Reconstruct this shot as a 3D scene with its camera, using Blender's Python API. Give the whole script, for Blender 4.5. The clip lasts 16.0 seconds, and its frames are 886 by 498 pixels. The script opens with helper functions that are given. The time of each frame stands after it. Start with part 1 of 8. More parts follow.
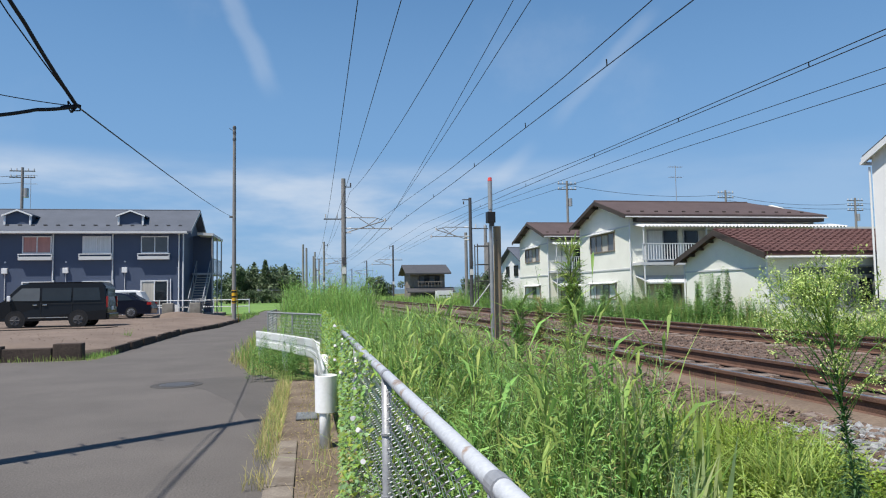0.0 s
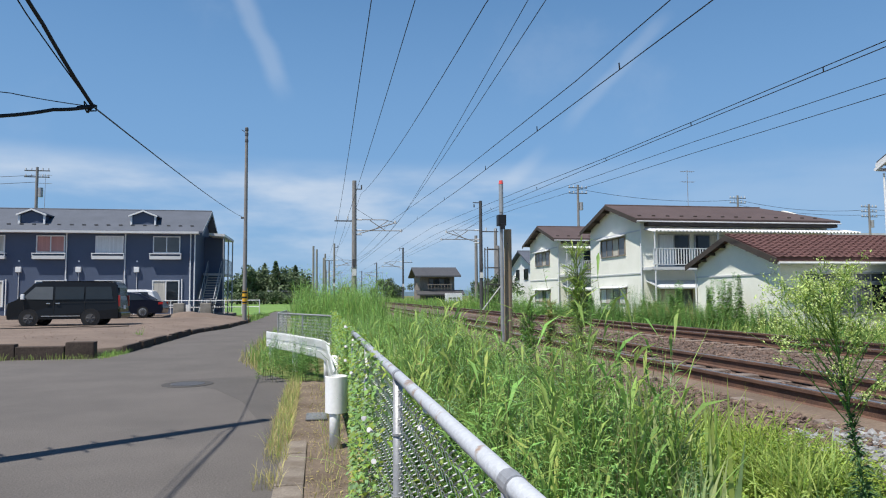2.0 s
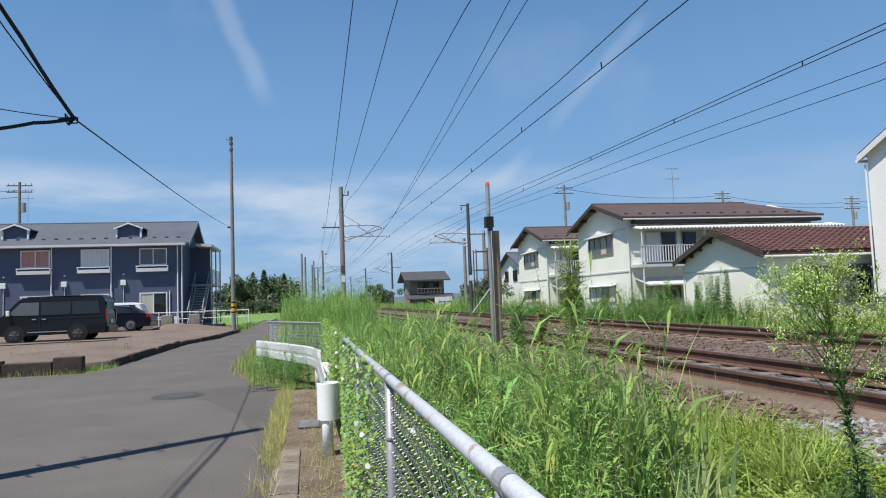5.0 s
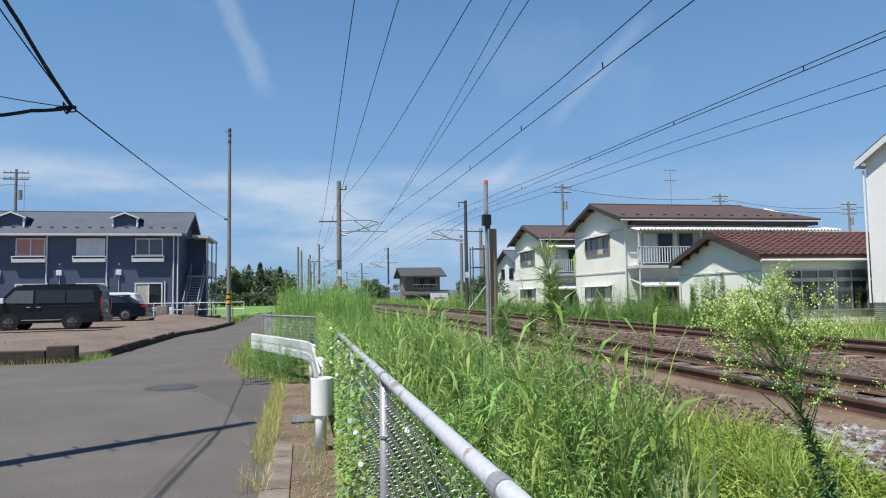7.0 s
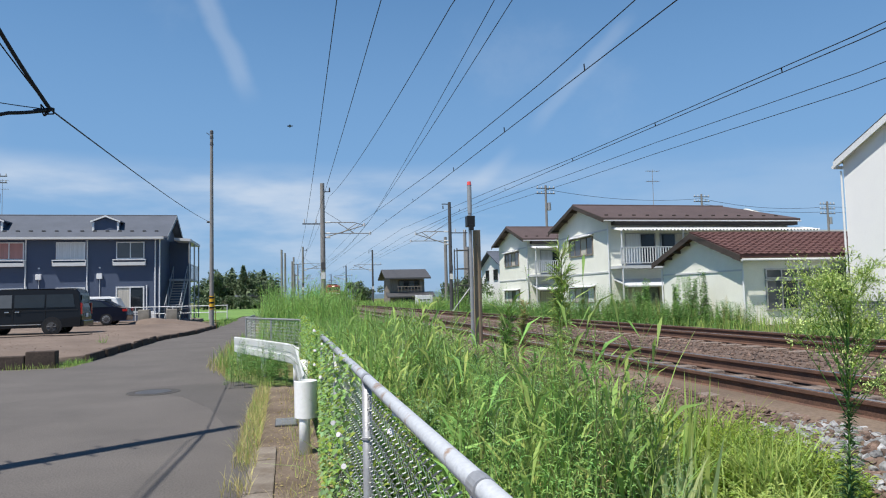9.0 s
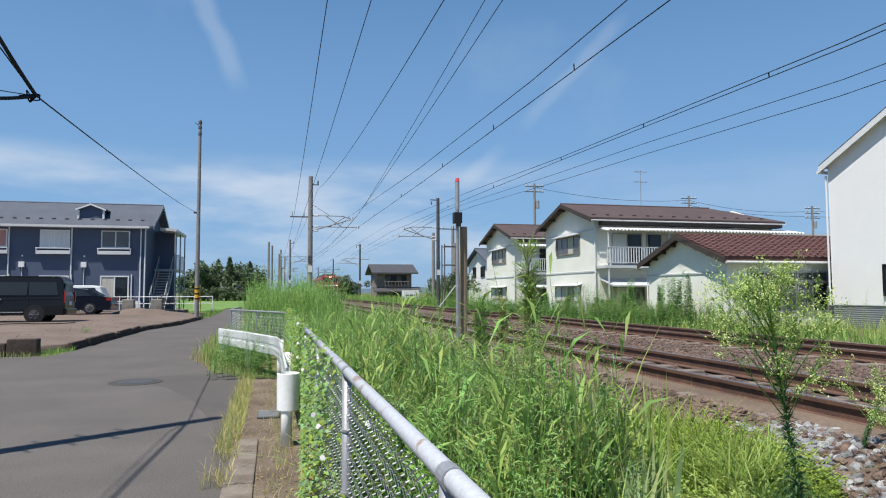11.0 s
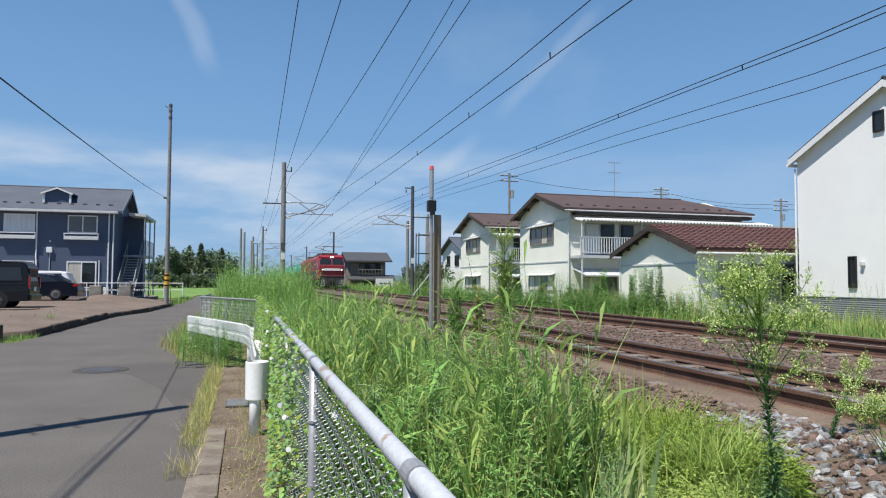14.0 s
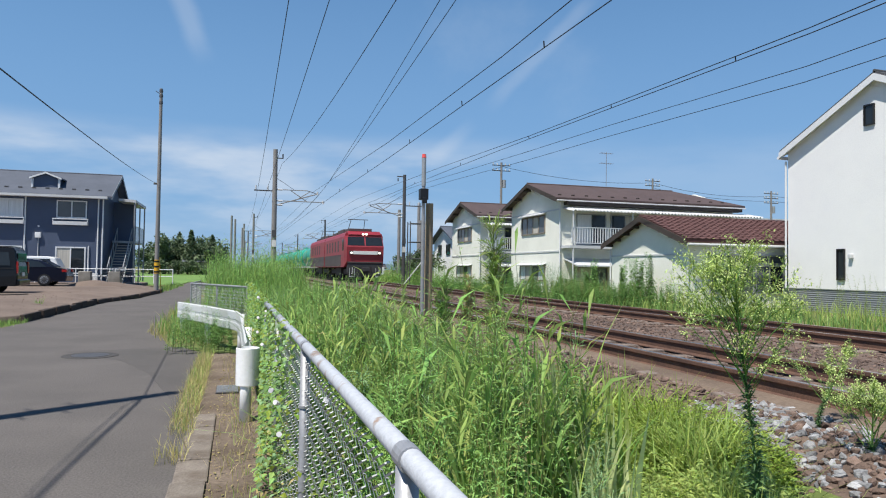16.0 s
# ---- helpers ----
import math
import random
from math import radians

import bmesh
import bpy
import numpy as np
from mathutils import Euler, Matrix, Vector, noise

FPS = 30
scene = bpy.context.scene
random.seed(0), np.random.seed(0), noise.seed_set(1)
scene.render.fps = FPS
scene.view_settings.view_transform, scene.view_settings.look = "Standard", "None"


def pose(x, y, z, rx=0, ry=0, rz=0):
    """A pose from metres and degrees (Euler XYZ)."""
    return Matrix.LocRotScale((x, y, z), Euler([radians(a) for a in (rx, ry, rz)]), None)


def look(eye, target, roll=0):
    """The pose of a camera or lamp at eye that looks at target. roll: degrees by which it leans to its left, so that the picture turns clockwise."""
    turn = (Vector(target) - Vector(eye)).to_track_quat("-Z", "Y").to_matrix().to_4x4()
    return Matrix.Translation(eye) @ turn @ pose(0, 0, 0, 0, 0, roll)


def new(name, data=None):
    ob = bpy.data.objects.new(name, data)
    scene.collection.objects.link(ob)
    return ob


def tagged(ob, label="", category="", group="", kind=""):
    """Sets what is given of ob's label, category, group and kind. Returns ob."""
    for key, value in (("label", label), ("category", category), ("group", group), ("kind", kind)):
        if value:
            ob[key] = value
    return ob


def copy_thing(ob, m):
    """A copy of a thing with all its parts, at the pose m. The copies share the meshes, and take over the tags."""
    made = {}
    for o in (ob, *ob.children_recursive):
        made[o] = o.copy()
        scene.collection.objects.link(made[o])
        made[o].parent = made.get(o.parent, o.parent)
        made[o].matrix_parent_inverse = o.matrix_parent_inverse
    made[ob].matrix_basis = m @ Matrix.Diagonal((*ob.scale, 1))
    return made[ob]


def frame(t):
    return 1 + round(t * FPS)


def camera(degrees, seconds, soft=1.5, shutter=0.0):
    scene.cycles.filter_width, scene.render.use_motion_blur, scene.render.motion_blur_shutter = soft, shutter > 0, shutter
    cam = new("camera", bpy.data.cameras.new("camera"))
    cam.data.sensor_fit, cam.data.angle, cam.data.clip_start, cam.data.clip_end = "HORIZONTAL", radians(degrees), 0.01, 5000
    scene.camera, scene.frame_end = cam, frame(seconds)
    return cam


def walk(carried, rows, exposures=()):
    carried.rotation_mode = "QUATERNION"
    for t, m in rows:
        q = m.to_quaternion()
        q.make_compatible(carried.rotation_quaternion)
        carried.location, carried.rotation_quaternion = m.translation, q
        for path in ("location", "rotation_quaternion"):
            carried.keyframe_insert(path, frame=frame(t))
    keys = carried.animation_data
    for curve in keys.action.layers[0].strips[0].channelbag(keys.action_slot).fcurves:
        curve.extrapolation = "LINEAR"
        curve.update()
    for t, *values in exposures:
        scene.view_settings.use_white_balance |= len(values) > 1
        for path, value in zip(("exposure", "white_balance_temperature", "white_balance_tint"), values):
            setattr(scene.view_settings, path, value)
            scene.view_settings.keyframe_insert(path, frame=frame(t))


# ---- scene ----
# the camera: hand-held, standing at the roadside; x across the railway, y along it
cam = camera(65.78, 16.0, soft=1.1)
PATH = [
    (0.0, pose(0.010, -0.011, 1.606, 93.619, 0.964, -11.087)),
    (0.5, pose(-0.000, -0.006, 1.599, 93.022, 0.597, -10.702)),
    (1.0, pose(0.008, 0.013, 1.600, 93.198, 0.781, -10.479)),
    (1.5, pose(0.010, -0.010, 1.595, 93.533, 0.808, -9.588)),
    (2.0, pose(-0.005, -0.021, 1.598, 93.866, 0.374, -10.293)),
    (2.5, pose(-0.008, -0.034, 1.586, 93.877, 0.825, -10.536)),
    (3.0, pose(0.001, -0.045, 1.589, 93.804, 2.554, -10.441)),
    (3.5, pose(0.005, -0.003, 1.593, 94.019, 2.485, -11.122)),
    (3.7, pose(-0.001, -0.016, 1.598, 93.464, 2.091, -11.098)),
    (5.8, pose(-0.001, -0.013, 1.583, 94.494, 2.119, -11.178)),
    (6.0, pose(-0.006, -0.012, 1.597, 94.001, 1.589, -11.252)),
    (6.5, pose(-0.009, -0.015, 1.603, 93.809, -0.067, -11.743)),
    (7.0, pose(-0.004, 0.000, 1.601, 93.850, 0.900, -11.500)),
    (7.5, pose(-0.003, -0.021, 1.603, 93.124, 1.148, -13.150)),
    (8.0, pose(-0.003, 0.007, 1.598, 93.394, 1.331, -11.485)),
    (8.5, pose(-0.002, -0.021, 1.599, 93.845, 1.133, -12.078)),
    (9.0, pose(0.007, -0.007, 1.598, 93.964, 1.339, -12.777)),
    (9.2, pose(0.017, -0.057, 1.600, 94.272, 2.186, -12.804)),
    (11.3, pose(0.031, -0.040, 1.594, 93.111, -0.002, -13.926)),
    (11.5, pose(0.039, -0.004, 1.599, 92.682, 0.136, -14.022)),
    (12.0, pose(0.049, 0.032, 1.590, 92.782, 0.294, -14.613)),
    (12.5, pose(0.048, -0.007, 1.595, 92.516, 0.024, -15.234)),
    (13.0, pose(0.062, 0.045, 1.591, 92.786, 0.580, -14.669)),
    (13.5, pose(0.049, 0.031, 1.598, 93.542, 0.648, -15.668)),
    (14.0, pose(0.061, 0.032, 1.593, 92.660, -0.264, -16.030)),
    (14.5, pose(0.052, 0.044, 1.588, 92.286, -1.410, -15.302)),
    (15.0, pose(0.057, 0.062, 1.585, 92.441, -0.830, -15.673)),
    (15.5, pose(0.052, 0.006, 1.583, 92.442, -0.580, -16.102)),
    (16.0, pose(0.057, 0.037, 1.580, 91.761, -0.789, -16.771)),
]
walk(cam, PATH)

# ---- light: high sun behind the camera and to its left, clear sky with thin cloud ----
SUN = Vector((-0.40, -0.28, 1.0)).normalized()
sun = new("sun", bpy.data.lights.new("sun", "SUN"))
sun.data.energy, sun.data.angle, sun.data.color = 4.8, radians(0.6), (1.0, 0.95, 0.87)
sun.matrix_world = look((0, 0, 60), Vector((0, 0, 60)) - SUN)

world = bpy.data.worlds.new("sky")
scene.world = world
world.use_nodes = True


def build_sky():
    nt = world.node_tree
    nt.nodes.clear()
    N, L = nt.nodes.new, nt.links.new

    def math_(op, a, b=None, c=None, clamp=False):
        n = N("ShaderNodeMath")
        n.operation, n.use_clamp = op, clamp
        for k, v in enumerate((a, b, c)):
            if v is None:
                continue
            if isinstance(v, (int, float)):
                n.inputs[k].default_value = v
            else:
                L(v, n.inputs[k])
        return n.outputs[0]

    def smooth(v, lo, hi):
        n = N("ShaderNodeMapRange")
        n.interpolation_type = "SMOOTHSTEP"
        L(v, n.inputs[0])
        n.inputs[1].default_value, n.inputs[2].default_value = lo, hi
        return n.outputs[0]

    sky = N("ShaderNodeTexSky")
    sky.sky_type, sky.sun_disc = "NISHITA", False
    sky.sun_elevation = math.asin(SUN.z)
    sky.sun_rotation = math.atan2(SUN.x, SUN.y)
    sky.air_density, sky.dust_density, sky.ozone_density = 1.0, 0.1, 3.0
    coord = N("ShaderNodeTexCoord").outputs["Generated"]
    split = N("ShaderNodeSeparateXYZ")
    L(coord, split.inputs[0])
    x, y, z = split.outputs
    horiz = math_("SQRT", math_("ADD", math_("MULTIPLY", x, x), math_("MULTIPLY", y, y)))
    elev = math_("DIVIDE", z, math_("MAXIMUM", horiz, 0.02))
    azim = math_("ARCTAN2", x, y)
    # low cumulus bank: noise stretched along the horizon
    comb = N("ShaderNodeCombineXYZ")
    L(math_("MULTIPLY", azim, 3.2), comb.inputs[0])
    L(math_("MULTIPLY", elev, 12.0), comb.inputs[1])
    n1 = N("ShaderNodeTexNoise")
    n1.inputs["Scale"].default_value, n1.inputs["Detail"].default_value, n1.inputs["Roughness"].default_value = 1.0, 8.0, 0.52
    L(comb.outputs[0], n1.inputs["Vector"])
    band = math_("MULTIPLY", smooth(elev, 0.0, 0.05), math_("SUBTRACT", 1.0, smooth(elev, 0.12, 0.20)))
    low = math_("MULTIPLY", math_("MULTIPLY", smooth(n1.outputs[0], 0.38, 0.66), band), math_("SUBTRACT", 1.0, math_("MULTIPLY", smooth(azim, 0.30, 0.55), 0.75)))
    bank = math_("MULTIPLY", smooth(elev, 0.115, 0.165), math_("SUBTRACT", 1.0, smooth(elev, 0.165, 0.205)))
    bank = math_("MULTIPLY", math_("MULTIPLY", bank, smooth(n1.outputs[0], 0.25, 0.62)), math_("SUBTRACT", 1.0, math_("MULTIPLY", smooth(azim, 0.15, 0.45), 0.8)))
    low = math_("ADD", math_("MULTIPLY", low, 0.68), math_("MULTIPLY", bank, 0.45))
    # thin high veil
    comb2 = N("ShaderNodeCombineXYZ")
    L(math_("MULTIPLY", azim, 3.0), comb2.inputs[0])
    L(math_("MULTIPLY", elev, 3.2), comb2.inputs[1])
    comb2.inputs[2].default_value = 4.0
    n2 = N("ShaderNodeTexNoise")
    n2.inputs["Scale"].default_value, n2.inputs["Detail"].default_value, n2.inputs["Roughness"].default_value = 1.6, 8.0, 0.6
    L(comb2.outputs[0], n2.inputs["Vector"])
    veil = math_("MULTIPLY", smooth(n2.outputs[0], 0.55, 0.85), 0.10)

    # contrails: a soft line in azimuth and elevation, with ends and a ragged edge
    def trail(a0, e0, a1, e1, width, strength):
        dx, dy = a1 - a0, e1 - e0
        ln = math.hypot(dx, dy)
        px_, py_ = math_("SUBTRACT", azim, a0), math_("SUBTRACT", elev, e0)
        along = math_("ADD", math_("MULTIPLY", px_, dx / ln), math_("MULTIPLY", py_, dy / ln))
        off = math_("ADD", math_("MULTIPLY", px_, -dy / ln), math_("MULTIPLY", py_, dx / ln))
        off = math_("ABSOLUTE", math_("ADD", off, math_("MULTIPLY", math_("SUBTRACT", n1.outputs[0], 0.5), width * 1.2)))
        core = math_("SUBTRACT", 1.0, smooth(off, width * 0.15, width))
        ends = math_("MULTIPLY", smooth(along, -0.01, 0.04), math_("SUBTRACT", 1.0, smooth(along, ln - 0.05, ln + 0.01)))
        return math_("MULTIPLY", math_("MULTIPLY", core, ends), strength)

    t = TRAILS
    trails = math_("ADD", math_("ADD", trail(*t[0]), trail(*t[1])), trail(*t[2]))
    cover = math_("ADD", math_("ADD", low, veil), trails, clamp=True)
    mix = N("ShaderNodeMixRGB")
    L(math_("MULTIPLY", cover, 0.86), mix.inputs[0])
    hsv = N("ShaderNodeHueSaturation")
    hsv.inputs["Saturation"].default_value = 1.32
    L(sky.outputs[0], hsv.inputs["Color"])
    # pale blue haze towards the horizon
    haze = N("ShaderNodeMixRGB")
    L(math_("MULTIPLY", math_("SUBTRACT", 1.0, smooth(elev, -0.05, 0.95)), 0.86), haze.inputs[0])
    L(hsv.outputs[0], haze.inputs[1])
    haze.inputs[2].default_value = (2.22, 4.1, 6.95, 1)
    L(haze.outputs[0], mix.inputs[1])
    mix.inputs[2].default_value = (7.0, 7.6, 8.4, 1)
    bg = N("ShaderNodeBackground")
    L(mix.outputs[0], bg.inputs[0])
    bg.inputs[1].default_value = 0.080
    out = N("ShaderNodeOutputWorld")
    L(bg.outputs[0], out.inputs[0])


TRAILS = [(-0.130, 0.475, -0.046, 0.285, 0.021, 0.22), (0.51, 0.40, 0.355, 0.235, 0.016, 0.15), (0.335, 0.215, 0.255, 0.145, 0.017, 0.17)]
build_sky()
scene.view_settings.exposure = 0.38

# ---- materials ----
def mat(name, col, rough=0.7, metal=0.0, var=0.25, s1=3.0, s2=40.0, bump=0.15, col2=None, hue=0.0, isl=0.0, obj=0.0, spec=0.4, emit=0.0, trans=0.0, streak=None, patch=(0.35, 0.65)):
    """Base colour with blotches at scale s1 and grain at s2, both in 1/m; isl and obj vary it piece by piece."""
    m = bpy.data.materials.new(name)
    m.use_nodes = True
    nt = m.node_tree
    N, L = nt.nodes.new, nt.links.new
    b = nt.nodes["Principled BSDF"]
    b.inputs["Roughness"].default_value, b.inputs["Metallic"].default_value = rough, metal
    b.inputs["Specular IOR Level"].default_value = spec
    tc = N("ShaderNodeTexCoord")
    src = tc.outputs["Object"]
    if streak:
        mp = N("ShaderNodeMapping")
        mp.inputs["Scale"].default_value = streak
        L(src, mp.inputs["Vector"])
        src = mp.outputs[0]
    a = N("ShaderNodeTexNoise")
    a.inputs["Scale"].default_value, a.inputs["Detail"].default_value, a.inputs["Roughness"].default_value = s1, 6, 0.6
    g = N("ShaderNodeTexNoise")
    g.inputs["Scale"].default_value, g.inputs["Detail"].default_value = s2, 5
    L(src, a.inputs["Vector"]), L(src, g.inputs["Vector"])
    dark = col2 or tuple(c * (1 - var) for c in col)
    ramp = N("ShaderNodeMapRange")
    ramp.inputs[1].default_value, ramp.inputs[2].default_value = patch
    L(a.outputs[0], ramp.inputs[0])
    mix = N("ShaderNodeMixRGB")
    mix.inputs[1].default_value, mix.inputs[2].default_value = (*col, 1), (*dark, 1)
    L(ramp.outputs[0], mix.inputs[0])
    out = mix.outputs[0]
    hs = N("ShaderNodeHueSaturation")
    L(out, hs.inputs["Color"])
    val = N("ShaderNodeMapRange")
    val.inputs[1].default_value, val.inputs[2].default_value = 0.3, 0.7
    val.inputs[3].default_value, val.inputs[4].default_value = 1 - var * 0.7, 1 + var * 0.7
    L(g.outputs[0], val.inputs[0])
    vout = val.outputs[0]
    for amount, node, sock in ((isl, "ShaderNodeNewGeometry", "Random Per Island"), (obj, "ShaderNodeObjectInfo", "Random")):
        if amount:
            r = N("ShaderNodeMapRange")
            r.inputs[3].default_value, r.inputs[4].default_value = 1 - amount, 1 + amount
            L(N(node).outputs[sock], r.inputs[0])
            mu = N("ShaderNodeMath")
            mu.operation = "MULTIPLY"
            L(vout, mu.inputs[0]), L(r.outputs[0], mu.inputs[1])
            vout = mu.outputs[0]
            if hue:
                h = N("ShaderNodeMapRange")
                h.inputs[3].default_value, h.inputs[4].default_value = 0.5 - hue, 0.5 + hue
                w = N("ShaderNodeTexWhiteNoise")
                w.noise_dimensions = "1D"
                L(r.outputs[0], w.inputs["W"])
                L(w.outputs["Value"], h.inputs[0]), L(h.outputs[0], hs.inputs["Hue"])
    L(vout, hs.inputs["Value"])
    L(hs.outputs[0], b.inputs["Base Color"])
    if bump:
        bp = N("ShaderNodeBump")
        bp.inputs["Strength"].default_value, bp.inputs["Distance"].default_value = bump, 0.02
        L(g.outputs[0], bp.inputs["Height"]), L(bp.outputs[0], b.inputs["Normal"])
    if emit:
        b.inputs["Emission Color"].default_value, b.inputs["Emission Strength"].default_value = (*col, 1), emit
    if trans:
        # thin leaves let light through
        t = N("ShaderNodeBsdfTranslucent")
        L(hs.outputs[0], t.inputs[0])
        ms = N("ShaderNodeMixShader")
        ms.inputs[0].default_value = trans
        L(b.outputs[0], ms.inputs[1]), L(t.outputs[0], ms.inputs[2])
        L(ms.outputs[0], nt.nodes["Material Output"].inputs[0])
    return m


M = {}


def glass(name, col, rough=0.06):
    m = mat(name, col, rough, 0.0, 0.1, 0.6, 3.0, 0.0, spec=0.45)
    return m


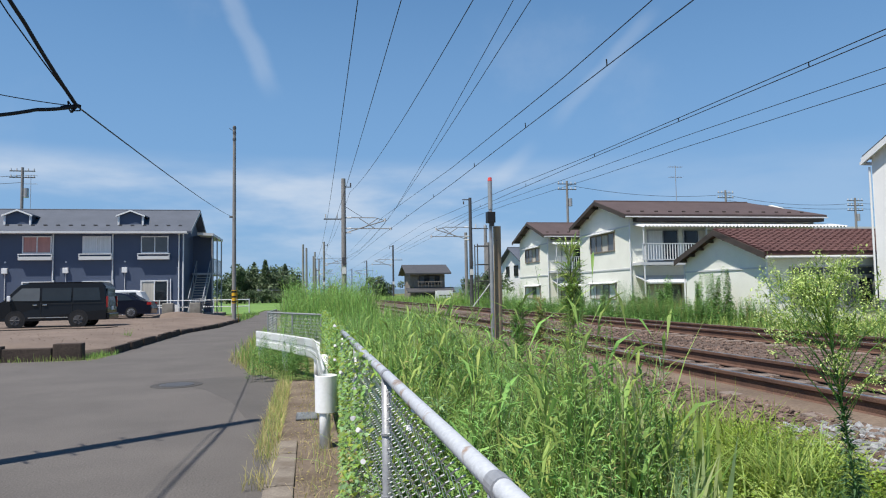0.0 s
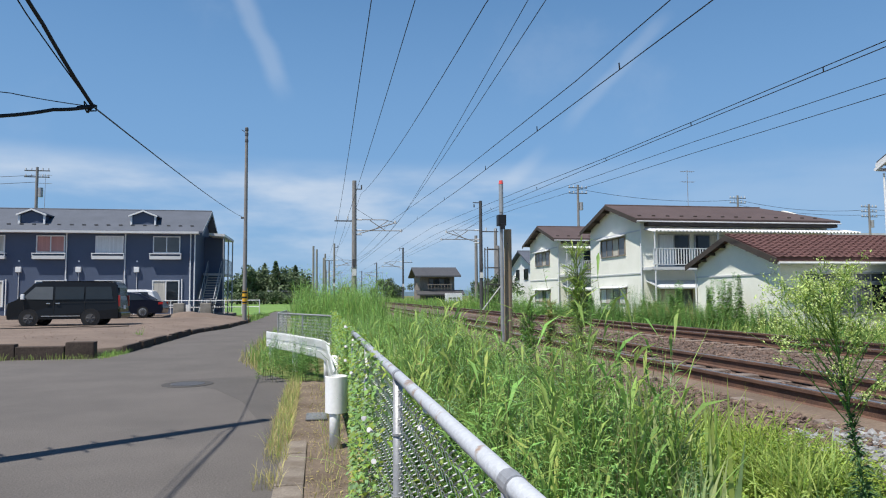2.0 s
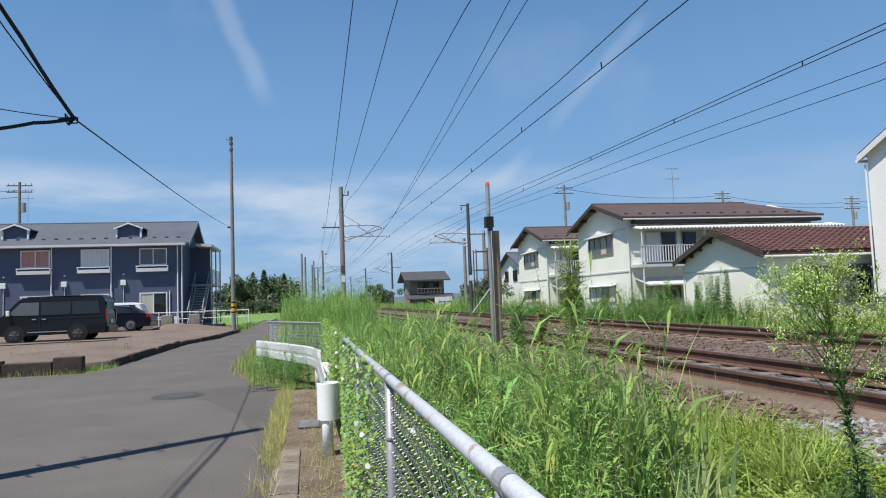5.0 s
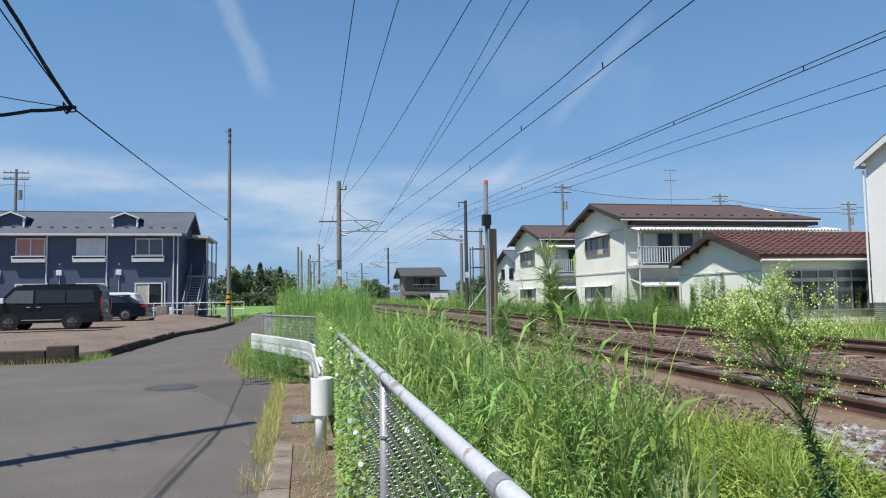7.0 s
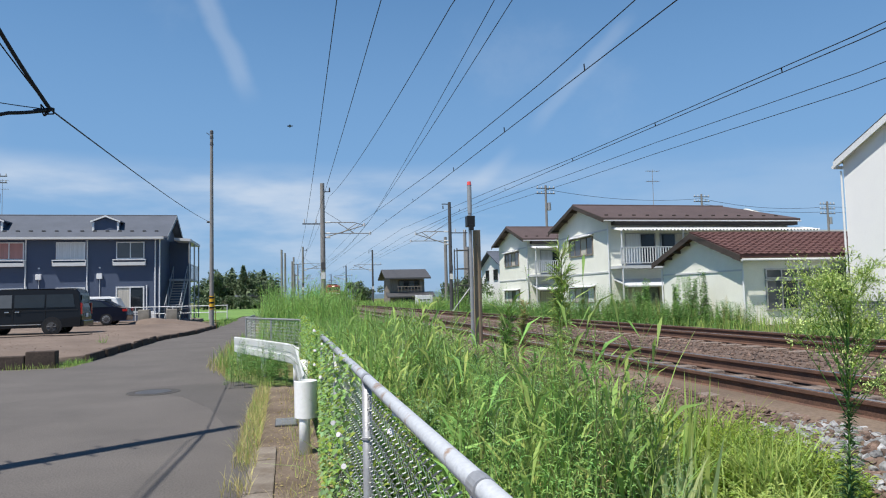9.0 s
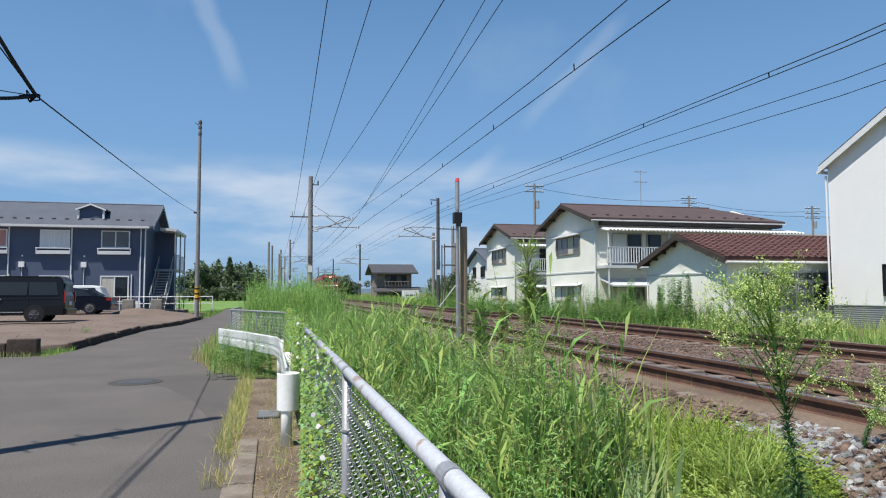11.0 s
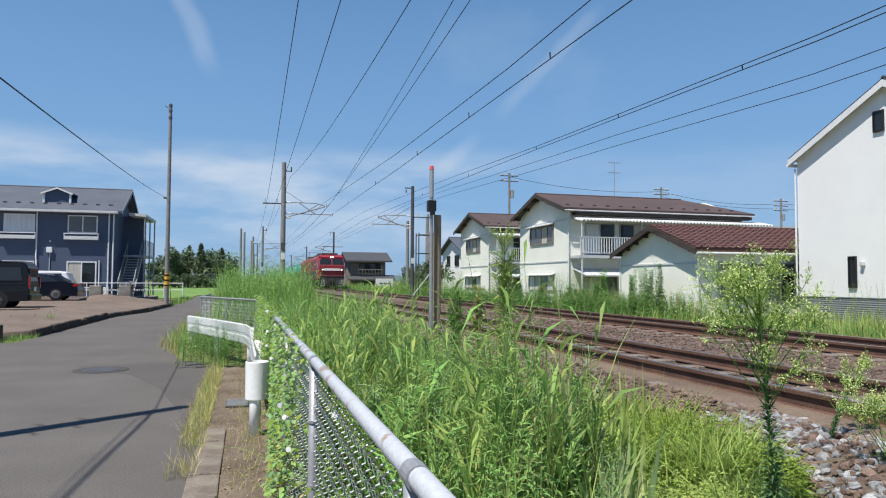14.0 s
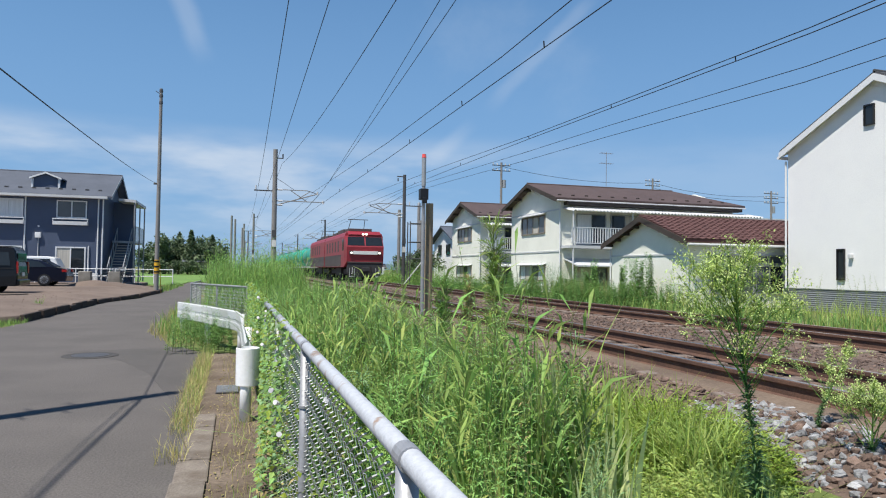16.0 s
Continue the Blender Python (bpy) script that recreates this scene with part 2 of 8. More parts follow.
for _n, _a in {
    "asphalt": dict(col=(0.122, 0.110, 0.102), col2=(0.095, 0.086, 0.080), rough=0.9, var=0.32, s1=0.6, s2=48, bump=0.5),
    "asphalt_repair": dict(col=(0.100, 0.091, 0.085), col2=(0.084, 0.077, 0.072), rough=0.9, var=0.2, s1=0.9, s2=75, bump=0.5),
    "asphalt_dark": dict(col=(0.070, 0.066, 0.064), rough=0.92, var=0.2, s1=1.0, s2=80, bump=0.5),
    "concrete": dict(col=(0.30, 0.285, 0.255), col2=(0.18, 0.165, 0.14), rough=0.9, var=0.2, s1=1.6, s2=50, bump=0.4, obj=0.1),
    "pole_concrete": dict(col=(0.27, 0.26, 0.25), col2=(0.20, 0.19, 0.185), rough=0.9, var=0.2, s1=1.2, s2=30, bump=0.3),
    "kerb": dict(col=(0.235, 0.205, 0.175), col2=(0.13, 0.105, 0.085), rough=0.95, var=0.25, s1=3.0, s2=45, bump=0.5, obj=0.12),
    "soil": dict(col=(0.185, 0.145, 0.112), col2=(0.105, 0.078, 0.058), rough=1.0, var=0.3, s1=1.5, s2=26, bump=0.9),
    "lot": dict(col=(0.195, 0.150, 0.122), col2=(0.14, 0.106, 0.086), rough=1.0, var=0.25, s1=0.5, s2=22, bump=0.9),
    "retaining": dict(col=(0.075, 0.055, 0.045), col2=(0.04, 0.03, 0.025), rough=0.95, var=0.35, s1=2.0, s2=25, bump=0.8),
    "groundgreen": dict(col=(0.10, 0.15, 0.035), col2=(0.16, 0.13, 0.06), rough=1.0, var=0.3, s1=0.4, s2=8, bump=0.6),
    "ballastbed": dict(col=(0.16, 0.112, 0.088), col2=(0.105, 0.075, 0.06), rough=1.0, var=0.35, s1=1.0, s2=22, bump=1.0),
    "stone_brown": dict(col=(0.19, 0.128, 0.10), col2=(0.11, 0.08, 0.066), rough=0.95, var=0.3, s1=6, s2=60, bump=0.4, isl=0.4),
    "stone_grey": dict(col=(0.33, 0.33, 0.335), col2=(0.20, 0.20, 0.205), rough=0.95, var=0.3, s1=6, s2=60, bump=0.4, isl=0.4),
    "sand": dict(col=(0.185, 0.138, 0.102), col2=(0.13, 0.096, 0.072), rough=1.0, var=0.25, s1=1.2, s2=30, bump=0.6),
    "rail_rust": dict(col=(0.14, 0.075, 0.05), col2=(0.09, 0.05, 0.038), rough=0.85, var=0.3, s1=4, s2=50, bump=0.3),
    "rail_top": dict(col=(0.45, 0.42, 0.40), rough=0.3, metal=0.9, var=0.15, s1=2, s2=30, bump=0.05),
    "sleeper": dict(col=(0.25, 0.20, 0.17), rough=0.95, var=0.3, s1=3, s2=40, bump=0.5),
    "navy": dict(col=(0.074, 0.098, 0.158), col2=(0.065, 0.087, 0.142), rough=0.6, var=0.12, s1=0.5, s2=30, bump=0.1),
    "roof_slate": dict(col=(0.092, 0.104, 0.132), col2=(0.076, 0.087, 0.11), rough=0.75, var=0.15, s1=0.8, s2=18, bump=0.3),
    "white_trim": dict(col=(0.74, 0.75, 0.76), rough=0.5, var=0.06, s1=1, s2=20, bump=0.03),
    "fascia": dict(col=(0.60, 0.61, 0.62), rough=0.55, var=0.08, s1=1, s2=20, bump=0.03),
    "cream": dict(col=(0.84, 0.84, 0.76), col2=(0.77, 0.77, 0.69), rough=0.85, var=0.07, s1=0.7, s2=35, bump=0.15),
    "white_wall": dict(col=(0.83, 0.83, 0.82), col2=(0.79, 0.79, 0.79), rough=0.8, var=0.05, s1=0.6, s2=30, bump=0.1),
    "roof_brown": dict(col=(0.095, 0.066, 0.061), col2=(0.078, 0.054, 0.050), rough=0.7, var=0.2, s1=0.9, s2=14, bump=0.3),
    "roof_red": dict(col=(0.105, 0.050, 0.046), col2=(0.080, 0.040, 0.038), rough=0.9, var=0.2, s1=1.5, s2=14, bump=0.3, obj=0.12),
    "eave_dark": dict(col=(0.06, 0.048, 0.042), rough=0.8, var=0.2, s1=2, s2=20, bump=0.1),
    "wood_grey": dict(col=(0.27, 0.235, 0.20), col2=(0.18, 0.15, 0.125), rough=0.9, var=0.25, s1=2, s2=30, bump=0.4, streak=(6, 6, 0.6)),
    "wood_pole": dict(col=(0.38, 0.29, 0.19), col2=(0.27, 0.20, 0.13), rough=0.9, var=0.25, s1=2, s2=30, bump=0.4, streak=(8, 8, 0.5)),
    "steel": dict(col=(0.42, 0.43, 0.44), rough=0.5, metal=0.5, var=0.15, s1=3, s2=40, bump=0.05),
    "steel_dark": dict(col=(0.10, 0.10, 0.105), rough=0.6, metal=0.3, var=0.2, s1=3, s2=40, bump=0.1),
    "galv": dict(col=(0.37, 0.38, 0.40), col2=(0.29, 0.29, 0.30), rough=0.5, metal=0.35, var=0.12, s1=5, s2=60, bump=0.08),
    "wire_zinc": dict(col=(0.50, 0.52, 0.53), col2=(0.36, 0.37, 0.37), rough=0.45, metal=0.2, var=0.1, s1=5, s2=60, bump=0.0),
    "rustpatch": dict(col=(0.47, 0.49, 0.52), col2=(0.30, 0.22, 0.17), patch=(0.58, 0.66), rough=0.55, metal=0.1, var=0.12, s1=9, s2=60, bump=0.15),
    "guard_white": dict(col=(0.90, 0.91, 0.92), col2=(0.84, 0.84, 0.82), rough=0.45, var=0.06, s1=2, s2=30, bump=0.04),
    "wire": dict(col=(0.012, 0.012, 0.014), rough=0.6, var=0.1, bump=0.0),
    "black": dict(col=(0.015, 0.015, 0.016), rough=0.45, var=0.1, bump=0.02),
    "rubber": dict(col=(0.02, 0.02, 0.021), rough=0.85, var=0.15, bump=0.1),
    "van_paint": dict(col=(0.012, 0.013, 0.016), rough=0.16, var=0.05, bump=0.0, spec=0.22),
    "car_paint": dict(col=(0.010, 0.012, 0.022), rough=0.15, var=0.05, bump=0.0, spec=0.3),
    "white_paint": dict(col=(0.78, 0.79, 0.80), rough=0.15, var=0.03, bump=0.0, spec=0.6),
    "chrome": dict(col=(0.6, 0.6, 0.62), rough=0.15, metal=1.0, var=0.05, bump=0.0),
    "taillight": dict(col=(0.35, 0.02, 0.02), rough=0.2, var=0.1, bump=0.0),
    "loco_red": dict(col=(0.30, 0.030, 0.042), col2=(0.24, 0.025, 0.035), rough=0.45, var=0.12, s1=0.8, s2=20, bump=0.03),
    "loco_dark": dict(col=(0.085, 0.062, 0.06), rough=0.6, var=0.2, s1=1, s2=20, bump=0.05),
    "loco_under": dict(col=(0.045, 0.045, 0.048), rough=0.7, var=0.3, s1=2, s2=20, bump=0.1),
    "loco_white": dict(col=(0.72, 0.72, 0.70), rough=0.5, var=0.08, s1=2, s2=20, bump=0.02),
    "tank_green": dict(col=(0.02, 0.36, 0.24), col2=(0.018, 0.28, 0.20), rough=0.4, var=0.15, s1=0.7, s2=15, bump=0.02, obj=0.15),
    "tank_grey": dict(col=(0.42, 0.44, 0.45), rough=0.6, var=0.2, s1=1, s2=15, bump=0.02),
    "lamp_on": dict(col=(1.0, 0.93, 0.78), rough=0.3, var=0.0, bump=0.0, emit=2.5),
    "red_lens": dict(col=(0.75, 0.10, 0.09), rough=0.3, var=0.05, bump=0.0),
    "yellow": dict(col=(0.75, 0.42, 0.03), rough=0.5, var=0.12, s1=3, s2=30, bump=0.03),
    "green_net": dict(col=(0.30, 0.50, 0.36), rough=0.8, var=0.2, s1=3, s2=30, bump=0.1),
    "curtain": dict(col=(0.58, 0.55, 0.48), col2=(0.42, 0.40, 0.36), rough=0.9, var=0.15, s1=1.5, s2=12, bump=0.2, streak=(8, 8, 0.3)),
    "curtain_pink": dict(col=(0.52, 0.27, 0.24), col2=(0.42, 0.22, 0.20), rough=0.9, var=0.15, s1=1.5, s2=12, bump=0.2, streak=(8, 8, 0.3)),
    "curtain_white": dict(col=(0.70, 0.72, 0.73), rough=0.9, var=0.15, s1=1.5, s2=12, bump=0.2, streak=(8, 8, 0.3)),
    "corrugated": dict(col=(0.23, 0.25, 0.27), rough=0.55, metal=0.2, var=0.12, s1=1, s2=20, bump=0.05),
    "grass": dict(col=(0.31, 0.47, 0.125), col2=(0.22, 0.38, 0.09), rough=0.6, var=0.2, s1=0.7, s2=6, bump=0.0, isl=0.35, hue=0.025, trans=0.4, spec=0.3),
    "grass_yellow": dict(col=(0.40, 0.50, 0.15), col2=(0.30, 0.41, 0.10), rough=0.65, var=0.2, s1=0.7, s2=6, bump=0.0, isl=0.3, hue=0.02, trans=0.4, spec=0.3),
    "grass_pale": dict(col=(0.56, 0.62, 0.32), col2=(0.40, 0.50, 0.19), rough=0.65, var=0.2, s1=1.5, s2=6, bump=0.0, isl=0.3, hue=0.02, trans=0.4, spec=0.3),
    "grass_straw": dict(col=(0.58, 0.50, 0.24), col2=(0.44, 0.40, 0.15), rough=0.8, var=0.2, s1=1.5, s2=6, bump=0.0, isl=0.3, hue=0.02, trans=0.3),
    "grass_dry": dict(col=(0.46, 0.37, 0.17), col2=(0.36, 0.31, 0.12), rough=0.8, var=0.25, s1=1.5, s2=6, bump=0.0, isl=0.35, hue=0.02, trans=0.3),
    "leaf": dict(col=(0.27, 0.45, 0.13), col2=(0.20, 0.36, 0.095), rough=0.7, var=0.2, s1=1.0, s2=8, bump=0.0, isl=0.35, hue=0.02, trans=0.35, spec=0.35),
    "leaf_mid": dict(col=(0.18, 0.33, 0.09), col2=(0.13, 0.26, 0.065), rough=0.65, var=0.2, s1=1.0, s2=8, bump=0.0, isl=0.35, hue=0.02, trans=0.3, spec=0.35),
    "leaf_dark": dict(col=(0.105, 0.20, 0.075), col2=(0.075, 0.15, 0.055), rough=0.5, var=0.2, s1=1.0, s2=8, bump=0.0, isl=0.35, hue=0.012, trans=0.25),
    "leaf_blue": dict(col=(0.25, 0.39, 0.18), col2=(0.18, 0.31, 0.13), rough=0.55, var=0.2, s1=1.0, s2=8, bump=0.0, isl=0.35, hue=0.015, trans=0.3),
    "leaf_lime": dict(col=(0.32, 0.42, 0.07), col2=(0.22, 0.33, 0.05), rough=0.55, var=0.2, s1=2.0, s2=8, bump=0.0, isl=0.35, hue=0.02, trans=0.4),
    "flower": dict(col=(0.60, 0.70, 0.30), col2=(0.45, 0.57, 0.17), rough=0.8, var=0.2, s1=3, s2=8, bump=0.0, isl=0.3, trans=0.3),
    "petal": dict(col=(0.82, 0.80, 0.82), rough=0.7, var=0.05, s1=3, s2=8, bump=0.0, trans=0.3),
    "stem": dict(col=(0.17, 0.25, 0.07), col2=(0.19, 0.16, 0.07), rough=0.8, var=0.2, s1=3, s2=20, bump=0.0),
    # aerial haze is mixed into this paler grey-green leaf colour
    "tree": dict(col=(0.15, 0.20, 0.11), col2=(0.11, 0.16, 0.085), rough=0.7, var=0.3, s1=0.3, s2=2, bump=0.0, isl=0.4, hue=0.015, trans=0.2),
    "bark": dict(col=(0.12, 0.09, 0.065), rough=0.95, var=0.3, s1=2, s2=15, bump=0.5),
    "field": dict(col=(0.155, 0.26, 0.055), col2=(0.11, 0.20, 0.045), rough=0.9, var=0.2, s1=0.15, s2=4, bump=0.5),
}.items():
    M[_n] = mat(_n, **_a)
for _n, _c in {"glass_dark": (0.02, 0.025, 0.03), "glass_grey": (0.10, 0.11, 0.12)}.items():
    M[_n] = glass(_n, _c)


# ---- building blocks ----
def box(bm, x0, x1, y0, y1, z0, z1, bev=0.0):
    r = bmesh.ops.create_cube(bm, size=1.0, matrix=Matrix.Translation(((x0 + x1) / 2, (y0 + y1) / 2, (z0 + z1) / 2)) @ Matrix.Diagonal((abs(x1 - x0), abs(y1 - y0), abs(z1 - z0), 1)))
    if bev:
        es = {e for v in r["verts"] for e in v.link_edges}
        bmesh.ops.bevel(bm, geom=list(es), offset=bev, segments=2, affect="EDGES", profile=0.6)
    return bm


def rod(bm, p, q, r0, r1=None, n=10):
    p, q = Vector(p), Vector(q)
    d = q - p
    m = Matrix.Translation((p + q) / 2) @ d.to_track_quat("Z", "Y").to_matrix().to_4x4()
    bmesh.ops.create_cone(bm, cap_ends=True, segments=n, radius1=r0, radius2=r0 if r1 is None else r1, depth=d.length, matrix=m)
    return bm


def prism(bm, pts, axis, a, b):
    """A flat outline pushed from a to b along axis 0, 1 or 2; pts are the two other coordinates in order."""
    def at(p, v):
        q = list(p)
        q.insert(axis, v)
        return q
    va, vb = [bm.verts.new(at(p, a)) for p in pts], [bm.verts.new(at(p, b)) for p in pts]
    bm.faces.new(va), bm.faces.new(vb[::-1])
    for i in range(len(pts)):
        j = (i + 1) % len(pts)
        bm.faces.new((va[j], va[i], vb[i], vb[j]))
    bmesh.ops.recalc_face_normals(bm, faces=bm.faces[:])
    return bm


def new_bm():
    return bmesh.new()


def mesh_of(name, bm, material, smooth=False):
    me = bpy.data.meshes.new(name)
    bm.to_mesh(me)
    bm.free()
    me.materials.append(M[material])
    if smooth:
        for p in me.polygons:
            p.use_smooth = len(p.vertices) <= 4
    return me


def part(name, bm, material, parent, label="", smooth=False):
    ob = new(name, mesh_of(name, bm, material, smooth))
    ob.parent = parent
    if label:
        tagged(ob, label)
    return ob


def single(name, bm, material, label, category, group="", kind="", smooth=False):
    return tagged(new(name, mesh_of(name, bm, material, smooth)), label, category, group, kind)


def thing(name, label, category, at=(0, 0, 0), group="", kind=""):
    e = new(name)
    e.empty_display_size = 0.1
    e.location = at
    return tagged(e, label, category, group, kind)


def strips(name, verts, faces, material, label, category, kind="stuff", parent=None):
    me = bpy.data.meshes.new(name)
    me.from_pydata(verts, [], faces)
    me.materials.append(M[material])
    ob = new(name, me)
    if parent:
        ob.parent = parent
        if kind:
            ob["kind"] = kind
        return ob
    return tagged(ob, label, category, kind=kind)

# ---- ground, road, railway bed ----
def ground_z(x, y):
    pts = [(-3000, -0.03), (0.30, -0.03), (1.2, 0.05), (2.4, 0.16), (3.5, 0.44), (10.7, 0.44), (12.2, 0.32), (3000, 0.32)]
    for (xa, za), (xb, zb) in zip(pts, pts[1:]):
        if x <= xb:
            return za + (zb - za) * (x - xa) / (xb - xa)
    return 0.32


def build_ground():
    xs = [-2500, -600, -200, -80, -40, -20, -12, -6, -3, -1, 0.3, 0.75, 1.2, 1.8, 2.4, 2.95, 3.5, 5, 7, 9, 10.7, 11.4, 12.2, 14, 17, 25, 40, 80, 200, 600, 2500]
    ys = [-2500, -500, -100, -30, -10, 0, 5, 10, 15, 20, 25, 30, 40, 50, 70, 100, 150, 250, 500, 1200, 3500]
    bm = new_bm()
    v = [[bm.verts.new((x, y, ground_z(x, y))) for x in xs] for y in ys]
    for j in range(len(ys) - 1):
        for i in range(len(xs) - 1):
            bm.faces.new((v[j][i], v[j][i + 1], v[j + 1][i + 1], v[j + 1][i]))
    single("ground", bm, "groundgreen", "weedy green and brown earth along the railway", "ground", kind="structure")
    # the road: a junction in front, then a lane running away beside the track
    bm = new_bm()
    prism(bm, [(-60, -25), (-0.36, -25), (-0.36, 13.2), (-1.2, 14.6), (-1.75, 18), (-1.9, 28), (-2.0, 44), (-2.4, 75), (-4.4, 75), (-4.4, 36.4), (-5.3, 32), (-5.45, 19.5), (-60, 19.5)], 2, -0.05, 0.0)
    single("road", bm, "asphalt", "worn grey asphalt lane beside the railway", "road", kind="structure")
    bm = new_bm()
    pts = [(-2.9, 14.0), (-0.9, 14.4), (-0.4, 13.0), (-0.4, 6.0), (-0.66, 8.8), (-1.15, 11.0), (-1.75, 12.5), (-2.4, 13.3)]
    prism(bm, pts, 2, -0.02, 0.002)
    single("asphalt_patch", bm, "asphalt_repair", "darker asphalt repair patch in the road", "road patch", kind="structure")
    bm = new_bm()
    bmesh.ops.create_cone(bm, cap_ends=True, segments=40, radius1=0.46, radius2=0.45, depth=0.02, matrix=Matrix.Translation((-2.35, 13.3, 0.0)))
    cover = thing("manhole_cover", "round iron manhole cover set in dark patched asphalt", "manhole cover", (0, 0, 0))
    part("frame", bm, "asphalt_dark", cover)
    bm = new_bm()
    bmesh.ops.create_cone(bm, cap_ends=True, segments=32, radius1=0.30, radius2=0.30, depth=0.02, matrix=Matrix.Translation((-2.35, 13.3, 0.005)))
    part("lid", bm, "steel_dark", cover)
    # kerb slabs, gutter and soil strip at the foot of the fence
    bm = new_bm()
    box(bm, -0.36, 0.34, -3, 13.4, -0.06, -0.012)
    gutter = single("gutter", bm, "soil", "rusty soil and dead leaves in the roadside gutter", "gutter", kind="structure")
    kb = new_bm()
    box(kb, -0.125, 0.125, -0.295, 0.295, -0.06, 0.016, 0.014)
    me = mesh_of("kerb_stone", kb, "kerb")
    for i in range(13):
        k = new("kerb_stone", me)
        k.parent = gutter
        k.location = (-0.245 + random.uniform(-0.006, 0.006), 0.3 + i * 0.6, random.uniform(-0.008, 0.004))
        k.rotation_euler = (random.uniform(-0.01, 0.01), random.uniform(-0.02, 0.02), random.uniform(-0.01, 0.01))
    # gravel lot, raised behind a low dark retaining edge
    ys = [19.7, 20.4, 21.2, 22.5, 24, 26, 28, 30, 31.8, 34, 36.2, 39, 42, 45, 47, 49, 52, 57, 62]
    offs = [0, 0.15, 0.6, 1.2, 2.2, 4, 7, 12, 20, 40, 80, 115]
    bm = new_bm()
    grid = []
    for y in ys:
        xr = lot_edge(y)
        row = [bm.verts.new((xr, y, -0.05))]
        row += [bm.verts.new((xr - d, y, lot_z(xr - d, y))) for d in offs]
        grid.append(row)
    grid.insert(0, [bm.verts.new((v.co.x, v.co.y, -0.05)) for v in grid[0]])
    for ra, rb in zip(grid, grid[1:]):
        for i in range(len(ra) - 1):
            bm.faces.new((ra[i + 1], ra[i], rb[i], rb[i + 1]))
    bmesh.ops.recalc_face_normals(bm, faces=bm.faces[:])
    single("gravel_lot", bm, "lot", "bare brown gravel parking lot raised above the road", "parking lot", kind="structure", smooth=True)


def lot_edge(y):
    """The lot's side along the lane; its front corner is cut back."""
    pts = [(19.7, -7.2), (20.4, -6.2), (21.2, -5.6), (31.8, -5.42), (36.2, -4.75), (42, -4.3), (47, -4.4), (49, -7), (62, -7)]
    for (ya, xa), (yb, xb) in zip(pts, pts[1:]):
        if y <= yb:
            return xa + (xb - xa) * (y - ya) / (yb - ya)
    return -7


def lot_z(x, y):
    d = min(max((lot_edge(y) - x) / 2.2, 0), 1)
    rise = min(max((y - 36) / 8, 0), 1)
    front = min(max((24 - y) / 4, 0), 1)
    return 0.17 + 0.17 * d * d * (3 - 2 * d) + 0.11 * rise * (0.3 + 0.7 * d) + 0.10 * front * d


def build_edges():
    wall = thing("retaining_wall", "low dark weathered block wall edging the gravel lot", "retaining wall", (0, 0, 0), kind="structure")
    pts = [(-5.48, 21.2), (-5.45, 24.5), (-5.40, 28), (-5.34, 31.8), (-5.0, 34), (-4.68, 36.3), (-4.4, 40), (-4.25, 43), (-4.35, 46)]
    for (xa, ya), (xb, yb) in zip(pts, pts[1:]):
        n = max(1, round(math.hypot(xb - xa, yb - ya) / 0.9))
        for i in range(n):
            a, b = i / n, (i + 0.97) / n
            bm = new_bm()
            w, h = random.uniform(0.05, 0.09), random.uniform(0.17, 0.24) * (1.0 if ya < 31 else 0.85)
            box(bm, -w, w, 0, math.hypot(xb - xa, yb - ya) * (b - a), -0.05, h, 0.03)
            o = part("block", bm, "retaining", wall)
            o.location = (xa + (xb - xa) * a + random.uniform(-0.03, 0.03), ya + (yb - ya) * a, 0)
            o.rotation_euler = (random.uniform(-0.01, 0.01), random.uniform(-0.06, 0.06), -math.atan2(xb - xa, yb - ya) + random.uniform(-0.02, 0.02))
    front = thing("stone_edging", "dark rough stone edging at the front of the gravel lot", "edging", (0, 0, 0), kind="structure")
    bm = new_bm()
    box(bm, -0.35, 0.35, -0.16, 0.16, -0.05, 0.44, 0.03)
    part("block", bm, "retaining", front).location = (-6.15, 19.62, 0)
    x = -6.52
    while x > -40:
        w = random.uniform(0.8, 1.5)
        bm = new_bm()
        box(bm, -w, 0, -0.14, 0.14, -0.05, random.uniform(0.33, 0.42), 0.03)
        o = part("block", bm, "retaining", front)
        o.location = (x, 19.62 + random.uniform(-0.05, 0.05), 0)
        x -= w + 0.02


RAIL_Z = 0.70
NEAR, FAR = 5.07, 9.20


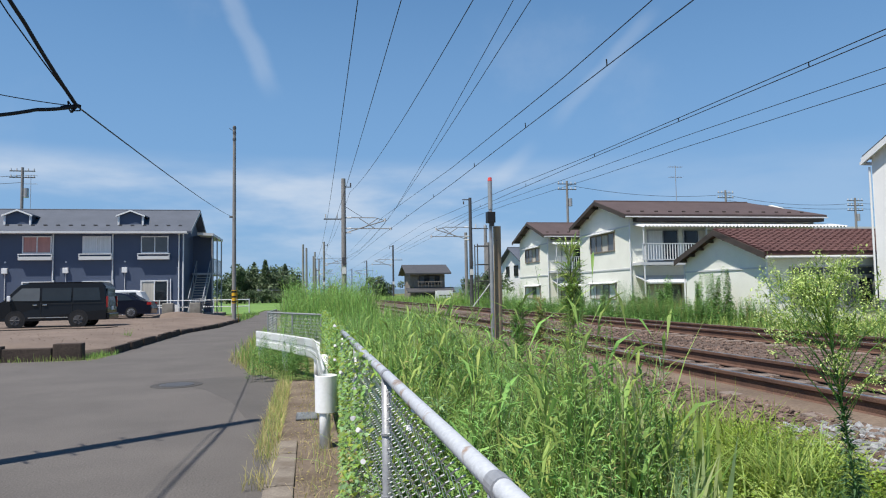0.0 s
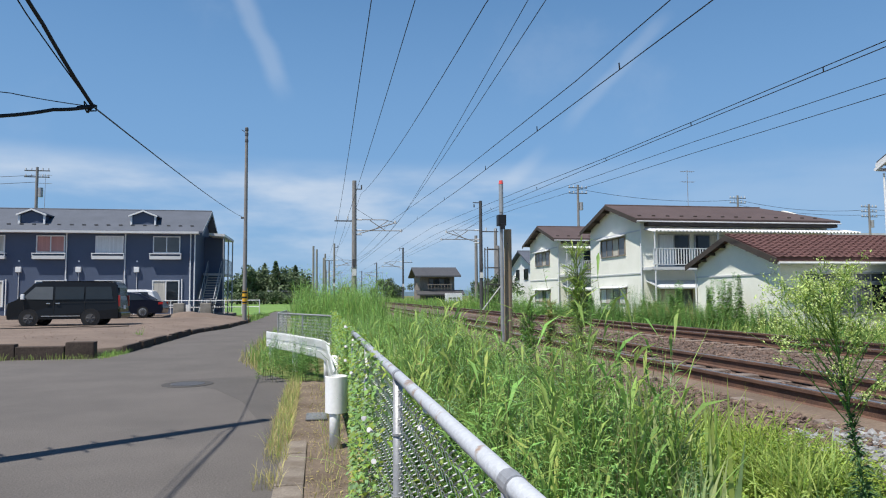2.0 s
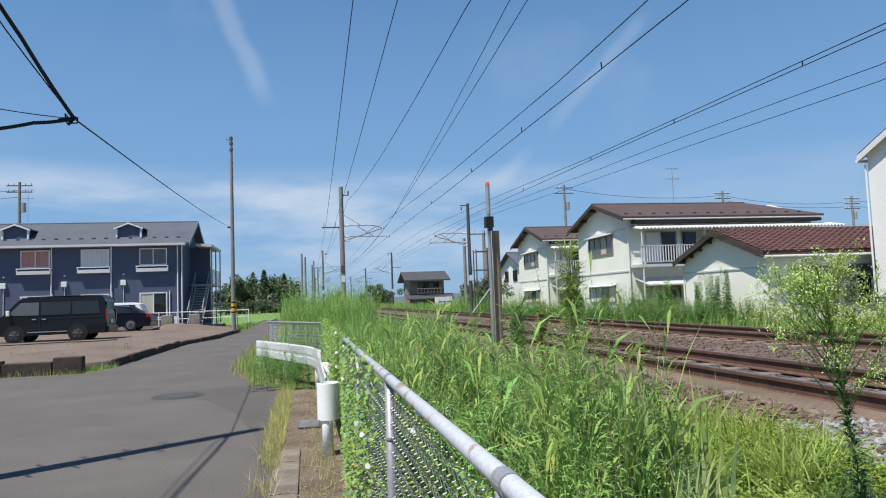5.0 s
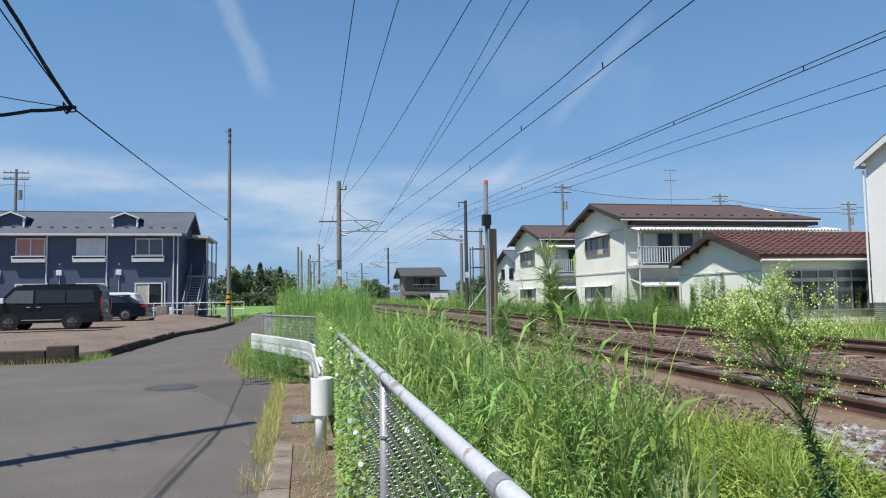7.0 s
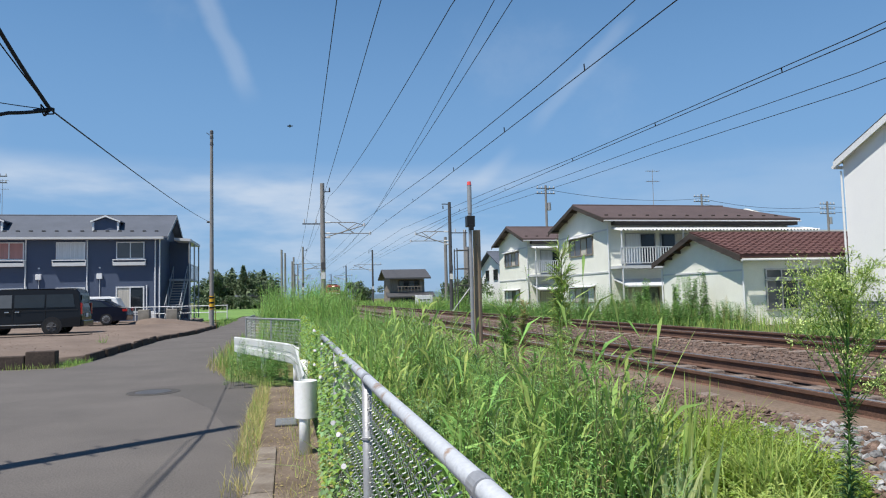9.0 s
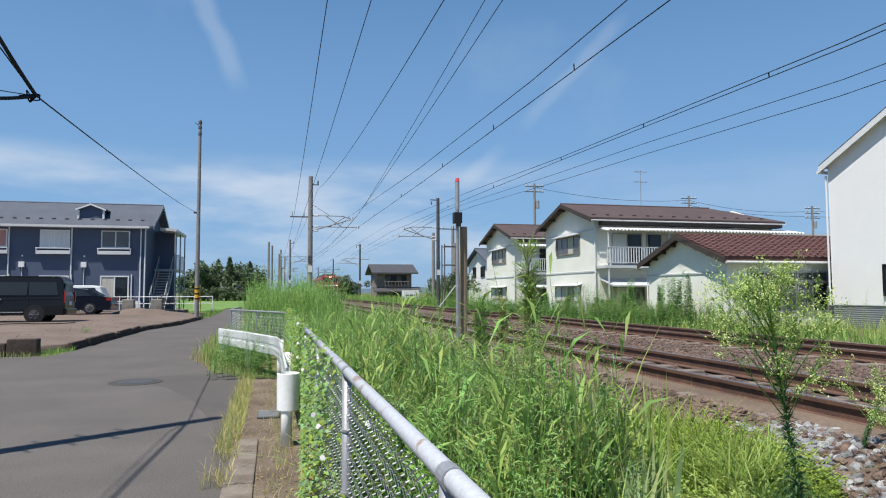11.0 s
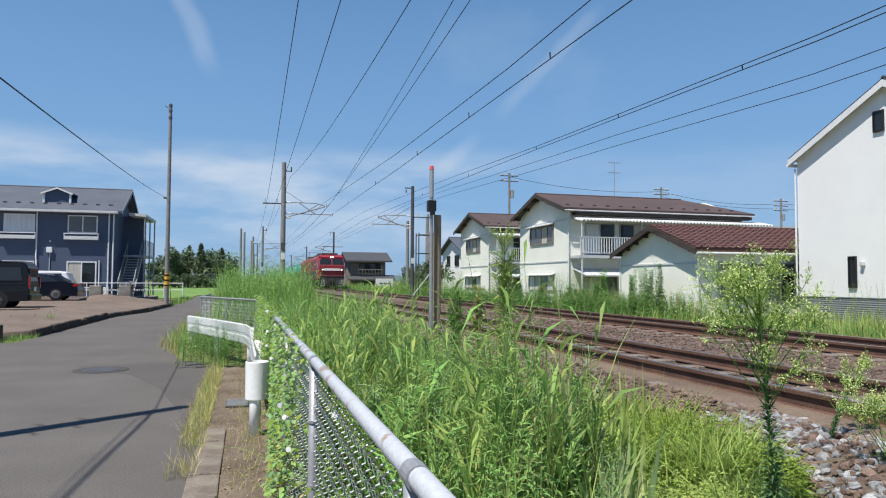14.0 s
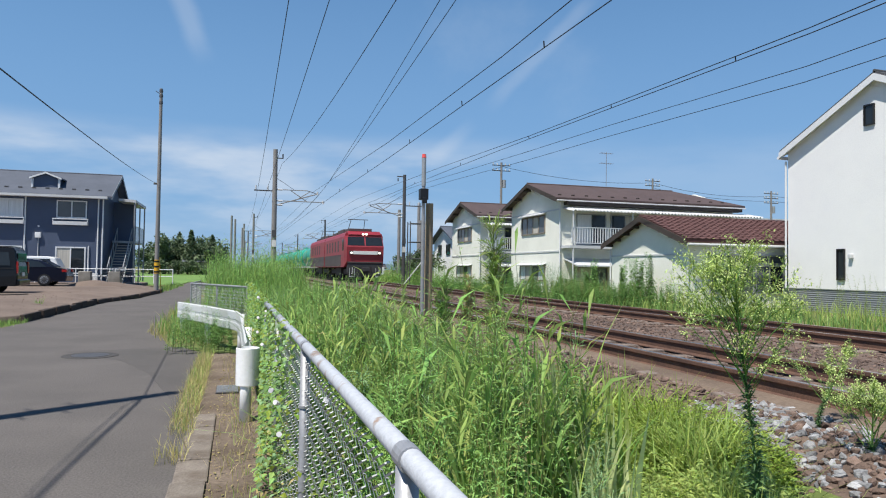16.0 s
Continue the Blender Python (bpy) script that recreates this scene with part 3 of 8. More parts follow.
def build_track():
    bm = new_bm()
    prism(bm, [(2.75, 0.20), (3.65, 0.52), (10.75, 0.52), (11.9, 0.30), (11.9, 0.1), (2.75, 0.1)], 1, -60, 520)
    bed = single("ballast_bed", bm, "ballastbed", "rust-brown crushed stone ballast bed of two tracks", "ballast", kind="structure")
    bm = new_bm()
    prism(bm, [(4.12, 0.50), (4.2, 0.55), (4.44, 0.565), (4.46, 0.50)], 1, -20, 80)
    single("cess_strip", bm, "sand", "smooth brown sand strip along the outer rail", "sand", kind="structure")
    # rails: foot, web and head in one profile
    prof = [(-0.062, 0), (0.062, 0), (0.058, 0.012), (0.012, 0.025), (0.010, 0.105), (0.033, 0.118), (0.033, 0.148), (0.026, 0.153), (-0.026, 0.153), (-0.033, 0.148), (-0.033, 0.118), (-0.010, 0.105), (-0.012, 0.025), (-0.058, 0.012)]
    for label, cx in (("near", NEAR), ("far", FAR)):
        track = thing("railway_track", "rusty narrow-gauge steel railway track on brown ballast", "railway track", (cx, 0, RAIL_Z), group="parallel tracks", kind="structure")
        for sx in (-0.566, 0.566):
            bm = new_bm()
            prism(bm, [(sx + x, z - 0.153) for x, z in prof], 1, -60, 520)
            rail = part("rail", bm, "rail_rust", track)
            bm = new_bm()
            box(bm, sx - 0.024, sx + 0.024, -60, 520, 0.0005, 0.002)
            part("running_surface", bm, "rail_top", rail)
        bm = new_bm()
        box(bm, -1.0, 1.0, -0.11, 0.11, -0.30, -0.150, 0.015)
        me = mesh_of("sleeper", bm, "sleeper")
        for i in range(110):
            s = new("sleeper", me)
            s.parent = track
            s.location = (random.uniform(-0.02, 0.02), -8 + i * 0.62, random.uniform(-0.012, 0.004))


build_ground()
build_edges()
build_track()

# ---- buildings ----
def gable_house(name, label, x0, x1, y0, y1, zb, ze, zr, wall, roof, over=0.45, ridge_dir="x", hip=None, wall_t=0.18):
    """A house with four real walls and a gabled roof whose ridge runs along x or y. Returns the thing; parts are in world coordinates."""
    h = thing(name, label, "house", (0, 0, 0))
    if ridge_dir == "x":
        ym = (y0 + y1) / 2
        gable = [(y0, zb), (y1, zb), (y1, ze), (ym, zr), (y0, ze)]
        for a in (x0, x1 - wall_t):
            bm = new_bm()
            prism(bm, gable, 0, a, a + wall_t)
            part("gable_wall", bm, wall, h)
        for a in (y0, y1 - wall_t):
            bm = new_bm()
            box(bm, x0 + wall_t + 0.002, x1 - wall_t - 0.002, a, a + wall_t, zb, ze)
            part("side_wall", bm, wall, h)
        sl = (zr - ze) / (ym - y0)
        t = 0.12
        for s in (-1, 1):
            ye = y0 - over if s < 0 else y1 + over
            zz = ze - over * sl
            xr = x1 + over - (hip if hip and hip > 0 else 0)
            bm = new_bm()
            lo = [bm.verts.new(p) for p in ((x0 - over, ye, zz + 0.02), (x1 + over, ye, zz + 0.02), (xr, ym, zr + 0.02), (x0 - over, ym, zr + 0.02))]
            hi = [bm.verts.new(v.co + Vector((0, 0, t))) for v in lo]
            bm.faces.new(lo), bm.faces.new(hi[::-1])
            for i in range(4):
                j = (i + 1) % 4
                bm.faces.new((lo[j], lo[i], hi[i], hi[j]))
            bmesh.ops.recalc_face_normals(bm, faces=bm.faces[:])
            part("roof_slope", bm, roof, h)
        if hip:
            bm = new_bm()
            vs = [bm.verts.new(p) for p in ((x1 + over, y0 - over, ze - over * sl + 0.14), (x1 + over, y1 + over, ze - over * sl + 0.14), (x1 + over - hip, ym, zr + 0.14))]
            bm.faces.new(vs)
            part("hip_slope", bm, roof, h)
        bm = new_bm()
        rod(bm, (x0 - over, ym, zr + 0.14), (x1 + over - (hip or 0), ym, zr + 0.14), 0.06)
        part("ridge_cap", bm, roof, h)
    else:
        xm = (x0 + x1) / 2
        gable = [(x0, zb), (x1, zb), (x1, ze), (xm, zr), (x0, ze)]
        for a in (y0, y1 - wall_t):
            bm = new_bm()
            prism(bm, gable, 1, a, a + wall_t)
            part("gable_wall", bm, wall, h)
        for a in (x0, x1 - wall_t):
            bm = new_bm()
            box(bm, a, a + wall_t, y0 + wall_t + 0.002, y1 - wall_t - 0.002, zb, ze)
            part("side_wall", bm, wall, h)
        sl = (zr - ze) / (xm - x0)
        for s in (-1, 1):
            xe = x0 - over if s < 0 else x1 + over
            zz = ze - over * sl
            bm = new_bm()
            prism(bm, [(xe, zz + 0.02), (xm, zr + 0.02), (xm, zr + 0.14), (xe, zz + 0.14)], 1, y0 - over, y1 + over)
            part("roof_slope", bm, roof, h)
    return h


def window_y(h, x0, x1, z0, z1, y, face=-1, panes=2, curtain=None, frame_mat="white_trim", fw=0.05, glass_mat="glass_dark"):
    """A sliding window in a wall that faces -y: frame proud of the wall, glass panes behind it."""
    w = new("window")
    w.parent = h
    bm = new_bm()
    for a in ((x0, x1, z0, z0 + fw), (x0, x1, z1 - fw, z1), (x0, x0 + fw, z0 + fw, z1 - fw), (x1 - fw, x1, z0 + fw, z1 - fw)):
        box(bm, a[0], a[1], y - 0.07, y + 0.02, a[2], a[3])
    for i in range(1, panes):
        xm = x0 + (x1 - x0) * i / panes
        box(bm, xm - fw * 0.45, xm + fw * 0.45, y - 0.06, y + 0.02, z0 + fw, z1 - fw)
    part("window_frame", bm, frame_mat, w)
    for i in range(panes):
        a, b = x0 + (x1 - x0) * i / panes + fw * 0.5, x0 + (x1 - x0) * (i + 1) / panes - fw * 0.5
        bm = new_bm()
        box(bm, a, b, y - 0.035 + 0.012 * (i % 2), y - 0.025 + 0.012 * (i % 2), z0 + fw * 0.5, z1 - fw * 0.5)
        g = curtain[i] if curtain else glass_mat
        part("pane", bm, g, w)
    return w


def window_x(h, y0, y1, z0, z1, x, panes=2, curtain=None, frame_mat="white_trim", fw=0.05, glass_mat="glass_dark"):
    """The same in a wall that faces -x."""
    w = new("window")
    w.parent = h
    bm = new_bm()
    for a in ((y0, y1, z0, z0 + fw), (y0, y1, z1 - fw, z1), (y0, y0 + fw, z0 + fw, z1 - fw), (y1 - fw, y1, z0 + fw, z1 - fw)):
        box(bm, x - 0.07, x + 0.02, a[0], a[1], a[2], a[3])
    for i in range(1, panes):
        ym = y0 + (y1 - y0) * i / panes
        box(bm, x - 0.06, x + 0.02, ym - fw * 0.45, ym + fw * 0.45, z0 + fw, z1 - fw)
    part("window_frame", bm, frame_mat, w)
    for i in range(panes):
        a, b = y0 + (y1 - y0) * i / panes + fw * 0.5, y0 + (y1 - y0) * (i + 1) / panes - fw * 0.5
        bm = new_bm()
        box(bm, x - 0.035 + 0.012 * (i % 2), x - 0.025 + 0.012 * (i % 2), a, b, z0 + fw * 0.5, z1 - fw * 0.5)
        part("pane", bm, curtain[i] if curtain else glass_mat, w)
    return w


def blue_apartments():
    X0, X1, Y0, Y1 = -30.0, -8.42, 49.73, 56.7
    h = gable_house("apartment_building", "navy blue two-storey apartment house with white-framed windows and slate roof", X0, X1, Y0, Y1, 0.40, 6.22, 7.84, "navy", "roof_slate", over=0.55)
    bm = new_bm()
    box(bm, X0 - 0.55, X1 + 0.30, Y0 - 0.64, Y0 - 0.54, 5.93, 6.08)
    part("gutter", bm, "fascia", h, "pale eaves gutter")
    bm = new_bm()
    box(bm, X0 - 0.40, X1 + 0.28, Y0 - 0.53, Y0 - 0.02, 5.93, 5.955)
    part("soffit", bm, "fascia", h)
    sl = (7.84 - 6.22) / 3.485
    for s in (-1, 1):
        bm = new_bm()
        ye, ym = (Y0 - 0.56, 53.215) if s < 0 else (Y1 + 0.56, 53.215)
        ze = 6.22 - 0.56 * sl
        prism(bm, [(ye, ze - 0.10), (ym, 7.84 - 0.08), (ym, 7.99), (ye, ze + 0.15)], 0, X1 + 0.553, X1 + 0.58)
        part("bargeboard", bm, "corrugated", h)
    # snow guards along the eave
    x = X1 - 0.3
    while x > X0:
        bm = new_bm()
        box(bm, x - 0.11, x + 0.11, 50.02, 50.10, 6.52, 6.60)
        part("snow_guard", bm, "steel_dark", h)
        x -= 0.78
    for i in range(6):
        xa = -11.19 - 3.68 * i
        xb = xa + 1.78
        window_y(h, xa, xb, 4.62, 5.78, Y0, curtain=(("glass_grey", "glass_grey"), ("curtain_white", "curtain_white"), ("curtain_pink", "curtain_pink"), ("glass_grey", "curtain"), ("curtain", "curtain"), ("glass_grey", "curtain"))[i], fw=0.07)
        box_ = new("window_box")
        box_.parent = h
        bm = new_bm()
        box(bm, xa - 0.16, xb + 0.10, Y0 - 0.30, Y0 - 0.25, 4.17, 4.40, 0.01)
        for xx in (xa - 0.16, xb + 0.05):
            box(bm, xx, xx + 0.05, Y0 - 0.245, Y0 - 0.005, 4.17, 4.40)
        part("panel", bm, "fascia", box_)
        bm = new_bm()
        box(bm, xa - 0.18, xb + 0.12, Y0 - 0.32, Y0 - 0.24, 4.53, 4.59)
        for xx in (xa - 0.17, xb + 0.06):
            box(bm, xx, xx + 0.05, Y0 - 0.24, Y0 - 0.005, 4.53, 4.59)
            box(bm, xx, xx + 0.05, Y0 - 0.30, Y0 - 0.25, 4.40, 4.53)
        part("rail", bm, "white_trim", box_)
        bm = new_bm()
        box(bm, xa - 0.1, xb + 0.05, Y0 - 0.245, Y0 - 0.01, 4.17, 4.20)
        part("floor", bm, "fascia", box_)
        window_y(h, xa, xb, 1.0, 2.76, Y0, curtain=(("curtain", "glass_dark"), ("curtain", "curtain_white"), ("glass_grey", "curtain"), ("curtain", "curtain"), ("curtain", "glass_dark"), ("curtain", "curtain"))[i], fw=0.08)
        # air-conditioner duct cover and small meter box
        bm = new_bm()
        box(bm, xa - 1.18, xa - 0.84, Y0 - 0.16, Y0 - 0.002, 3.30, 3.66, 0.02)
        part("vent_box", bm, "white_trim", h)
        bm = new_bm()
        rod(bm, (xa - 1.0, Y0 - 0.04, 0.5), (xa - 1.0, Y0 - 0.04, 3.3), 0.025)
        part("conduit", bm, "fascia", h)
        if i in (0, 2, 4):
            bm = new_bm()
            rod(bm, (xb + 0.10 if i else xa - 1.78, Y0 - 0.06, 2.4), (xb + 0.10 if i else xa - 1.78, Y0 - 0.06, 5.95), 0.045)
            part("downpipe", bm, "white_trim", h)
        bm = new_bm()
        rod(bm, (xb + 0.16, Y0 - 0.06, 0.45), (xb + 0.16, Y0 - 0.06, 2.85), 0.04)
        part("downpipe", bm, "white_trim", h)
        bm = new_bm()
        rod(bm, (xa - 1.3 + 0.3, Y0 - 0.03, 4.05), (xa - 1.3 + 0.3, Y0 - 0.08, 4.05), 0.06)
        part("vent_cap", bm, "white_trim", h)
    for xx in (-8.44, -8.72):
        bm = new_bm()
        rod(bm, (xx, Y0 - 0.07, 0.45), (xx, Y0 - 0.07, 5.95), 0.045)
        part("downpipe", bm, "white_trim", h)
    for xc in (-12.0, -19.1, -26.2):
        d = new("dormer")
        d.parent = h
        bm = new_bm()
        prism(bm, [(xc - 0.72, 6.6), (xc + 0.72, 6.6), (xc + 0.72, 7.25), (xc, 7.55), (xc - 0.72, 7.25)], 1, 50.35, 52.4)
        part("wall", bm, "navy", d)
        for s in (-1, 1):
            bm = new_bm()
            prism(bm, [(xc, 7.57), (xc + s * 0.92, 7.20), (xc + s * 0.92, 7.29), (xc, 7.67)], 1, 50.2, 52.6)
            part("roof_slope", bm, "roof_slate", d)
            bm = new_bm()
            prism(bm, [(xc, 7.53), (xc + s * 0.94, 7.15), (xc + s * 0.94, 7.26), (xc, 7.64)], 1, 50.15, 50.20)
            part("bargeboard", bm, "white_trim", d)
            bm = new_bm()
            box(bm, xc + s * 0.78 - 0.06, xc + s * 0.78 + 0.06, 50.25, 50.36, 6.55, 7.2)
            part("corner_board", bm, "white_trim", d)
    # landing roof and outside stair at the gable end
    bm = new_bm()
    prism(bm, [(X1 + 0.60, 6.22), (X1 + 1.70, 6.14), (X1 + 1.70, 5.96), (X1 + 0.60, 6.02)], 1, 51.6, 57.2)
    part("porch_roof", bm, "fascia", h, "pale flat roof over the outside stair")
    bm = new_bm()
    box(bm, X1 + 0.004, X1 + 1.45, 53.6, 53.75, 0.42, 6.1)
    part("stair_wall", bm, "navy", h)
    bm = new_bm()
    box(bm, X1 + 0.1, X1 + 1.6, 52.6, 57.0, 3.18, 3.32)
    part("landing", bm, "steel", h)
    stair = new("staircase")
    stair.parent = h
    for i in range(15):
        bm = new_bm()
        zz = 3.2 - i * 0.19
        box(bm, X1 + 0.45, X1 + 1.35, 52.4 - i * 0.24 + 0.02, 52.4 - i * 0.24 + 0.27, zz - 0.05, zz)
        part("tread", bm, "steel", stair)
    for xx in (X1 + 0.42, X1 + 1.36):
        bm = new_bm()
        prism(bm, [(52.65, 3.05), (52.65, 3.30), (48.9, 0.35 + 0.25), (48.9, 0.35)], 0, xx, xx + 0.03)
        part("stringer", bm, "steel", stair)
        bm = new_bm()
        rod(bm, (xx, 52.65, 4.2), (xx, 49.0, 1.45), 0.025)
        for k in range(6):
            f_ = k / 5
            rod(bm, (xx, 52.6 - 3.5 * f_, 3.2 - 2.65 * f_), (xx, 52.6 - 3.5 * f_, 4.15 - 2.65 * f_), 0.015, n=6)
        part("handrail", bm, "steel", stair)
    for yy in (51.7, 54.4, 57.0):
        bm = new_bm()
        rod(bm, (X1 + 1.62, yy, 0.4), (X1 + 1.62, yy, 6.1), 0.05)
        part("post", bm, "steel", h)
    bm = new_bm()
    for k in range(14):
        rod(bm, (X1 + 1.6, 52.7 + k * 0.33, 3.3), (X1 + 1.6, 52.7 + k * 0.33, 4.35), 0.013, n=6)
    rod(bm, (X1 + 1.6, 52.6, 4.35), (X1 + 1.6, 57.1, 4.35), 0.025)
    part("railing", bm, "steel", h)


def white_house(y0=35.3, first=True, x0=17.6, x1=29.3, zr=6.85, ze=5.76, depth=7.2):
    y1 = y0 + depth
    zb = 0.30
    h = gable_house("white_house", "cream-white two-storey wooden house with brown metal roof and balcony", x0, x1, y0, y1, zb, ze, zr, "cream", "roof_brown", over=0.50, hip=2.3 if first else None)
    sl = (zr - ze) / (depth / 2)
    ym = (y0 + y1) / 2
    for s in (-1, 1):
        bm = new_bm()
        ye = y0 - 0.52 if s < 0 else y1 + 0.52
        zz = ze - 0.52 * sl
        prism(bm, [(ye, zz - 0.12), (ym, zr - 0.10), (ym, zr + 0.13), (ye, zz + 0.11)], 0, x0 - 0.535, x0 - 0.503)
        part("bargeboard", bm, "eave_dark", h)
        for k in range(3):
            f_ = 0.15 + 0.36 * k
            yy, z_ = ye + (ym - ye) * f_, zz + (zr - zz) * f_
            part("rafter_end", box(new_bm(), x0 - 0.5, x0 - 0.003, yy - 0.05, yy + 0.05, z_ - 0.14, z_ - 0.02), "eave_dark", h)
    # belt line and lower line on the gable
    for z in (5.14, 2.75):
        bm = new_bm()
        box(bm, x0 - 0.035, x0 - 0.002, y0, y1, z - 0.04, z + 0.04)
        part("belt_board", bm, "fascia", h)
    window_x(h, y0 + 1.95, y0 + 5.4, 3.85, 4.95, x0, panes=4, frame_mat="wood_grey", fw=0.06, curtain=("glass_grey", "curtain", "glass_grey", "glass_grey"))
    bm = new_bm()
    prism(bm, [(x0 - 0.32, 5.0), (x0 - 0.003, 5.1), (x0 - 0.003, 5.06), (x0 - 0.32, 4.95)], 1, y0 + 1.85, y0 + 5.5)
    part("window_canopy", bm, "fascia", h)
    window_x(h, y0 + 1.9, y0 + 5.6, 1.0, 1.95, x0, panes=4, frame_mat="wood_grey", fw=0.06, curtain=("curtain_white", "glass_grey", "curtain", "curtain_white"))
    bm = new_bm()
    prism(bm, [(x0 - 0.30, 1.98), (x0 - 0.003, 2.08), (x0 - 0.003, 2.04), (x0 - 0.30, 1.94)], 1, y0 + 1.8, y0 + 5.7)
    part("window_canopy", bm, "fascia", h)
    # the long side: eave gutter, corrugated balcony canopy, balcony, lower lean-to roof
    bm = new_bm()
    rod(bm, (x0 - 0.5, y0 - 0.55, ze - 0.18), (x1 + 0.5, y0 - 0.55, ze - 0.18), 0.035)
    part("gutter", bm, "fascia", h)
    x = x0
    while x < x1:
        part("snow_guard", box(new_bm(), x - 0.10, x + 0.10, y0 + 0.10, y0 + 0.16, ze + 0.17, ze + 0.24), "eave_dark", h)
        x += 0.85
    bm = new_bm()
    box(bm, x0 + 0.2, x1 + 0.3, y0 - 0.5, y0 - 0.003, ze - 0.40, ze - 0.20)
    part("soffit", bm, "eave_dark", h)
    xb = x1 - 0.4 if first else x0 + 4.2
    bm = new_bm()
    n = int((xb + 1.6 - x0 - 0.15) / 0.11)
    top, bot = [], []
    for i in range(n + 1):
        x = x0 + 0.15 + i * 0.11
        z = 0.055 * (1 if i % 2 else -1)
        top.append((bm.verts.new((x, y0 - 1.35, 4.98 + z)), bm.verts.new((x, y0 - 0.01, 5.22 + z))))
    for a, b in zip(top, top[1:]):
        bm.faces.new((a[0], b[0], b[1], a[1]))
    r = bmesh.ops.extrude_face_region(bm, geom=bm.faces[:])
    for v in r["geom"]:
        if isinstance(v, bmesh.types.BMVert):
            v.co.z += 0.015
    part("balcony_canopy", bm, "fascia", h, "pale corrugated plastic canopy")
    bm = new_bm()
    box(bm, x0 + 0.05, xb, y0 - 1.15, y0 - 0.003, 2.90, 3.05)
    part("balcony_floor", bm, "fascia", h)
    for x in (x0 + 0.25, x0 + 4.0, xb - 0.2) if first else (x0 + 0.25, xb - 0.2):
        part("balcony_post", rod(new_bm(), (x, y0 - 1.1, zb), (x, y0 - 1.1, 5.0), 0.045), "fascia", h)
    for z in (3.18, 4.05):
        bm = new_bm()
        box(bm, x0 + 0.1, xb, y0 - 1.17, y0 - 1.12, z - 0.025, z + 0.025)
        part("balcony_rail", bm, "fascia", h)
    bal = new("balustrade")
    bal.parent = h
    bm = new_bm()
    box(bm, -0.022, 0.022, -0.016, 0.016, 0, 0.86)
    me = mesh_of("baluster", bm, "white_trim")
    x = x0 + 0.15
    while x < xb:
        o = new("baluster", me)
        o.parent = bal
        o.location = (x, y0 - 1.145, 3.19)
        x += 0.16
    for i in range(5 if first else 1):
        xa = x0 + 1.0 + i * 2.2
        if xa + 1.9 < xb:
            window_y(h, xa, xa + 1.9, 3.10, 4.92, y0, curtain=(("curtain_white", "glass_dark") if i % 2 == 0 else ("glass_dark", "curtain")), frame_mat="steel", fw=0.06)
    # ground floor: shutters in shade and a sloping lean-to roof
    bm = new_bm()
    prism(bm, [(y0 - 1.6, 1.95), (y0 - 0.003, 2.35), (y0 - 0.003, 2.28), (y0 - 1.6, 1.88)], 0, x0 + 0.25, xb)
    part("lean_to_roof", bm, "fascia", h)
    for i in range(3 if first else 1):
        window_y(h, x0 + 0.9 + i * 3.2, x0 + 3.0 + i * 3.2, 0.6, 1.85, y0, panes=2, frame_mat="wood_grey", curtain=("curtain", "glass_grey"))
    bm = new_bm()
    rod(bm, (x0 - 0.05, y0 - 0.06, zb), (x0 - 0.05, y0 - 0.06, ze - 0.3), 0.04)
    part("downpipe", bm, "white_trim", h)
    return h


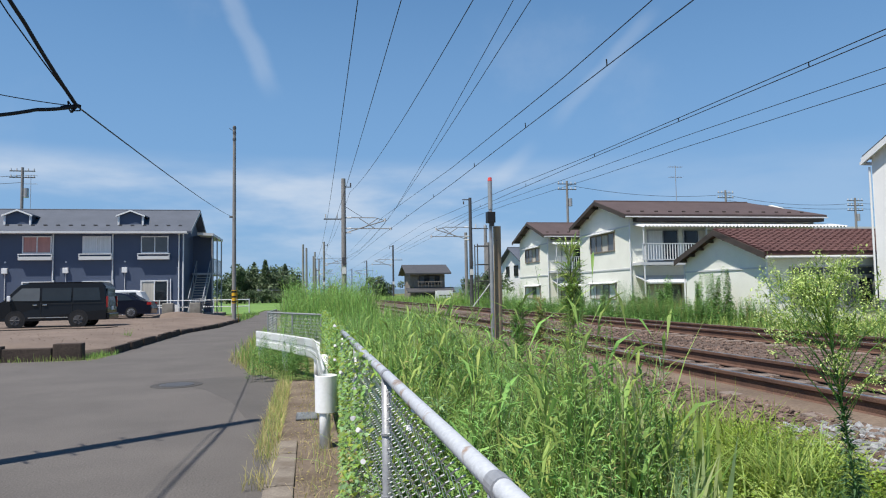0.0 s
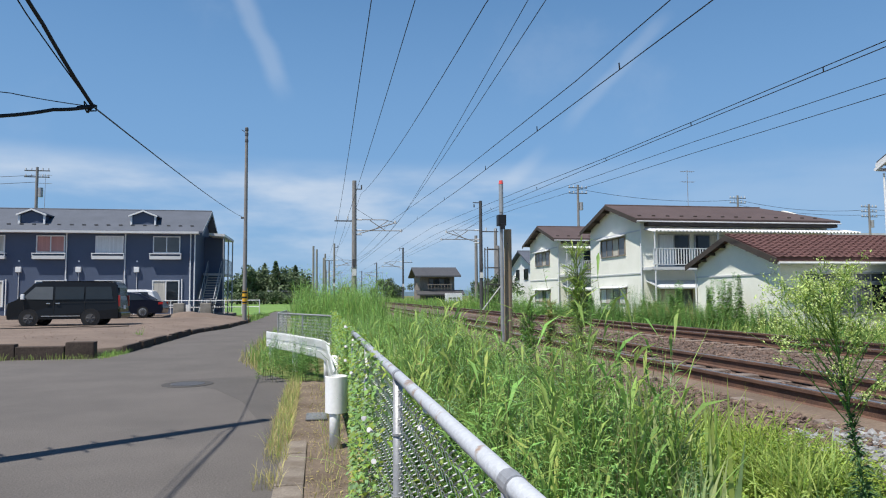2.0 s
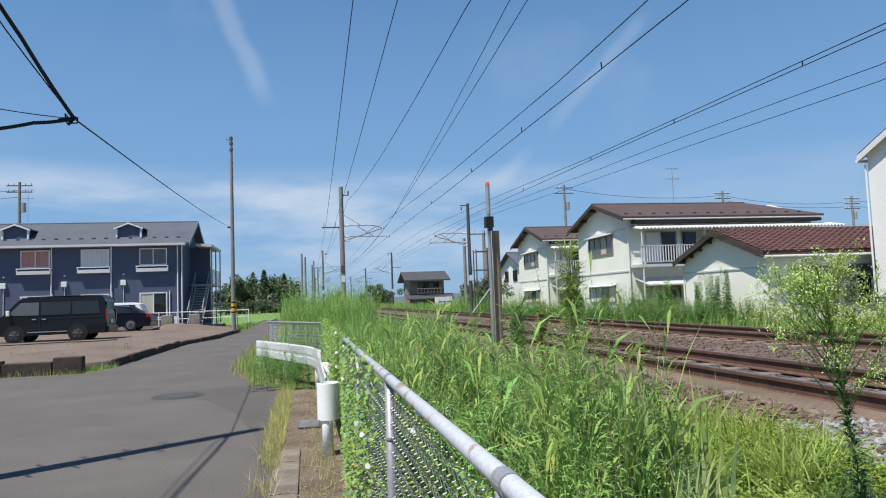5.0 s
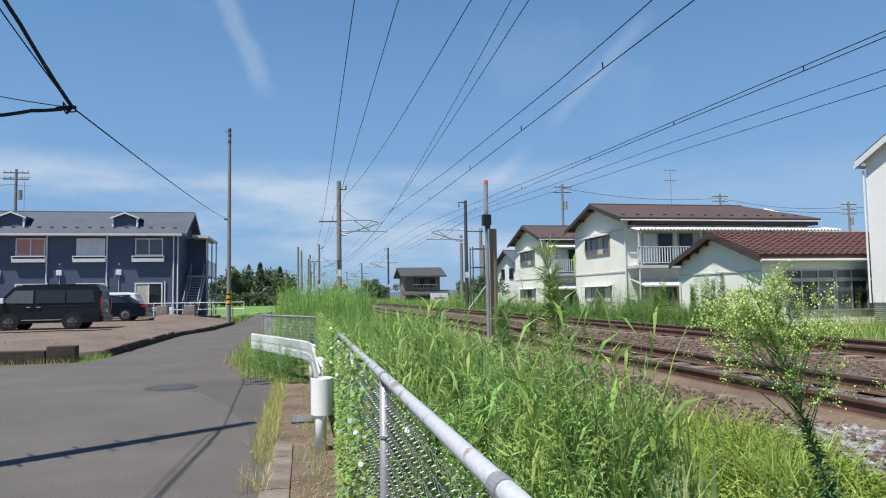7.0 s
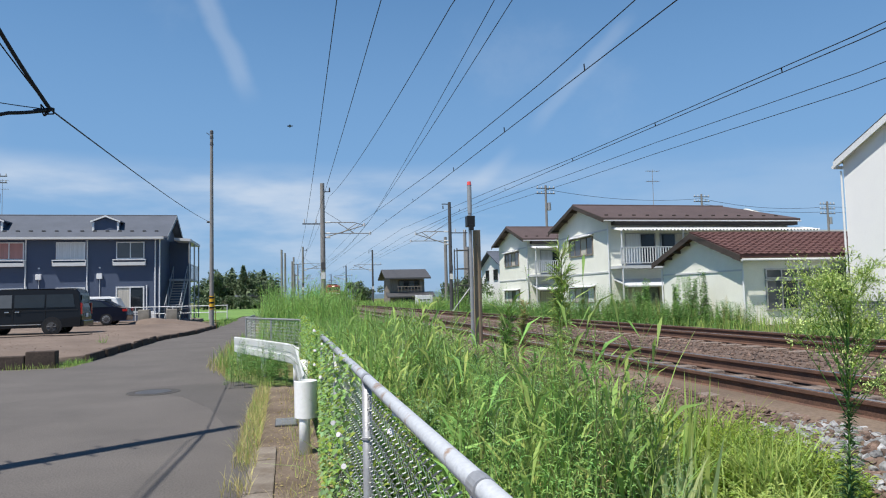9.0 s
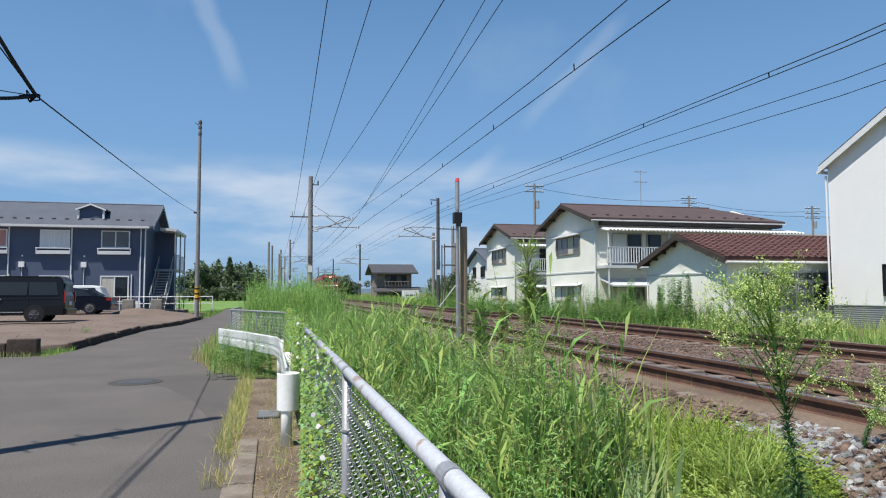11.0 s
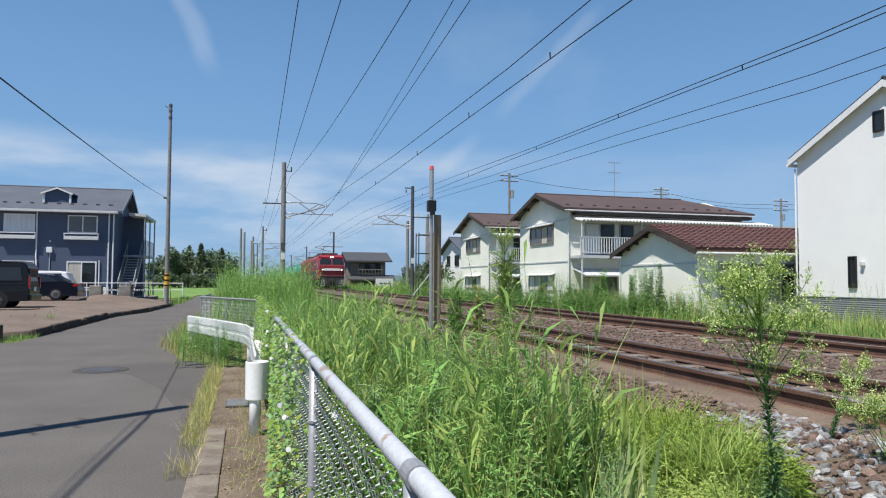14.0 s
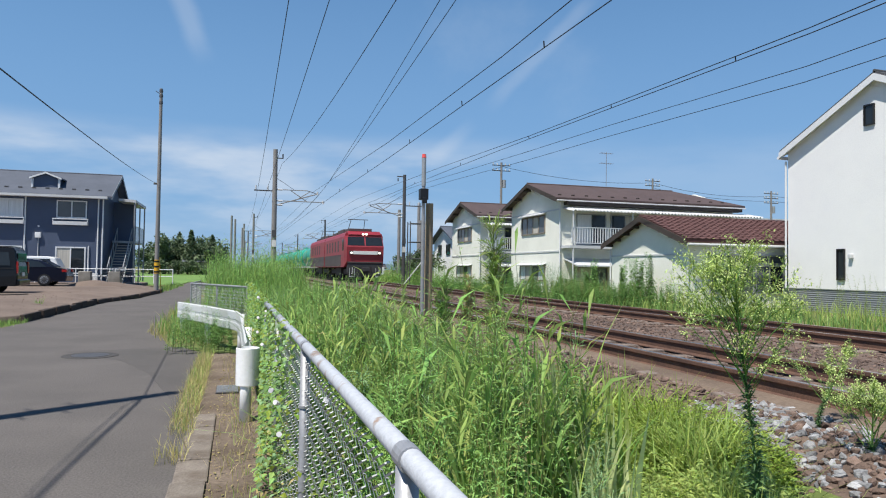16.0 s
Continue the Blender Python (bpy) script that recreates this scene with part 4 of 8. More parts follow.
def red_roof_house():
    x0, x1, y0, y1, zb, ze, zr = 15.42, 27.0, 20.85, 26.0, 0.35, 2.77, 3.66
    h = gable_house("low_house", "low cream house with rust-red tiled roof and long windows", x0, x1, y0, y1, zb, ze, zr, "cream", "roof_red", over=0.32)
    sl = (zr - ze) / ((y1 - y0) / 2)
    ym = (y0 + y1) / 2
    for s in (-1, 1):
        bm = new_bm()
        ye = y0 - 0.34 if s < 0 else y1 + 0.34
        zz = ze - 0.34 * sl
        prism(bm, [(ye, zz - 0.10), (ym, zr - 0.09), (ym, zr + 0.13), (ye, zz + 0.12)], 0, x0 - 0.355, x0 - 0.323)
        part("bargeboard", bm, "eave_dark", h)
    for f_ in (0.1, 0.32, 0.55, 0.8):
        for s in (-1, 1):
            ye = y0 - 0.22 if s < 0 else y1 + 0.22
            yy, z_ = ye + (ym - ye) * f_, ze - 0.22 * sl + (zr - ze + 0.22 * sl) * f_
            part("rafter_end", box(new_bm(), x0 - 0.31, x0 - 0.003, yy - 0.05, yy + 0.05, z_ - 0.13, z_ - 0.02), "eave_dark", h)
    bm = new_bm()
    box(bm, x0 - 0.03, x0 - 0.002, y0, y1, 2.24, 2.30)
    part("belt_board", bm, "fascia", h)
    bm = new_bm()
    rod(bm, (x0 - 0.3, y0 - 0.39, ze - 0.17), (x1 + 0.3, y0 - 0.39, ze - 0.17), 0.05)
    part("gutter", bm, "fascia", h)
    for yy in (y0 - 0.05, y1 + 0.05):
        part("downpipe", rod(new_bm(), (x0 - 0.04, yy, zb), (x0 - 0.04, yy, ze - 0.2), 0.035), "white_trim", h)
    for i in range(3):
        window_y(h, x0 + 0.85 + i * 2.0, x0 + 2.8 + i * 2.0, 1.95, 2.3, y0, panes=3, frame_mat="steel", glass_mat="glass_grey")
        window_y(h, x0 + 0.85 + i * 2.0, x0 + 2.8 + i * 2.0, 0.85, 1.92, y0, panes=3, frame_mat="steel", curtain=("glass_grey", "glass_dark", "glass_grey"))
    # interlocking roof tiles in courses, each course a row of shallow pans
    bm = new_bm()
    L_ = math.hypot(ym - (y0 - 0.34), zr - (ze - 0.34 * sl))
    rows_, cols_ = 13, 42
    tw, tl = (x1 + 0.64 - x0) / cols_, L_ / rows_
    ang = math.atan2(zr - (ze - 0.34 * sl), ym - (y0 - 0.34))
    tb = new_bm()
    prof = [(0, 0.0), (tw * 0.25, -0.012), (tw * 0.5, 0.0), (tw * 0.72, 0.022), (tw * 0.9, 0.022), (tw * 0.995, 0.0)]
    va = [tb.verts.new((x, 0, z + 0.03)) for x, z in prof] + [tb.verts.new((x, tl * 1.04, z + 0.005)) for x, z in prof]
    vb = [tb.verts.new((x, 0, -0.004)) for x, z in prof]
    k = len(prof)
    for i in range(k - 1):
        tb.faces.new((va[i], va[i + 1], va[k + i + 1], va[k + i]))
        tb.faces.new((vb[i], vb[i + 1], va[i + 1], va[i]))
    me = mesh_of("roof_tile", tb, "roof_red")
    slope = [o for o in h.children if o.name.startswith("roof_slope")][0]
    for r_ in range(rows_):
        for c_ in range(min(cols_, 23)):
            o = new("roof_tile", me)
            o.parent = slope
            d = r_ * tl
            o.location = (x0 - 0.32 + c_ * tw, y0 - 0.34 + d * math.cos(ang), ze - 0.34 * sl + 0.145 + d * math.sin(ang) + random.uniform(-0.003, 0.003))
            o.rotation_euler = (ang, 0, 0)


def right_house():
    x0, x1, y0, y1 = 19.2, 28.0, 12.8, 20.2
    h = gable_house("new_house", "new white two-storey house with dark slit windows and grey corrugated base", x0, x1, y0, y1, 1.10, 6.07, 7.85, "white_wall", "steel_dark", over=0.20)
    sl = 1.78 / 3.7
    for s in (-1, 1):
        bm = new_bm()
        ye = y0 - 0.21 if s < 0 else y1 + 0.21
        zz = 6.07 - 0.21 * sl
        prism(bm, [(ye, zz - 0.15), (16.5, 7.85 - 0.15), (16.5, 7.92), (ye, zz + 0.07)], 0, x0 - 0.235, x0 - 0.203)
        part("bargeboard", bm, "white_trim", h)
        bm = new_bm()
        prism(bm, [(ye, zz - 0.06), (16.5, 7.83), (16.5, 7.865), (ye, zz - 0.02)], 0, x0 - 0.20, x0 - 0.004)
        part("soffit", bm, "white_trim", h)
    bm = new_bm()
    rod(bm, (x0 - 0.2, y1 + 0.27, 5.86), (x1 + 0.2, y1 + 0.27, 5.86), 0.06)
    rod(bm, (x0 - 0.05, y1 + 0.06, 1.1), (x0 - 0.05, y1 + 0.06, 5.7), 0.035)
    part("gutter", bm, "white_trim", h)
    window_x(h, 17.76, 18.07, 1.42, 2.46, x0, panes=1, frame_mat="black", fw=0.04)
    window_x(h, 16.64, 17.02, 6.36, 7.03, x0, panes=1, frame_mat="black", fw=0.04)
    bm = new_bm()
    box(bm, x0 - 0.12, x0 - 0.002, 17.44, 17.58, 2.13, 2.29, 0.03)
    part("outside_lamp", bm, "fascia", h)
    # stepped horizontal siding boards on the visible gable
    for k in range(15):
        bm = new_bm()
        z = 1.12 + k * 0.455
        w0, w1 = y0, y1
        if z + 0.45 > 6.0:
            cut = (z + 0.45 - 6.0) / sl
            w0, w1 = y0 + cut, y1 - cut
        if w1 - w0 < 0.3:
            break
        prism(bm, [(x0 - 0.0062, z), (x0 - 0.001, z), (x0 - 0.001, z + 0.4545), (x0 - 0.006, z + 0.4545)], 1, w0, w1)
        part("siding_board", bm, "white_wall", h)
    # corrugated base
    bm = new_bm()
    prev = None
    for k in range(24):
        z = 0.30 + k * 0.035
        d = 0.012 if k % 2 else 0.0
        cur = (bm.verts.new((x0 + 0.03 - d, y0, z)), bm.verts.new((x0 + 0.03 - d, y1, z)), bm.verts.new((x1, y1, z)))
        if prev:
            bm.faces.new((prev[0], prev[1], cur[1], cur[0]))
            bm.faces.new((prev[1], prev[2], cur[2], cur[1]))
        prev = cur
    part("base_wall", bm, "corrugated", h, "grey horizontal corrugated metal base")


def far_house():
    h = thing("old_house", "weathered two-storey wooden house with dark tiled roof", "house", (0, 0, 0))
    x0, x1, y0, y1 = 14.0, 18.9, 95.0, 101.0
    bm = new_bm()
    box(bm, x0, x1, y0, y1, 0.3, 4.25)
    part("wall", bm, "wood_grey", h)
    bm = new_bm()
    prism(bm, [(y0 - 0.9, 4.15), (y0 + 3.0, 5.45), (y1 + 0.9, 4.15), (y1 + 0.9, 4.35), (y0 + 3.0, 5.65), (y0 - 0.9, 4.35)], 0, x0 - 0.8, x1 + 0.8)
    part("roof", bm, "steel_dark", h)
    bm = new_bm()
    prism(bm, [(y0 - 1.6, 1.75), (y0 - 0.004, 2.35), (y0 - 0.004, 2.2), (y0 - 1.6, 1.6)], 0, x0 - 0.6, x1 + 1.2)
    part("lean_to_roof", bm, "steel_dark", h)
    window_y(h, 15.2, 18.2, 2.7, 4.0, y0, panes=4, frame_mat="eave_dark", curtain=("glass_grey", "glass_dark", "glass_grey", "glass_dark"), fw=0.1)
    bm = new_bm()
    for k in range(8):
        box(bm, 15.0 + k * 0.46, 15.06 + k * 0.46, y0 - 0.9, y0 - 0.84, 2.35, 3.1)
    box(bm, 14.9, 18.4, y0 - 0.92, y0 - 0.82, 3.05, 3.15)
    part("balcony_railing", bm, "wood_grey", h)
    window_y(h, 14.6, 18.4, 0.6, 1.6, y0, panes=3, frame_mat="wood_grey", curtain=("glass_grey", "glass_dark", "glass_grey"))


blue_apartments()
white_house()
white_house(48.6, False, x1=26.0, zr=6.88, ze=5.78, depth=7.0)
red_roof_house()
right_house()
far_house()


def back_house():
    h = gable_house("white_house_far", "small white house with dark blue-grey roof behind the others", 19.0, 26.0, 59.0, 66.0, 0.3, 4.3, 5.6, "white_wall", "roof_slate", over=0.45)
    window_x(h, 60.6, 61.8, 3.0, 4.0, 19.0, frame_mat="black")
    window_x(h, 63.4, 64.4, 3.0, 4.0, 19.0, frame_mat="black")


back_house()

# ---- poles and wires ----
def utility_pole():
    p = thing("utility_pole", "tall slim concrete utility pole with yellow and black band", "utility pole", (-4.4, 43.1, 0.0))
    bm = new_bm()
    rod(bm, (0, 0, -0.1), (0, 0, 12.0), 0.135, 0.085, 16)
    part("shaft", bm, "pole_concrete", p, smooth=False)
    bm = new_bm()
    rod(bm, (0, 0, 1.15), (0, 0, 1.95), 0.142, 0.138, 16)
    part("warning_band", bm, "yellow", p, "yellow and black warning band")
    for z in (1.25, 1.55, 1.85):
        part("stripe", rod(new_bm(), (0, 0, z - 0.05), (0, 0, z + 0.05), 0.145, 0.145, 16), "black", p)
    for z in (11.2, 11.6, 11.9):
        part("collar", rod(new_bm(), (0, 0, z - 0.1), (0, 0, z + 0.05), 0.11, 0.10, 12), "steel_dark", p)
    part("top_fitting", rod(new_bm(), (-0.3, 0, 11.85), (0.05, 0, 11.6), 0.02), "steel_dark", p)
    bm = new_bm()
    rod(bm, (-0.28, 0, 6.4), (0.1, 0, 6.4), 0.06)
    part("cable_clamp", bm, "steel_dark", p)
    bm = new_bm()
    rod(bm, (0.24, 0.3, 0), (0.13, 0.05, 2.1), 0.022)
    part("guy_guard", bm, "yellow", p, "yellow guy-wire guard tube")
    return p


def catenary_pole(x, y, top, side, name="catenary_pole", r=0.19, arms=True, z0=0.4, label="weathered concrete catenary pole with cantilever bracket"):
    """side: +1 when the track lies towards +x."""
    p = thing(name, label, "catenary pole", (x, y, z0), group="catenary poles")
    bm = new_bm()
    rod(bm, (0, 0, -0.3), (0, 0, top - z0), r, r * 0.8, 14)
    part("shaft", bm, "pole_concrete" if side > 0 else "steel_dark", p)
    if not arms:
        return p
    s = side
    reach = 2.9
    bm = new_bm()
    h = 6.9 - z0
    rod(bm, (0, 0, h + 0.05), (s * 2.2, 0, h + 0.05), 0.03)
    rod(bm, (0, 0, h - 1.05), (s * reach, 0, h - 0.15), 0.035)
    rod(bm, (0, 0, h - 0.72), (s * 3.4, 0, h - 0.72), 0.03)
    rod(bm, (s * 1.1, 0, h - 0.0), (s * 2.2, 0, h - 0.72), 0.028)
    rod(bm, (s * 1.3, 0, h - 0.72), (s * 2.4, 0, h + 0.0), 0.028)
    part("cantilever", bm, "pole_concrete", p)
    for q in ((0.18, 0, h - 0.72), (0.18, 0, h + 0.05), (0.18, 0, h - 1.0)):
        part("insulator", rod(new_bm(), (s * q[0], 0, q[2]), (s * (q[0] + 0.35), 0, q[2]), 0.06), "fascia", p)
    for q in ((s * reach, 0, h - 0.1), (s * 3.3, 0, h - 0.72)):
        part("insulator", rod(new_bm(), (q[0], 0, q[2] - 0.1), (q[0], 0, q[2] + 0.1), 0.07), "fascia", p)
    bm = new_bm()
    box(bm, -s * 1.35 - 0.03, 0.03, -0.04, 0.04, h - 0.1, h - 0.02) if s > 0 else box(bm, -0.03, 1.5, -0.04, 0.04, h - 0.1, h - 0.02)
    part("crossarm", bm, "steel_dark", p)
    bm = new_bm()
    rod(bm, (0, 0, h + 0.9), (s * 1.3, 0, h + 0.08), 0.014, n=6)
    part("stay", bm, "steel_dark", p)
    part("steady_arm", rod(new_bm(), (s * 2.2, 0, h + 0.05), (s * reach, 0, h - 0.15), 0.022, n=6), "steel_dark", p)
    for z, mt in ((2.6, "loco_white"), (3.3, "steel_dark")):
        part("number_plate", box(new_bm(), -0.14, 0.14, -r - 0.02, -r + 0.02, z, z + 0.45), mt, p)
    for d in (0.45, 1.25):
        part("insulator", rod(new_bm(), (-s * d, 0, h), (-s * d, 0, h + 0.28), 0.05), "fascia", p)
    bm = new_bm()
    box(bm, -0.05, 0.55, -0.03, 0.03, top - z0 - 0.62, top - z0 - 0.56) if s > 0 else box(bm, -0.65, 0.05, -0.03, 0.03, top - z0 - 0.2, top - z0 - 0.12)
    rod(bm, (0.5 if s > 0 else -0.55, 0, top - z0 - 0.55), (0.5 if s > 0 else -0.55, 0, top - z0 - 0.3), 0.05)
    part("bracket", bm, "steel_dark", p)
    return p


def wire(name, pts, r, label, sag=0.0, n=14, group=""):
    """A cable through pts as a thin tube, hanging by sag between each pair."""
    cu = bpy.data.curves.new(name, "CURVE")
    cu.dimensions, cu.bevel_depth, cu.bevel_resolution = "3D", r, 1
    sp = cu.splines.new("POLY")
    out = []
    for a, b in zip(pts, pts[1:]):
        a, b = Vector(a), Vector(b)
        for i in range(n):
            u = i / n
            q = a.lerp(b, u)
            q.z -= sag * 4 * u * (1 - u)
            out.append(q)
    out.append(Vector(pts[-1]))
    sp.points.add(len(out) - 1)
    for p_, q in zip(sp.points, out):
        p_.co = (*q, 1)
    me = bpy.data.meshes.new_from_object(bpy.data.objects.new(name, cu))
    me.materials.clear()
    me.materials.append(M["wire"])
    return tagged(new(name, me), label, "cable", group)


def build_poles():
    utility_pole()
    p = thing("utility_pole", "concrete utility pole holding the telephone cables", "utility pole", (-4.37, 0.3, 0.0))
    part("shaft", rod(new_bm(), (0, 0, -0.1), (0, 0, 9.0), 0.16, 0.11, 14), "pole_concrete", p)
    part("cable_clamp", rod(new_bm(), (-0.2, 0.05, 7.6), (0.2, 0.05, 7.6), 0.05), "steel_dark", p)
    q = thing("utility_pole", "concrete utility pole with step bolts beside the side road", "utility pole", (-4.28, 6.72, 0.0))
    part("shaft", rod(new_bm(), (0, 0, -0.1), (0, 0, 9.0), 0.16, 0.11, 14), "pole_concrete", q)
    for k in range(11):
        d = 0.24 if k % 2 else -0.24
        part("step_bolt", rod(new_bm(), (0, 0, 2.2 + k * 0.45), (d * 0.7, -d, 2.2 + k * 0.45), 0.014, n=6), "steel_dark", q)
    part("cable_clamp", rod(new_bm(), (-0.2, 0.0, 3.12), (0.2, 0.0, 3.12), 0.05), "steel_dark", q)
    catenary_pole(2.45, 48.2, 9.7, 1)
    catenary_pole(13.2, 55.0, 9.4, -1, r=0.16, label="dark steel catenary pole with cantilever bracket")
    for y in (100, 150, 205, 260):
        catenary_pole(2.3, y + 3, 9.4, 1, r=0.18)
        catenary_pole(13.2, y + 8, 9.2, -1, r=0.16, label="dark steel catenary pole with cantilever bracket")
    for x, y, top in ((-0.8, 110, 9.5), (-0.3, 118, 9.5), (1.0, 140, 9.3), (1.2, 128, 9.4), (16.5, 62, 6.2), (17.2, 74, 8.2), (18.4, 70, 8.6)):
        catenary_pole(x, y, top, 1, name="pole", r=0.20, arms=False, z0=0.0, label="plain concrete pole beside the railway")
    # signal lamp post with a red-topped lamp and black box, and a cut-off wooden pole beside it
    p = thing("signal_post", "grey steel signal post with red lamp top and black box", "signal post", (3.92, 14.4, 0.42))
    bm = new_bm()
    rod(bm, (0, 0, -0.2), (0, 0, 3.0), 0.042, 0.040, 12)
    part("post", bm, "galv", p)
    bm = new_bm()
    rod(bm, (0, 0, 2.98), (0, 0, 3.60), 0.048, 0.048, 14)
    part("lamp_tube", bm, "steel", p)
    bm = new_bm()
    rod(bm, (0, 0, 3.60), (0, 0, 3.68), 0.052, 0.04, 14)
    part("lamp_top", bm, "red_lens", p, "red lamp cap")
    bm = new_bm()
    box(bm, -0.09, 0.09, -0.09, 0.09, 2.68, 2.92, 0.012)
    box(bm, -0.05, 0.05, -0.13, -0.09, 2.60, 2.72, 0.008)
    part("control_box", bm, "black", p, "black control box")
    q = thing("wooden_pole", "cut-off weathered wooden pole beside the track", "pole", (4.09, 14.55, 0.42))
    bm = new_bm()
    rod(bm, (0, 0, -0.2), (0.01, 0, 2.62), 0.092, 0.085, 14)
    part("shaft", bm, "wood_pole", q)
    bm = new_bm()
    for z, a in ((2.3, 0.3), (1.7, 0.3), (1.1, 0.3)):
        rod(bm, (-0.02, -0.06, z), (-0.02, -0.085, z), 0.012, n=8)
    part("bolt", bm, "steel_dark", q)


def build_wires():
    # messenger and contact wire of each track, tied by short droppers
    runs = ((NEAR + 0.08, ((-40, 6.6), (9.5, 5.98), (13, 5.95), (24, 6.12), (48.2, 6.95), (103, 6.9), (160, 6.9), (400, 6.9)), ((-40, 5.5), (8, 5.52), (24, 5.55), (48.2, 5.75), (103, 5.8), (400, 5.8))),
            (FAR, ((-40, 5.9), (9.2, 5.74), (15.6, 5.90), (20.8, 6.04), (30.5, 6.42), (55, 7.2), (108, 7.0), (400, 7.0)), ((-40, 5.6), (9.2, 5.65), (20.8, 5.95), (30.5, 6.15), (55, 6.5), (108, 5.9), (400, 5.9))))
    for x, mess, cont in runs:
        wire("messenger_wire", [(x, y, z) for y, z in mess], 0.009, "thin dark messenger wire over the contact wire", n=4, group="overhead wires")
        wire("contact_wire", [(x + 0.02, y, z) for y, z in cont], 0.009, "thin dark overhead contact wire", n=4, group="overhead wires")
        for y in (11.0, 15.6, 20.8, 28.0, 36.0):
            def height(run):
                for (ya, za), (yb, zb) in zip(run, run[1:]):
                    if ya <= y <= yb:
                        return za + (zb - za) * (y - ya) / (yb - ya)
            zc, zm = height(cont), height(mess)
            wire("dropper", [(x + 0.02, y, zc), (x + 0.01, y, zc + min(0.12, zm - zc))], 0.012, "short dropper clip on the overhead wire", n=1, group="overhead wires")
    feeders = [((1.34, 48.2, 7.0), 0.171, 2.29, 1.0), ((1.95, 48.2, 7.0), 0.317, 2.26, 1.95), ((2.9, 48.2, 8.75), 0.56, 2.23, 3.05),
               ((5.9, 48.2, 7.3), 0.697, 2.20, 4.6), ((5.6, 48.2, 6.9), 0.757, 2.20, 4.75),]
    for x, run in ((13.6, ((-30, 6.9), (13.7, 6.8), (23.1, 7.2), (30.9, 7.44), (45.2, 7.98), (55, 8.3), (110, 8.0))), (14.0, ((-30, 6.6), (14.2, 6.56), (23.8, 6.94), (31.8, 7.19), (46.6, 7.77), (55, 8.0), (110, 7.8)))):
        wire("feeder_wire", [(x, y, z) for y, z in run], 0.010, "dark feeder wire strung along the railway poles", n=4, group="overhead wires")
    for end, ra, rb, x in feeders:
        h = x / ra
        mid = Vector((x, rb * h, 1.6 + h))
        e = Vector(end)
        d = (mid - e)
        back = mid + d * 1.4 + Vector((0, 0, 0.35))
        wire("feeder_wire", [end, tuple(mid), tuple(back)], 0.010, "dark feeder wire strung along the railway poles", sag=0.40 if x == 3.05 else 0.12, group="overhead wires")
        wire("feeder_wire", [end, (end[0], end[1] + 55, end[2]), (end[0], end[1] + 110, end[2])], 0.010, "dark feeder wire strung along the railway poles", sag=0.5, group="overhead wires")
    # telephone cables that meet in a tangled joint over the road and climb to a pole beside the camera
    J = (-2.46, 7.98, 3.70)
    wire("telephone_cable", [J, (-2.75, 7.32, 4.35), (-3.05, 6.66, 5.04), (-3.74, 4.0, 6.4), (-4.35, 0.4, 7.6)], 0.021, "thick black bundled telephone cable over the road", sag=0.02)
    wire("thin_cable", [J, (-2.89, 7.28, 4.43), (-3.2, 6.62, 5.14), (-3.86, 4.0, 6.5), (-4.42, 0.4, 7.7)], 0.007, "thin cable beside the thick telephone cable", sag=0.01)
    wire("service_cable", [J, (-4.5, 43.1, 6.4)], 0.009, "black service cable running to the utility pole", sag=0.12, n=24)
    wire("side_cable", [J, (-2.78, 7.75, 3.59), (-3.18, 7.43, 3.42), (-3.92, 6.90, 3.13), (-4.16, 6.74, 3.10)], 0.020, "black cable branching off over the side road", sag=0.01)
    wire("thin_cable", [J, (-3.10, 7.50, 3.68), (-4.16, 6.76, 3.62)], 0.005, "thin cable over the side road", sag=0.01)
    bm = new_bm()
    r = random.Random(8)
    last = Vector(J)
    for k in range(14):
        q = Vector(J) + Vector((r.uniform(-0.10, 0.04), r.uniform(-0.06, 0.06), r.uniform(-0.07, 0.05)))
        rod(bm, last, q, 0.008, 0.008, 5)
        last = q
    rod(bm, Vector(J) + Vector((-0.16, 0, -0.02)), Vector(J) + Vector((0.02, 0, 0.01)), 0.022, 0.018, 8)
    single("cable_joint", bm, "wire", "tangled black joint where the telephone cables meet", "cable joint")


# ---- chain-link fences and guardrail ----
def chain_link(bm, x0, y0, x1, y1, z0, z1, pitch, r):
    """Zig-zag wires standing side by side, each hooked into the next."""
    L_ = math.hypot(x1 - x0, y1 - y0)
    ux, uy = (x1 - x0) / L_, (y1 - y0) / L_
    nx, ny = -uy, ux
    cols = int(L_ / pitch)
    rows_ = int((z1 - z0) / pitch)
    t = 0.0058
    for c in range(cols):
        prev = None
        for k in range(rows_ * 2 + 1):
            a = (c + (1.03 if k % 2 else -0.03)) * pitch
            turn = 1 if k % 2 else -1
            for off, dz in ((-turn * t, -0.06), (turn * t, 0.06)):
                q = (x0 + ux * a + nx * off, y0 + uy * a + ny * off, z0 + max(0.0, (k + dz) * pitch * 0.5))
                ring = [bm.verts.new((q[0] + ux * dx * r + nx * dn * r, q[1] + uy * dx * r + ny * dn * r, q[2] + dz_ * r)) for dx, dn, dz_ in ((-1, 0, 0), (0, 0.8, 1.2), (1, 0, 0), (0, -0.8, -1.2))]
                if prev:
                    for i in range(4):
                        j = (i + 1) % 4
                        bm.faces.new((prev[i], prev[j], ring[j], ring[i]))
                prev = ring


